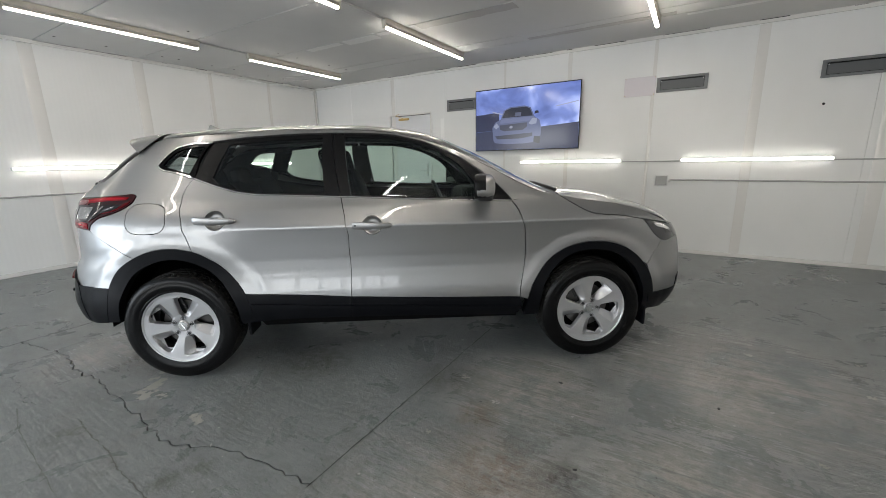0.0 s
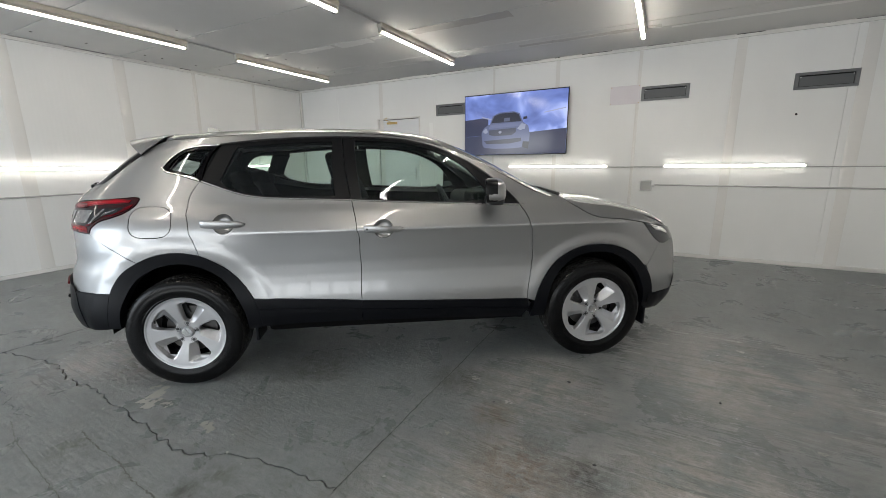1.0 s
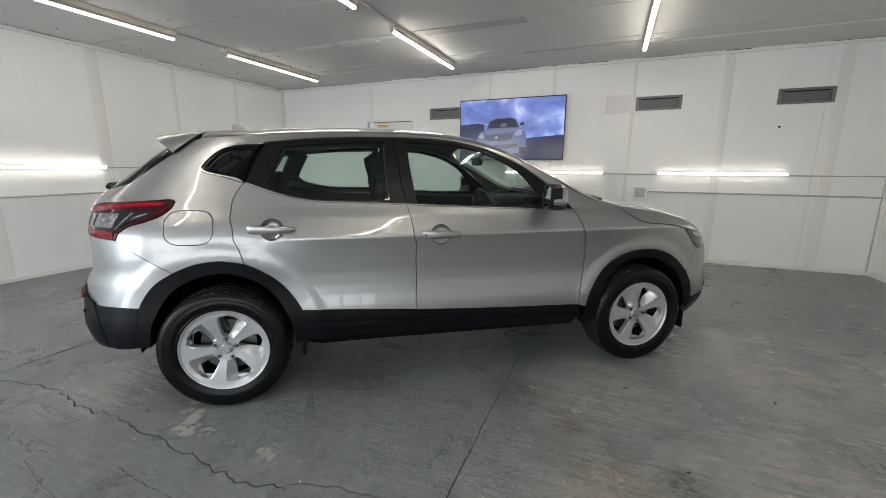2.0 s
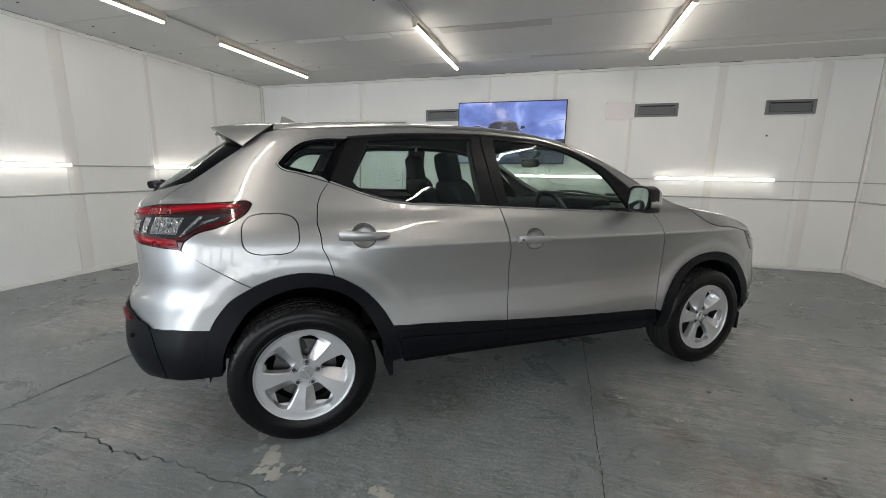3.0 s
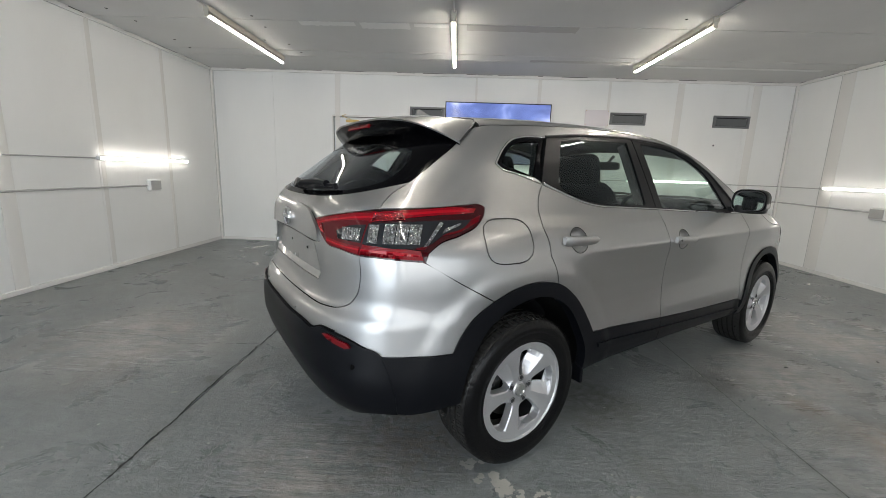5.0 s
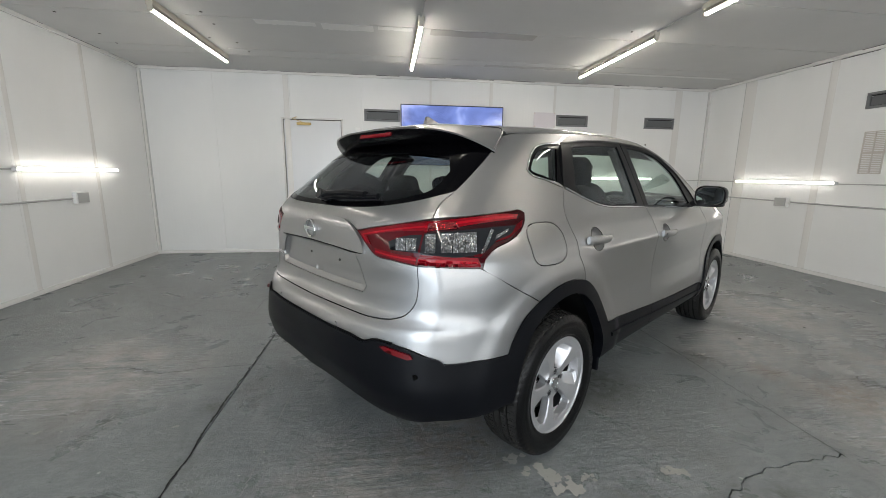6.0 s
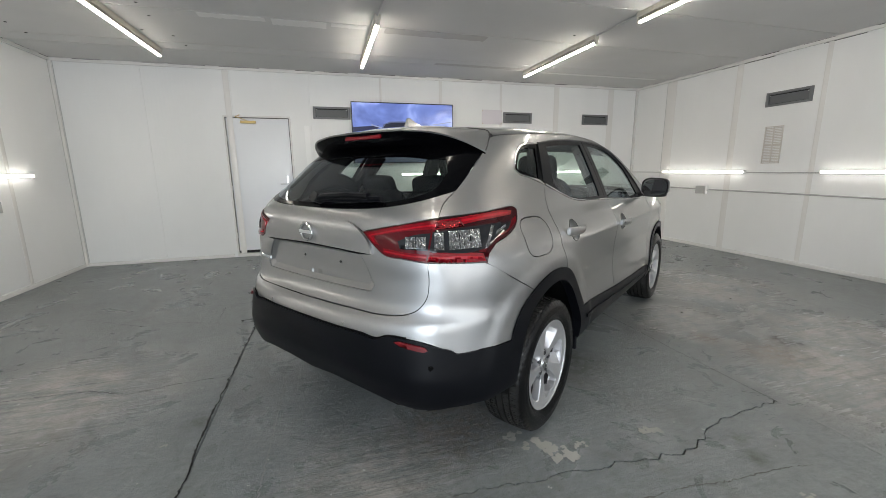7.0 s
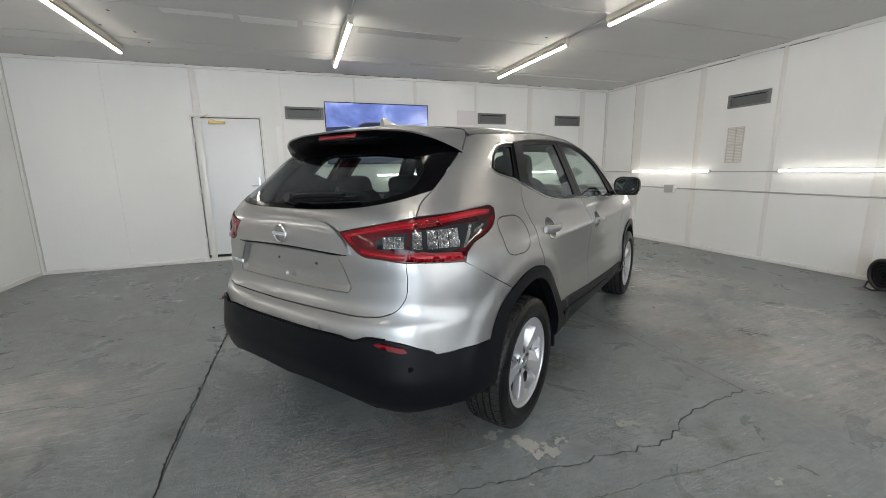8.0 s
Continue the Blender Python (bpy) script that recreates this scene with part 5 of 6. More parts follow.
sheet_part("front_bumper", [panel([("s", 3.03, 0.63), ("s", 3.145, 0.785), ("s", 3.27, 0.79), ("f", 0.4, 0.80), ("f", 0.0, 0.80), ("f", 0.0, 0.42), ("f", 0.5, 0.42), ("s", 3.25, 0.425), ("s", 3.088, 0.43), ("s", 3.06, 0.54)])], PAINT, car)
sheet_part("front_skirt", [panel([("s", 3.088, 0.428), ("s", 3.25, 0.423), ("f", 0.5, 0.418), ("f", 0.0, 0.418), ("f", 0.0, 0.24), ("f", 0.5, 0.24), ("s", 3.09, 0.30)], off=0.006, gap=0.0, rim=0.08)], TRIM, car)
sheet_part("grille", [panel([("f", 0.0, 0.80), ("f", 0.45, 0.80), ("f", 0.55, 0.90), ("f", 0.0, 0.90)], off=-0.01, gap=0.0)], GLOSS, car)
heads = both("headlight", [panel(flank([(2.98, 0.938), (3.10, 0.915), (3.24, 0.878)]) + [("f", 0.50, 0.86), ("f", 0.50, 0.80)] + flank([(3.27, 0.79), (3.145, 0.785), (3.10, 0.815)]), off=0.003)], HEADLENS, None, "dark clear headlight")
both("headlight_bar", [panel(flank([(3.06, 0.905), (3.17, 0.880), (3.23, 0.850), (3.22, 0.838), (3.16, 0.862), (3.08, 0.888)]), off=0.006, gap=0.0, rim=0.002)], CHROME, heads, "bright lamp strip")
both("corner_intake", [panel(flank([(3.335, 0.505), (3.385, 0.515), (3.39, 0.445), (3.33, 0.432)]), off=0.004, gap=0.0, rim=0.01)], TRIM, None, "black bumper corner trim")

# roof, windscreen, bonnet: right half, then mirrored
top_sheet = lambda pts, **more: cut_sheet(lambda u, v: crown(u, v), [pts], flip=1.0, **more)
roof = sheet_part("roof", [top_sheet([(-0.09, 0.0), (0.3, 0.0), (0.8, 0.0), (1.3, 0.0), (1.60, 0.0), (1.62, 0.5), (1.70, 0.9), (1.74, 0.999), (1.3, 0.999), (0.8, 0.999), (0.3, 0.999), (-0.09, 0.999), (-0.085, 0.5)], gap=0.0, rim=0.02, step=0.04)], PAINT, car)
sheet_part("windscreen", [top_sheet([(1.605, 0.0), (2.0, 0.0), (2.43, 0.0), (2.40, 0.5), (2.32, 0.94), (2.0, 0.955), (1.73, 0.955), (1.66, 0.8), (1.625, 0.5)], gap=0.0, rim=0.0, step=0.04, off=-0.003)], GLASS, car)
both("windscreen_pillar", [top_sheet([(1.70, 0.955), (2.0, 0.955), (2.33, 0.94), (2.33, 0.999), (2.0, 0.999), (1.74, 0.999)], gap=0.0, rim=0.03, step=0.04)], PAINT)
sheet_part("cowl", [top_sheet([(2.40, 0.0), (2.50, 0.0), (2.47, 0.5), (2.42, 0.95), (2.31, 0.97), (2.38, 0.5)], gap=0.0, rim=0.03, step=0.04, off=-0.006)], BLACK, car)
sheet_part("bonnet", [top_sheet([(2.49, 0.0), (2.8, 0.0), (3.1, 0.0), (3.38, 0.0), (3.33, 0.5), (3.22, 0.999), (3.0, 0.999), (2.8, 0.999), (2.42, 0.999), (2.46, 0.5)], gap=0.0, rim=0.02, step=0.04),
                      panel(flank([(2.42, 1.105), (2.483, 1.066), (2.60, 1.003), (2.83, 0.970), (2.98, 0.941), (3.10, 0.918), (3.22, 0.895)] + [(x, float(EDGE(x))) for x in (3.22, 3.0, 2.8, 2.6)]), gap=0.0)], PAINT, car)

# ---- the car: black trim ----
both("rear_arch_trim", [panel(flank(ARCH_R + ARCH_R_IN), off=0.007, gap=0.0, rim=0.05)], TRIM)
both("front_arch_trim", [panel(flank(ARCH_F + ARCH_F_IN), off=0.010, gap=0.0, rim=0.05)], TRIM)
both("sill_trim", [panel(flank(SILL_TOP[:3] + [(1.066, 0.44), (1.064, 0.372), (0.75, 0.376), (0.465, 0.372), (0.452, 0.46)]), off=0.006, gap=0.001, rim=0.03)], TRIM, rear_doors)
both("sill_trim", [panel(flank([(1.070, 0.508), (1.52, 0.483), (2.152, 0.458), (2.17, 0.40), (2.13, 0.330), (1.6, 0.352), (1.066, 0.372), (1.068, 0.44)]), off=0.006, gap=0.001, rim=0.03)], TRIM, front_doors)
both("sill_step", [panel(flank([(0.46, 0.49), (0.9, 0.462), (1.4, 0.437), (2.165, 0.395), (2.16, 0.378), (1.4, 0.418), (0.9, 0.442), (0.465, 0.468)]), off=0.016, gap=0.0, rim=0.012)], TRIM)
liner = sheet_part("inner_shell", [panel(flank([(-0.30, 0.87), (0.20, 0.89), (0.46, 0.62), (0.50, 0.30), (2.15, 0.28), (2.2, 0.62), (2.45, 0.82), (2.63, 0.86), (2.9, 0.78), (2.9, 0.95), (2.4, 1.05), (2.10, 1.06), (1.04, 1.10), (0.55, 1.12), (0.12, 1.20), (-0.12, 1.27), (-0.40, 1.18)]) + tail([(0.60, 1.13), (0.0, 1.14), (0.0, 0.45), (0.60, 0.45), (0.68, 0.62)]) + flank([(-0.42, 0.70)]), off=-0.034, gap=0.0, rim=0.0, step=0.05)], UNDER, car)

# ---- the car: windows ----
REAR_PANE = [(0.352, 1.460), (0.60, 1.480), (0.918, 1.492), (0.932, 1.160), (0.70, 1.162), (0.53, 1.168), (0.42, 1.187), (0.30, 1.224), (0.262, 1.262)]
FRONT_PANE = [(1.060, 1.495), (1.20, 1.490), (1.35, 1.480), (1.553, 1.431), (1.758, 1.323), (1.925, 1.118), (1.60, 1.116), (1.096, 1.142)]
QUARTER_PANE = [(-0.046, 1.343), (-0.010, 1.386), (0.050, 1.428), (0.092, 1.440), (0.200, 1.448), (0.116, 1.288), (0.02, 1.319), (-0.038, 1.335)]
both("rear_door_frame", [panel(flank([BELT[0]] + [(0.262, 1.478)] + DOOR_TOP[1:4] + B_LINE[:1] + BELT[4:0:-1]), holes=[flank(REAR_PANE)], off=-0.004, gap=0.002, rim=0.02)], FRAME, rear_doors, "black window frame")
both("front_door_frame", [panel(flank([(0.985, 1.518)] + DOOR_TOP[4:] + BELT[7:5:-1] + [(1.032, 1.130)]), holes=[flank(FRONT_PANE)], off=-0.004, gap=0.002, rim=0.02)], FRAME, front_doors, "black window frame")
both("quarter_frame", [panel(flank(QUARTER + [(0.245, 1.470), (0.150, 1.262)]), holes=[flank(QUARTER_PANE)], off=-0.005, gap=0.001, rim=0.015)], GLOSS, None, "black window surround")
both("chrome_surround", [panel(flank(QUARTER + [(0.243, 1.466), (0.087, 1.4545), (0.038, 1.441), (-0.025, 1.396), (-0.0735, 1.339), (-0.060, 1.3245), (0.02, 1.301), (0.144, 1.261)]), off=0.0015, gap=0.0015, rim=0.008)], SATIN, None, "satin chrome window surround")
both("rear_window", [panel(flank(REAR_PANE), off=-0.010, gap=-0.004, rim=0.0)], GLASS, rear_doors, "lightly tinted glass")
both("front_window", [panel(flank(FRONT_PANE), off=-0.010, gap=-0.004, rim=0.0)], GLASS, front_doors, "lightly tinted glass")
both("quarter_window", [panel(flank(QUARTER_PANE), off=-0.010, gap=-0.004, rim=0.0)], GLASS, None, "lightly tinted glass")
RS_OUT = tail([(0.0, 1.176), (0.20, 1.178), (0.40, 1.188), (0.54, 1.212)]) + flank([(-0.455, 1.252), (-0.34, 1.334), (-0.219, 1.42)]) + tail([(0.50, 1.485), (0.30, 1.497), (0.0, 1.50)])
RS_IN = tail([(0.0, 1.193), (0.20, 1.195), (0.40, 1.206), (0.515, 1.228), (0.570, 1.272), (0.566, 1.33), (0.52, 1.385), (0.30, 1.41), (0.0, 1.415)])
sheet_part("rear_screen_border", [panel(RS_OUT + RS_IN[::-1], off=-0.004, gap=0.0, rim=0.012)], GLOSS, gate, 0, "black glass border")
sheet_part("rear_screen", [panel(RS_IN, off=-0.005, gap=-0.003, rim=0.0)], REARGLASS, gate, 0, "dark tinted rear glass")


def along(points, off, side, step=0.02):
    """Places on the flank along a line, stood off from it."""
    uv = np.array(chart([("s", x, z) for x, z in points]))
    d = np.concatenate([[0], np.cumsum(np.linalg.norm(np.diff(uv, axis=0), axis=1))])
    k = np.linspace(0, d[-1], max(2, int(d[-1] / step)))
    c = np.stack([np.interp(k, d, uv[:, i]) for i in (0, 1)], 1)
    for _ in range(3):
        c[1:-1] = (c[:-2] + 2 * c[1:-1] + c[2:]) / 4
    xyz, _ = mapped(shell, c[:, 0], c[:, 1], off, -1.0)
    return [(x, -side * y, z) for x, y, z in xyz.tolist()]


for s, rd, fd in ((1, rear_doors[0], front_doors[0]), (-1, rear_doors[1], front_doors[1])):
    part("chrome_strip", tubed(along([(0.155, 1.257)] + BELT[1:6], 0.001, s), 0.0052, 6), CHROME, rd, "bright chrome strip", True)
    part("chrome_strip", tubed(along(BELT[5:], 0.001, s), 0.0052, 6), CHROME, fd, "bright chrome strip", True)
    part("window_seal", tubed(along([(0.25, 1.474)] + DOOR_TOP[1:], 0.0, s), 0.006, 6), BLACK, car, "", True)

# ---- the car: tail lamps ----
outer = both("tail_lamp", [panel(tail(LAMP_SEAM) + flank(LAMP_TIP), off=0.004, gap=0.002, rim=0.03)], SMOKED, None, "red and clear tail lamp")
both("light_guide", [panel(tail([(0.645, 1.100), (0.637, 1.134)]) + flank([(-0.44, 1.150), (-0.30, 1.157), (-0.235, 1.152), (-0.25, 1.136), (-0.40, 1.128)]), off=0.0065, gap=0.0, rim=0.003)], REDBAR, outer, "bright red light guide")
both("light_guide", [panel(tail([(0.655, 0.982), (0.657, 1.018)]) + flank([(-0.55, 1.012), (-0.49, 1.004), (-0.484, 0.972)]), off=0.0065, gap=0.0, rim=0.003)], REDBAR, outer, "bright red light guide")
both("guide_line", [panel(tail([(0.641, 1.113), (0.639, 1.120)]) + flank([(-0.44, 1.141), (-0.30, 1.149), (-0.262, 1.147), (-0.265, 1.142), (-0.42, 1.134)]), off=0.0078, gap=0.0, rim=0.002)], REDLINE, outer, "thin bright red line")
both("guide_line", [panel(tail([(0.656, 0.996), (0.6565, 1.003)]) + flank([(-0.55, 0.998), (-0.495, 0.991), (-0.494, 0.984)]), off=0.0078, gap=0.0, rim=0.002)], REDLINE, outer, "thin bright red line")
both("led_cluster", [panel(tail([(0.650, 1.103), (0.644, 1.130), (0.705, 1.134)]) + flank([(-0.52, 1.138), (-0.515, 1.110)]), off=0.0080, gap=0.0, rim=0.002)], LEDS, outer, "sparkling red lamp cells")
both("red_section", [panel(flank([(-0.505, 1.010), (-0.478, 1.008), (-0.44, 1.040), (-0.32, 1.072), (-0.24, 1.105), (-0.22, 1.130), (-0.26, 1.115), (-0.36, 1.085), (-0.46, 1.062)]), off=0.0058, gap=0.0, rim=0.002)], REDLENS, outer, "dark red lens")
clear = both("clear_section", [panel(tail([(0.655, 1.022), (0.648, 1.094)]) + flank([(-0.47, 1.106), (-0.36, 1.110), (-0.27, 1.110), (-0.295, 1.092), (-0.40, 1.058), (-0.452, 1.028), (-0.51, 1.014)]), off=0.007, gap=0.0, rim=0.003)], CLEARLENS, outer, "smoked clear lens")


def flutes(parent, a0, a1, z0, z1, count):
    """Upright ribs of a lamp reflector, from a0 to a1 round the body."""
    for i in range(count):
        a, b = a0 + (a1 - a0) * i / count, a0 + (a1 - a0) * (i + 0.94) / count
        both("reflector_rib", [cut_sheet(shell, [[(a, z0), (b, z0), (b, z1), (a, z1)]], flip=-1.0, off=0.0085, gap=0.0, rim=0.002)], FACET, parent)


flutes(outer, float(a_rear(0.664, 1.05)), float(a_rear(0.694, 1.05)), 1.026, 1.090, 1)
flutes(outer, float(a_rear(0.706, 1.05)), float(a_side(-0.478, 1.05)), 1.026, 1.094, 3)
both("reflector_facet", [panel(flank([(-0.478, 1.018), (-0.462, 1.022), (-0.385, 1.098), (-0.395, 1.104)]), off=0.0085, gap=0.0, rim=0.002)], FACET, outer)
both("reflector_facet", [panel(flank([(-0.400, 1.064), (-0.325, 1.090), (-0.315, 1.100), (-0.385, 1.080)]), off=0.0085, gap=0.0, rim=0.002)], FACET, outer)
inner = both("gate_lamp", [panel(tail([(0.66, 0.976), (0.56, 0.990), (0.47, 1.002), (0.41, 1.045), (0.362, 1.090), (0.46, 1.110), (0.58, 1.133), (0.645, 1.143), (0.66, 1.054)]), off=0.004, gap=0.002, rim=0.03)], REDLENS, gate, "red lamp on the tailgate")
both("light_guide", [panel(tail([(0.645, 1.104), (0.639, 1.132), (0.57, 1.124), (0.45, 1.100), (0.385, 1.085), (0.42, 1.048), (0.45, 1.040), (0.425, 1.074), (0.46, 1.082), (0.57, 1.100)]), off=0.0065, gap=0.0, rim=0.003)], REDBAR, inner, "bright red light guide")
both("light_guide", [panel(tail([(0.65, 0.984), (0.65, 1.010), (0.56, 1.018), (0.47, 1.030), (0.475, 1.010), (0.56, 0.998)]), off=0.0065, gap=0.0, rim=0.003)], REDBAR, inner, "bright red light guide")
both("guide_line", [panel(tail([(0.645, 1.116), (0.643, 1.122), (0.57, 1.112), (0.45, 1.090), (0.398, 1.078), (0.425, 1.050), (0.431, 1.050), (0.409, 1.076), (0.45, 1.084), (0.57, 1.106)]), off=0.0078, gap=0.0, rim=0.002)], REDLINE, inner, "thin bright red line")
both("guide_line", [panel(tail([(0.65, 0.996), (0.65, 1.002), (0.56, 1.010), (0.475, 1.021), (0.475, 1.015), (0.56, 1.004)]), off=0.0078, gap=0.0, rim=0.002)], REDLINE, inner, "thin bright red line")
both("clear_section", [panel(tail([(0.648, 1.024), (0.643, 1.090), (0.588, 1.083), (0.533, 1.060), (0.545, 1.030)]), off=0.0068, gap=0.0, rim=0.003)], CLEARLENS, inner, "smoked clear lens")
flutes(inner, float(a_rear(0.566, 1.05)), float(a_rear(0.640, 1.05)), 1.032, 1.076, 2)

# ---- the car: roof spoiler ----
cross = np.linspace(0, 1, 25)
seam_c = np.stack([np.interp(cross, (0, 0.4, 0.8, 0.9, 1), v) for v in ((-0.085, -0.085, -0.093, -0.15, -0.219), (0, 0.30, 0.575, 0.602, 0.626), (1.568, 1.560, 1.522, 1.475, 1.42))], 1)
edge_c = np.stack([np.interp(cross, (0, 0.4, 0.65, 0.8, 0.92, 1), v) for v in ((-0.425, -0.415, -0.385, -0.335, -0.265, -0.222), (0, 0.26, 0.43, 0.53, 0.60, 0.628), (1.532, 1.528, 1.512, 1.485, 1.445, 1.418))], 1)
for c in (seam_c, edge_c):
    for _ in range(2):
        c[1:-1] = (c[:-2] + 2 * c[1:-1] + c[2:]) / 4
for c in (seam_c,):
    c[:, 2] += 0.002


def loft(rows):
    """A mesh through rows of places, on both sides of the middle."""
    bm = bmesh.new()
    for s in (1, -1):
        grid = [[bm.verts.new((p[0], -s * p[1], p[2])) for p in r] for r in rows]
        for a, b in zip(grid, grid[1:]):
            for i in range(len(a) - 1):
                bm.faces.new((a[i], a[i + 1], b[i + 1], b[i]))
    bmesh.ops.remove_doubles(bm, verts=bm.verts, dist=0.0005)
    return bm


rows = []
for u in np.linspace(0, 1, 9):
    c = seam_c * (1 - u) + edge_c * u
    c = c.copy()
    c[:, 2] += 0.012 * math.sin(u * math.pi) * (1 - cross**3)
    rows.append(c)
lip = edge_c + np.array([0.004, 0, -0.007])
spoiler = part("spoiler", loft(rows + [lip]), PAINT, gate, "silver roof spoiler", True)
low = edge_c.copy()
low[:, 2] = np.interp(cross, (0, 0.5, 0.8, 1), (1.462, 1.455, 1.435, 1.40))
low[:, 0] = edge_c[:, 0] + np.interp(cross, (0, 0.6, 0.9, 1), (0.055, 0.06, 0.05, 0.01))
low[:, 1] *= 0.985
back = low.copy()
back[:, 0] += np.interp(cross, (0, 0.8, 1), (0.12, 0.12, 0.03))
back[:, 2] -= 0.01
part("spoiler_underside", loft([lip + np.array([0.002, 0, 0]), (lip * 0.6 + low * 0.4) + np.array([-0.004, 0, 0]), low, back]), GLOSS, gate, "black spoiler underside", True)
bm = boxed((-0.006, -0.135, -0.013), (0.006, 0.135, 0.013), 0.004)
brake = part("brake_light", bm, REDBAR, gate, "red high brake light")
brake.location, brake.rotation_euler = (-0.406, 0, 1.506), (0, radians(28), 0)
# seals that follow the spoiler seam down the pillar
for s in (1, -1):
    part("seam_seal", tubed([(p[0], -s * (p[1] + 0.001), p[2] + 0.001) for p in seam_c[14:]], 0.0035, 6), BLACK, car, "", True)

# antenna fin
bm = bmesh.new()
prof = [(-0.078, 1.560), (-0.072, 1.600), (-0.066, 1.630), (-0.050, 1.633), (-0.005, 1.612), (0.05, 1.592), (0.10, 1.574), (0.10, 1.565)]
left, right = ([bm.verts.new((x, s * (0.004 + 0.26 * max(0, 1.634 - z)), z)) for x, z in prof] for s in (1, -1))
bm.faces.new(left)
bm.faces.new(right[::-1])
for i in range(len(prof)):
    j = (i + 1) % len(prof)
    bm.faces.new((left[i], right[i], right[j], left[j]))
part("antenna_fin", bm, PAINT, car, "silver shark-fin antenna", True)

# rear wiper
wiper = part("wiper_arm", tubed([(-0.718, -0.02, 1.212), (-0.722, -0.08, 1.225), (-0.700, -0.22, 1.232), (-0.690, -0.34, 1.230)], 0.015), TRIM, gate, "black rear wiper", True)
part("wiper_blade", tubed([(-0.694, 0.06, 1.214), (-0.706, -0.10, 1.212), (-0.700, -0.24, 1.215), (-0.672, -0.40, 1.222)], 0.013), TRIM, wiper)
part("wiper_hub", rod(bmesh.new(), (-0.685, -0.015, 1.205), (-0.735, -0.015, 1.225), 0.024, 14), BLACK, wiper, "", True)

# badge: a plain ring and bar
badge = part("badge", spun([(-0.006, 0.046), (-0.006, 0.036), (0.004, 0.036), (0.008, 0.041), (0.004, 0.046), (-0.006, 0.046)], 32, 0), CHROME, gate, "chrome ring badge with a bar", True)
badge.matrix_basis = pose(-0.775, 0, 1.063) @ Matrix.Diagonal((-1, 1, 0.95, 1))
part("badge_bar", boxed((-0.004, -0.052, -0.010), (0.009, 0.052, 0.010), 0.003), CHROME, badge)
for i in range(7):
    y = 0.400 + i * 0.0175
    x = float(a_rear(y, 0.886)) - y
    part("lettering_bar", boxed((x - 0.003, y, 0.878), (x + 0.008, y + 0.011, 0.894), 0.001), CHROME, gate)
for y in (-0.189, 0.085):
    part("plate_screw", rod(bmesh.new(), (-0.7385, y, 0.937), (-0.725, y, 0.937), 0.006, 8), BLACK, gate)
# parking sensors
for y, z in ((-0.287, 0.690), (0.287, 0.690), (-0.694, 0.568), (0.694, 0.568)):
    x = float(a_rear(abs(y), z)) - abs(y) - (0.0 if z > 0.6 else 0.008)
    part("parking_sensor", rod(bmesh.new(), (x - 0.004, -y, z), (x + 0.02, -y, z), 0.010, 12), PAINT if z > 0.6 else UNDER, bumper, "", True)



# ---- the car: door handles, mirrors ----
def rounded_block(size, bend=0.0, power=0.45):
    """A padded block: a rounded box."""
    bm = bmesh.new()
    bmesh.ops.create_uvsphere(bm, u_segments=20, v_segments=12, radius=1.0)
    for v in bm.verts:
        q = [math.copysign(abs(c) ** power, c) for c in v.co]
        v.co = (q[0] * size[0] + bend * q[2] ** 2, q[1] * size[1], q[2] * size[2])
    return bm


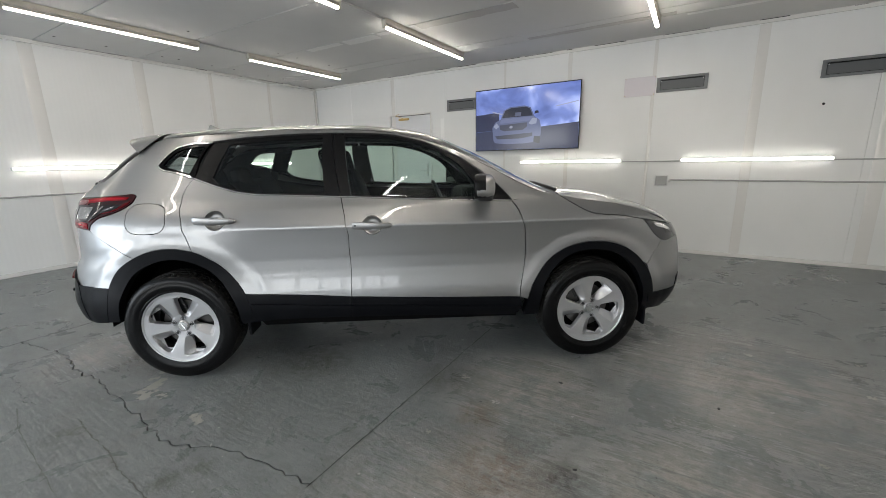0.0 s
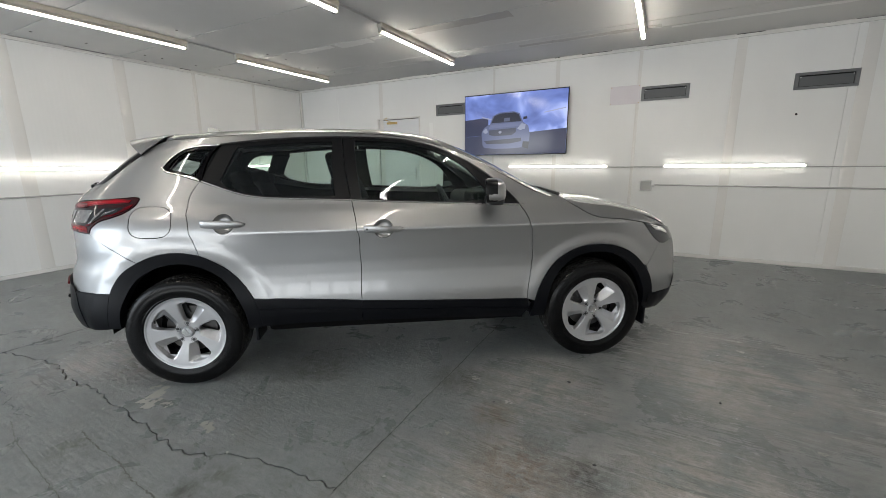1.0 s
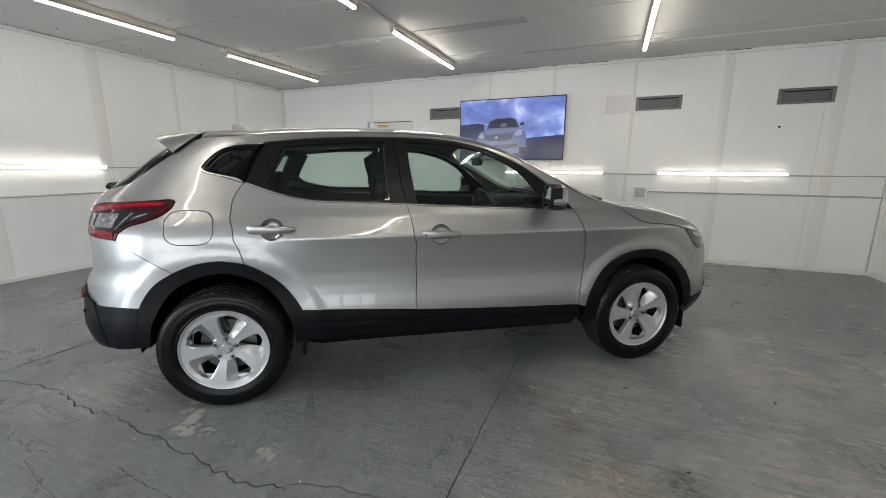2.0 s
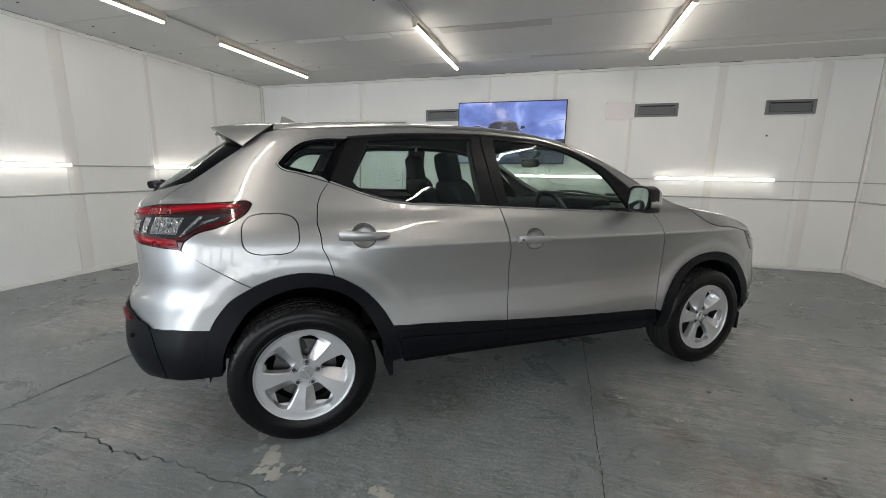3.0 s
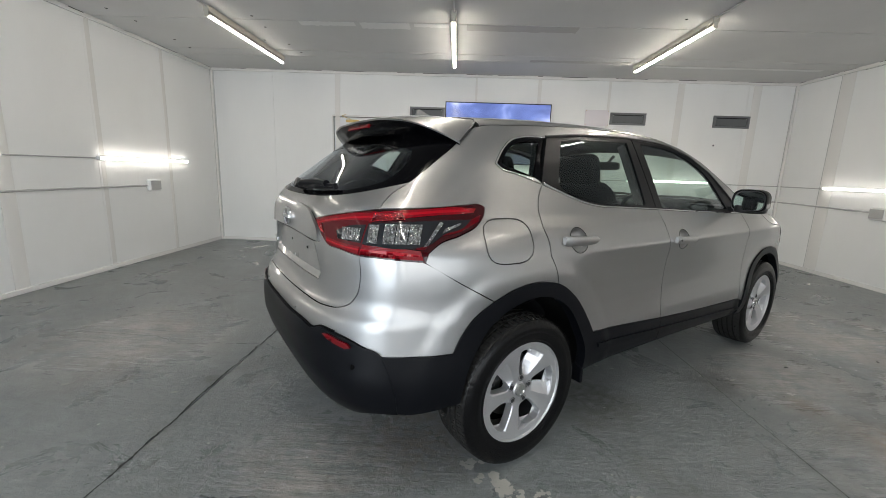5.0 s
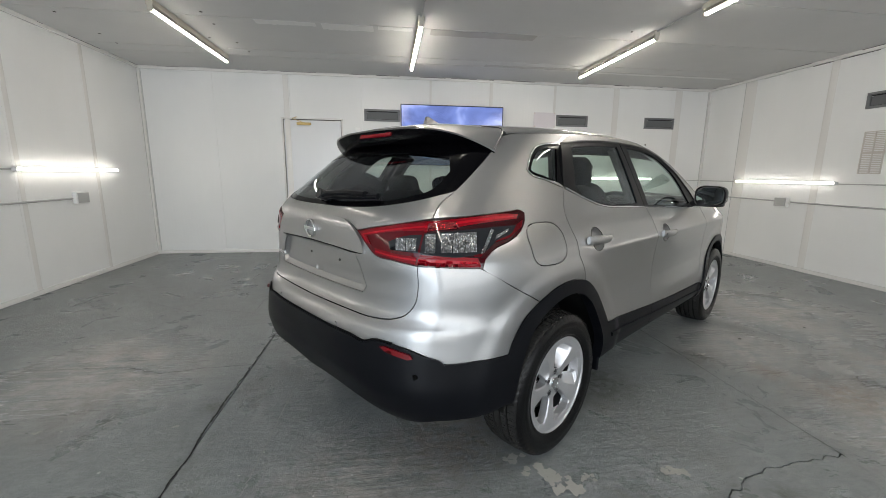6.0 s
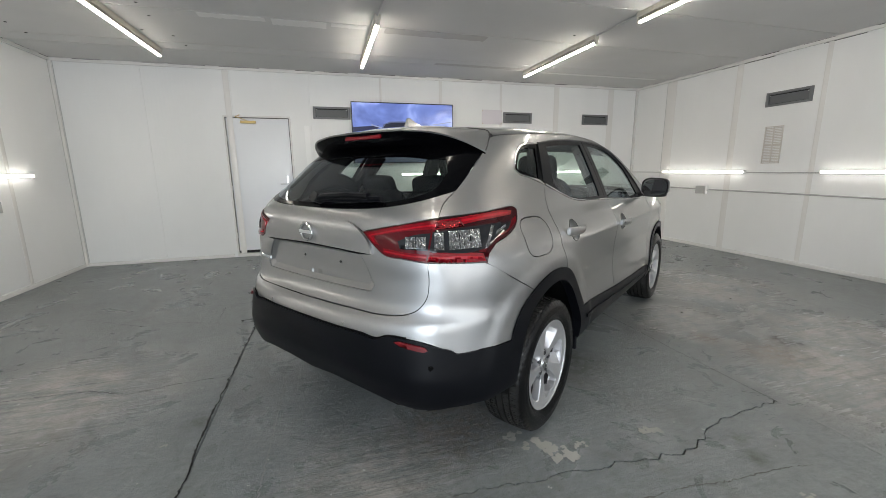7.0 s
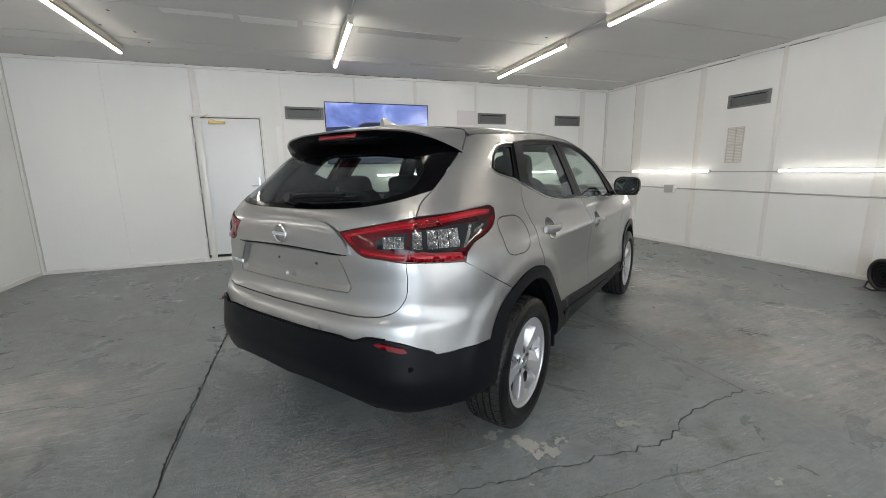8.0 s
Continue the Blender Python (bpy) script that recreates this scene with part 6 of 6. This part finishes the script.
def door_handle(parent, x, z, s):
    """A pull bar across a round dish pressed into the door."""
    cut, _ = mapped(shell, np.array([float(a_side(x, z))]), np.array([z]), 0.0, -1.0)
    y = float(cut[0, 1])
    bm = bmesh.new()
    rings = []
    for r, d in ((0.0555, -0.001), (0.0535, -0.004), (0.048, -0.014), (0.038, -0.021), (0.022, -0.0235), (0.008, -0.024)):
        t = np.arange(30) * math.tau / 30
        zs = z - 0.003 + r * np.sin(t)
        p, n = mapped(shell, a_side(x + r * 1.04 * np.cos(t), zs), zs, d, -1.0)
        rings.append([bm.verts.new((q[0], -s * q[1], q[2])) for q in p.tolist()])
    for a, b in zip(rings, rings[1:]):
        for k in range(30):
            bm.faces.new((a[k], a[(k + 1) % 30], b[(k + 1) % 30], b[k]))
    bm.faces.new(rings[-1])
    cup = part("handle_cup", bm, PAINT, parent, "", True)
    # added dark outline, standing in for the shade at the dish's rim
    t = np.arange(41) * math.tau / 40
    zs = z - 0.003 + 0.0565 * np.sin(t)
    p, _ = mapped(shell, a_side(x + 0.0565 * 1.04 * np.cos(t), zs), zs, 0.0, -1.0)
    part("cup_edge", tubed([(q[0], -s * q[1], q[2]) for q in p.tolist()], 0.0016, 6), FRAME, cup, "", True)
    bm = bmesh.new()
    rows = []
    for u in np.linspace(0, 1, 19):
        w = 0.0235 * (1 - 0.28 * u**2) * min(1, 0.84 + 6 * u) * min(1, 0.35 + 7 * (1 - u))
        d = 0.014 + 0.020 * math.sin(math.pi * min(1, u * 1.02)) ** 0.7
        ring = []
        for k in range(12):
            t = k * math.tau / 12
            c, e = (math.copysign(abs(q) ** 0.75, q) for q in (math.cos(t), math.sin(t)))
            ring.append(bm.verts.new((-0.118 + 0.24 * u, -s * (d + 0.010 * c), w * e + 0.004 - 0.006 * u)))
        rows.append(ring)
    for a, c in zip(rows, rows[1:]):
        for k in range(12):
            bm.faces.new((a[k], a[(k + 1) % 12], c[(k + 1) % 12], c[k]))
    bm.faces.new(rows[0])
    bm.faces.new(rows[-1][::-1])
    h = part("door_handle", bm, PAINT, parent, "silver pull handle", True)
    h.matrix_basis = Matrix.Translation((x, -s * y, z)) @ Matrix.Rotation(s * radians(4), 4, "X")
    if x > 1:
        part("lock", rod(bmesh.new(), (-0.098, -s * 0.028, 0.004), (-0.098, -s * 0.034, 0.004), 0.006, 10), BLACK, h)


for s, rd, fd in ((1, rear_doors[0], front_doors[0]), (-1, rear_doors[1], front_doors[1])):
    door_handle(rd, 0.292, 1.013, s)
    door_handle(fd, 1.222, 0.962, s)

for s, fd in ((1, front_doors[0]), (-1, front_doors[1])):
    bm = bmesh.new()
    bmesh.ops.create_uvsphere(bm, u_segments=28, v_segments=16, radius=1.0)
    for v in bm.verts:
        x, y, z = v.co
        q = [math.copysign(abs(c) ** 0.62, c) for c in (x, y, z)]
        x = max(q[0], -0.42) * 0.10
        v.co = (x + 0.022 * q[1], q[1] * 0.118 * (1 - 0.10 * q[2]), q[2] * (0.076 - 0.010 * (q[1] * s * -1)))
    shell_ob = part("mirror_housing", bm, PAINT, fd, "silver door mirror", True)
    shell_ob.matrix_basis = pose(1.888, -s * 0.968, 1.180) @ Matrix.Diagonal((0.80, 0.88, 0.97, 1))
    bm = bmesh.new()
    bmesh.ops.create_circle(bm, cap_ends=True, segments=28, radius=1.0)
    for v in bm.verts:
        q = [math.copysign(abs(c) ** 0.6, c) for c in v.co[:2]]
        v.co = (0.022 * q[0] * 0.9, q[0] * 0.103, q[1] * 0.062)
    glass_ob = part("mirror_glass", bm, MIRRORFACE, shell_ob, "mirror glass")
    glass_ob.matrix_basis = pose(-0.052, 0, 0, 0, 6, -s * 4)
    bm = spun([(0.006, 0.84), (-0.004, 0.90), (-0.006, 1.0), (0.004, 1.06), (0.030, 1.085), (0.075, 1.075)], 28, 0)
    for v in bm.verts:
        q = [math.copysign(abs(c) ** 0.62, c) for c in v.co[1:]]
        v.co = (v.co.x + 0.022 * q[0], q[0] * 0.114, q[1] * 0.072)
    part("mirror_rim", bm, FRAME, shell_ob, "", True).matrix_basis = pose(-0.047, 0, 0)
    bm = rounded_block((0.062, 0.100, 0.030), 0.0, 0.5)
    part("mirror_base", bm, BLACK, shell_ob, "black lower mirror shell", True).matrix_basis = pose(0.012, 0, -0.056)
    part("mirror_foot", tubed([(1.960, -s * 0.825, 1.110), (1.955, -s * 0.86, 1.122), (1.93, -s * 0.92, 1.140)], 0.022, 10), BLACK, fd, "black mirror foot", True)


# ---- the car: wheels ----
def tyre_mesh():
    """A road tyre with four grooves round it and slots across its ribs, about its own y."""
    bm = bmesh.new()
    R, rim_r, sides = 0.345, 0.228, 360
    prof = [(-0.092, rim_r), (-0.102, rim_r + 0.006), (-0.105, rim_r + 0.014), (-0.1035, rim_r + 0.017), (-0.110, 0.262), (-0.1125, 0.280), (-0.1115, 0.282), (-0.1125, 0.295), (-0.109, 0.312), (-0.104, 0.322), (-0.097, 0.333)]
    tread = [(-0.089, 0), (-0.070, 0), (-0.0575, 0), (-0.0565, 1), (-0.0495, 1), (-0.0485, 0), (-0.035, 0), (-0.0225, 0), (-0.0215, 1), (-0.0145, 1), (-0.0135, 0), (0.0, 0)]
    tread += [(-u, g) for u, g in tread[-2::-1]]
    rows = []
    for u, r, g in [(u, r, 0) for u, r in prof] + [(u, None, g) for u, g in tread] + [(-u, r, 0) for u, r in prof[::-1]]:
        ring = []
        for k in range(sides):
            t = k * math.tau / sides
            skew = int(abs(u) * 170)
            if r is None:
                rr = R - 0.8 * u * u
                cut = (k + skew) % 6 < 1 and abs(u) > 0.02
                rr -= 0.009 if g else (0.005 if cut else 0)
            else:
                rr = r - (0.002 if abs(u) in (0.097, 0.104) and (k + 16) % 6 < 1 else 0)
            ring.append(bm.verts.new((rr * math.cos(t), u, rr * math.sin(t))))
        rows.append(ring)
    for a, b in zip(rows, rows[1:]):
        for k in range(sides):
            bm.faces.new((a[k], a[(k + 1) % sides], b[(k + 1) % sides], b[k]))
    return bm


def spoke_mesh(turn):
    """One broad spoke from hub to rim, narrow at the hub: a flat face and, on one side, a facet that falls away; the outside is at -y."""
    bm = bmesh.new()
    rows = []
    for r, g0, g1, d, ridge, fall in ((0.046, 0, 0, -0.068, 0.5, 0.0), (0.068, 0, 0, -0.070, 0.5, 0.0), (0.074, 11, 7, -0.071, 0.54, 0.010), (0.086, 14, 10, -0.073, 0.54, 0.022), (0.106, 14, 12, -0.076, 0.54, 0.034), (0.130, 14, 14, -0.080, 0.55, 0.042), (0.160, 13.5, 16, -0.0835, 0.58, 0.042), (0.183, 12, 18, -0.0865, 0.62, 0.030), (0.190, 8, 13, -0.087, 0.66, 0.014), (0.1935, 0, 0, -0.0875, 0.68, 0.004), (0.206, 0, 0, -0.0885, 0.6, 0.001), (0.218, 0, 0, -0.0905, 0.5, 0.0)):
        a0, a1 = -36 + g0, 36 - g1
        cross = [(0.0, 0.040), (0.0, 0.004 if g0 else 0.0), (0.06, 0.0)] + [(ridge * k, 0.0) for k in (0.33, 0.66, 1.0)] + [(ridge + (1 - ridge) * k, fall * k) for k in (0.25, 0.5, 0.75, 1.0)] + [(1.0, 0.046)]
        ring = []
        for u, dd in cross:
            t = radians(turn + a0 + (a1 - a0) * u)
            ring.append(bm.verts.new((r * math.cos(t), d + dd, r * math.sin(t))))
        rows.append(ring)
    for a, b in zip(rows, rows[1:]):
        for k in range(len(a) - 1):
            bm.faces.new((a[k], a[k + 1], b[k + 1], b[k]))
        bm.faces.new((a[-1], a[0], b[0], b[-1]))
    return bm


def wheel(name, x, s, z, phase):
    """A wheel under the car: s is 1 on the right, -1 on the left; its outer face looks outwards."""
    y = 0.785
    o = new(name)
    o.empty_display_size = 0.1
    o.parent = car
    o.matrix_basis = pose(x, -s * y, z) @ (Matrix.Identity(4) if s > 0 else pose(0, 0, 0, 0, 0, 180))
    first = not WHEELS
    if first:
        tyre = part("tyre", tyre_mesh(), RUBBER, o, "black rubber road tyre", True)
        barrel = part("rim_barrel", spun([(0.09, 0.222), (0.06, 0.205), (-0.03, 0.200), (-0.07, 0.214), (-0.092, 0.222)], 64, 1), ALLOYDARK, o, "", True)
        lip_ob = part("rim_lip", spun([(-0.086, 0.214), (-0.0925, 0.2165), (-0.0955, 0.220), (-0.096, 0.225), (-0.094, 0.228), (-0.086, 0.228)], 96, 1), ALLOY, o, "", True)
        for k in range(5):
            part("spoke", spoke_mesh(72 * k), ALLOY, o)
        part("hub", spun([(-0.02, 0.060), (-0.046, 0.058), (-0.050, 0.052), (-0.048, 0.036), (-0.054, 0.034), (-0.058, 0.030), (-0.060, 0.0005)], 40, 1), ALLOY, o, "", True)
        cap = part("centre_cap", spun([(-0.060, 0.029), (-0.063, 0.028), (-0.0635, 0.022), (-0.062, 0.021), (-0.062, 0.0005)], 28, 1), CHROME, o, "", True)
        part("cap_bar", boxed((-0.026, -0.065, -0.005), (0.026, -0.0622, 0.005), 0.001), CHROME, cap)
        for k in range(5):
            t = radians(36 + 72 * k)
            part("lug_nut", rod(bmesh.new(), (0.057 * math.cos(t), -0.038, 0.057 * math.sin(t)), (0.057 * math.cos(t), -0.056, 0.057 * math.sin(t)), 0.0105, 6), ALLOYDARK, o)
            bm = spun([(-0.0555, 0.0165), (-0.0565, 0.0150), (-0.048, 0.0130), (-0.0475, 0.001)], 16, 1)
            bmesh.ops.translate(bm, verts=bm.verts, vec=(0.057 * math.cos(t), 0, 0.057 * math.sin(t)))
            part("nut_recess", bm, ALLOYDARK, o)
        part("brake_disc", spun([(-0.005, 0.06), (-0.005, 0.145), (0.018, 0.145), (0.018, 0.06)], 48, 1), DISC, o, "", True)
        part("caliper", slab([(0.085, -0.06), (0.15, -0.075), (0.168, 0.0), (0.15, 0.075), (0.085, 0.06)], 1, -0.022, 0.04, 0.006), ALLOYDARK, o)
        part("back_plate", spun([(0.03, 0.0005), (0.03, 0.19), (0.05, 0.196)], 40, 1), UNDER, o)
        t = radians(36)
        part("valve", rod(bmesh.new(), (0.196 * math.cos(t), -0.06, 0.196 * math.sin(t)), (0.178 * math.cos(t), -0.085, 0.178 * math.sin(t)), 0.0045, 8), BLACK, o)
        WHEELS.append(o)
    else:
        made = {}
        for c in WHEELS[0].children_recursive:
            made[c] = c.copy()
            scene.collection.objects.link(made[c])
            made[c].parent = made.get(c.parent, o)
    spin = pose(0, 0, 0, 0, -phase, 0)
    for c in o.children:
        proud = -0.017 if c.name.startswith(("hub", "centre_cap", "lug_nut", "nut_recess")) else -0.003
        c.matrix_basis = spin if c.name.startswith("tyre") else spin @ pose(0, proud, 0) @ Matrix.Diagonal((1.03, 1.0, 1.03, 1.0))
    return o


WHEELS = []
wheel("wheel", 0.0, 1, 0.345, 120)
wheel("wheel", 2.646, 1, 0.340, 108)
wheel("wheel", 0.0, -1, 0.347, 60)
wheel("wheel", 2.646, -1, 0.342, 20)

# wheel wells, floor pan, mud flaps
for x in (0.0, 2.646):
    for s in (1, -1):
        bm = bmesh.new()
        rows = []
        for y in (0.87, 0.52):
            rows.append([bm.verts.new((x + 0.405 * math.cos(t), -s * y, 0.365 + 0.43 * math.sin(t))) for t in np.linspace(0.0, math.pi, 29)])
        for k in range(28):
            bm.faces.new((rows[0][k], rows[0][k + 1], rows[1][k + 1], rows[1][k]))
        bm.faces.new(rows[1])
        part("wheel_well", bm, UNDER, car, "", True)
for s in (1, -1):
    part("mud_flap", boxed((0.405, -s * 0.80 - 0.08, 0.27), (0.425, -s * 0.80 + 0.08, 0.40), 0.006), TRIM, car)
    part("mud_flap", boxed((3.03, -s * 0.78 - 0.08, 0.20), (3.05, -s * 0.78 + 0.08, 0.33), 0.006), TRIM, car)
part("floor_pan", boxed((0.42, -0.66, 0.24), (2.22, 0.66, 0.30), 0.02), UNDER, car)
part("floor_pan", boxed((-0.70, -0.50, 0.30), (3.30, 0.50, 0.42), 0.03), UNDER, car)
part("silencer", boxed((-0.62, -0.15, 0.24), (-0.35, 0.42, 0.36), 0.05), UNDER, car)

# ---- the car: cabin ----
both("door_card", [panel(flank([(0.16, 1.20), (0.55, 1.135), (1.04, 1.118), (2.05, 1.070), (2.05, 0.45), (0.55, 0.45), (0.25, 0.85)]), off=-0.060, gap=0.0, rim=0.0, step=0.06)], CABIN)
both("quarter_trim", [panel(flank([(0.16, 1.19), (-0.10, 1.25), (-0.38, 1.17), (-0.33, 1.30), (-0.20, 1.40), (-0.05, 1.478), (0.10, 1.495), (0.30, 1.50), (0.22, 1.36)]), holes=[flank([(-0.062, 1.340), (-0.012, 1.398), (0.048, 1.441), (0.092, 1.454), (0.204, 1.458), (0.122, 1.276), (0.02, 1.306), (-0.05, 1.325)])], off=-0.036, gap=0.0, rim=0.02, step=0.05)], CABIN)
both("pillar_trim", [panel(flank([(0.935, 1.14), (0.92, 1.50), (1.05, 1.50), (1.09, 1.14)]), off=-0.035, gap=0.0, rim=0.03, step=0.05)], LINING)
both("pillar_trim", [panel(flank([(0.26, 1.27), (0.36, 1.455), (0.215, 1.455), (0.13, 1.29)]), off=-0.035, gap=0.0, rim=0.03, step=0.05)], CABIN)
sheet_part("headliner", [cut_sheet(crown, [[(-0.02, 0.0), (0.8, 0.0), (1.58, 0.0), (1.66, 0.92), (0.8, 0.92), (-0.02, 0.92)]], off=-0.045, gap=0.0, rim=0.0, step=0.08)], LINING, car)
part("cabin_floor", boxed((-0.55, -0.74, 0.43), (2.45, 0.74, 0.47)), CABIN, car)
part("boot_cover", boxed((-0.55, -0.66, 1.06), (0.10, 0.66, 1.09), 0.01), CABIN, car)


def seat(x, y, w, low=0.0):
    o = new("seat")
    o.empty_display_size = 0.1
    o.parent = car
    o.matrix_basis = pose(x, y, 0)
    part("cushion", rounded_block((0.27, w, 0.09)), CLOTH, o, "", True).matrix_basis = pose(0.12, 0, 0.66, 0, -8, 0)
    part("backrest", rounded_block((0.07, w * 0.96, 0.31), -0.02), CLOTH, o, "", True).matrix_basis = pose(-0.20, 0, 0.98 - 0.4 * low, 0, -18, 0)
    part("headrest", rounded_block((0.045, min(w * 0.62, 0.14), 0.10)), CLOTH, o, "", True).matrix_basis = pose(-0.325 + 0.3 * low, 0, 1.335 - low, 0, -14, 0)
    for k in (-0.05, 0.05):
        part("headrest_post", rod(bmesh.new(), (-0.285, k, 1.19 - low), (-0.315 + 0.3 * low, k, 1.30 - low), 0.006, 8), STEEL, o)
    part("seat_base", boxed((-0.12, -w * 0.8, 0.46), (0.32, w * 0.8, 0.60), 0.02), CABIN, o)


seat(1.22, -0.37, 0.24)
seat(1.22, 0.37, 0.24)
seat(0.42, -0.46, 0.23, 0.13)
seat(0.42, 0.0, 0.21, 0.13)
seat(0.42, 0.46, 0.23, 0.13)
dash = part("dashboard", rounded_block((0.26, 0.70, 0.16), 0.0, 0.35), CABIN, car, "black dashboard", True)
dash.matrix_basis = pose(2.10, 0, 0.95)
part("instrument_hood", rounded_block((0.12, 0.17, 0.05)), CABIN, dash, "", True).matrix_basis = pose(-0.14, -0.37, 0.15)
part("centre_console", boxed((1.3, -0.10, 0.46), (1.95, 0.10, 0.80), 0.04), CABIN, car)
wheel_rim = part("steering_wheel", tubed([(0.0, 0.18 * math.cos(k * math.tau / 32), 0.18 * math.sin(k * math.tau / 32)) for k in range(33)], 0.015, 10), BLACK, car, "black steering wheel", True)
wheel_rim.matrix_basis = pose(1.70, -0.37, 1.02, 0, -24, 0)
part("horn_pad", rounded_block((0.03, 0.075, 0.06)), CABIN, wheel_rim, "", True).matrix_basis = pose(0.02, 0, -0.01)
for k in (-1, 1):
    part("wheel_spoke", boxed((0.005, -0.17 if k < 0 else 0.06, -0.03), (0.025, -0.06 if k < 0 else 0.17, 0.005), 0.006), STEEL, wheel_rim)
inner_mirror = part("inner_mirror", rounded_block((0.018, 0.115, 0.033)), BLACK, car, "black rear-view mirror", True)
inner_mirror.matrix_basis = pose(1.72, 0.0, 1.39)
part("mirror_stalk", rod(bmesh.new(), (1.73, 0, 1.41), (1.80, 0, 1.47), 0.012, 8), BLACK, inner_mirror).matrix_basis = pose(-1.72, 0, -1.39)
for y0, y1 in ((-0.62, -0.08), (-0.02, 0.55)):
    front_wiper = part("front_wiper", tubed([(2.46, y0, 1.125), (2.43, y0 + 0.06, 1.138), (2.40, (y0 + y1) / 2, 1.158), (2.41, y1, 1.150)], 0.011), BLACK, car, "black windscreen wiper", True)
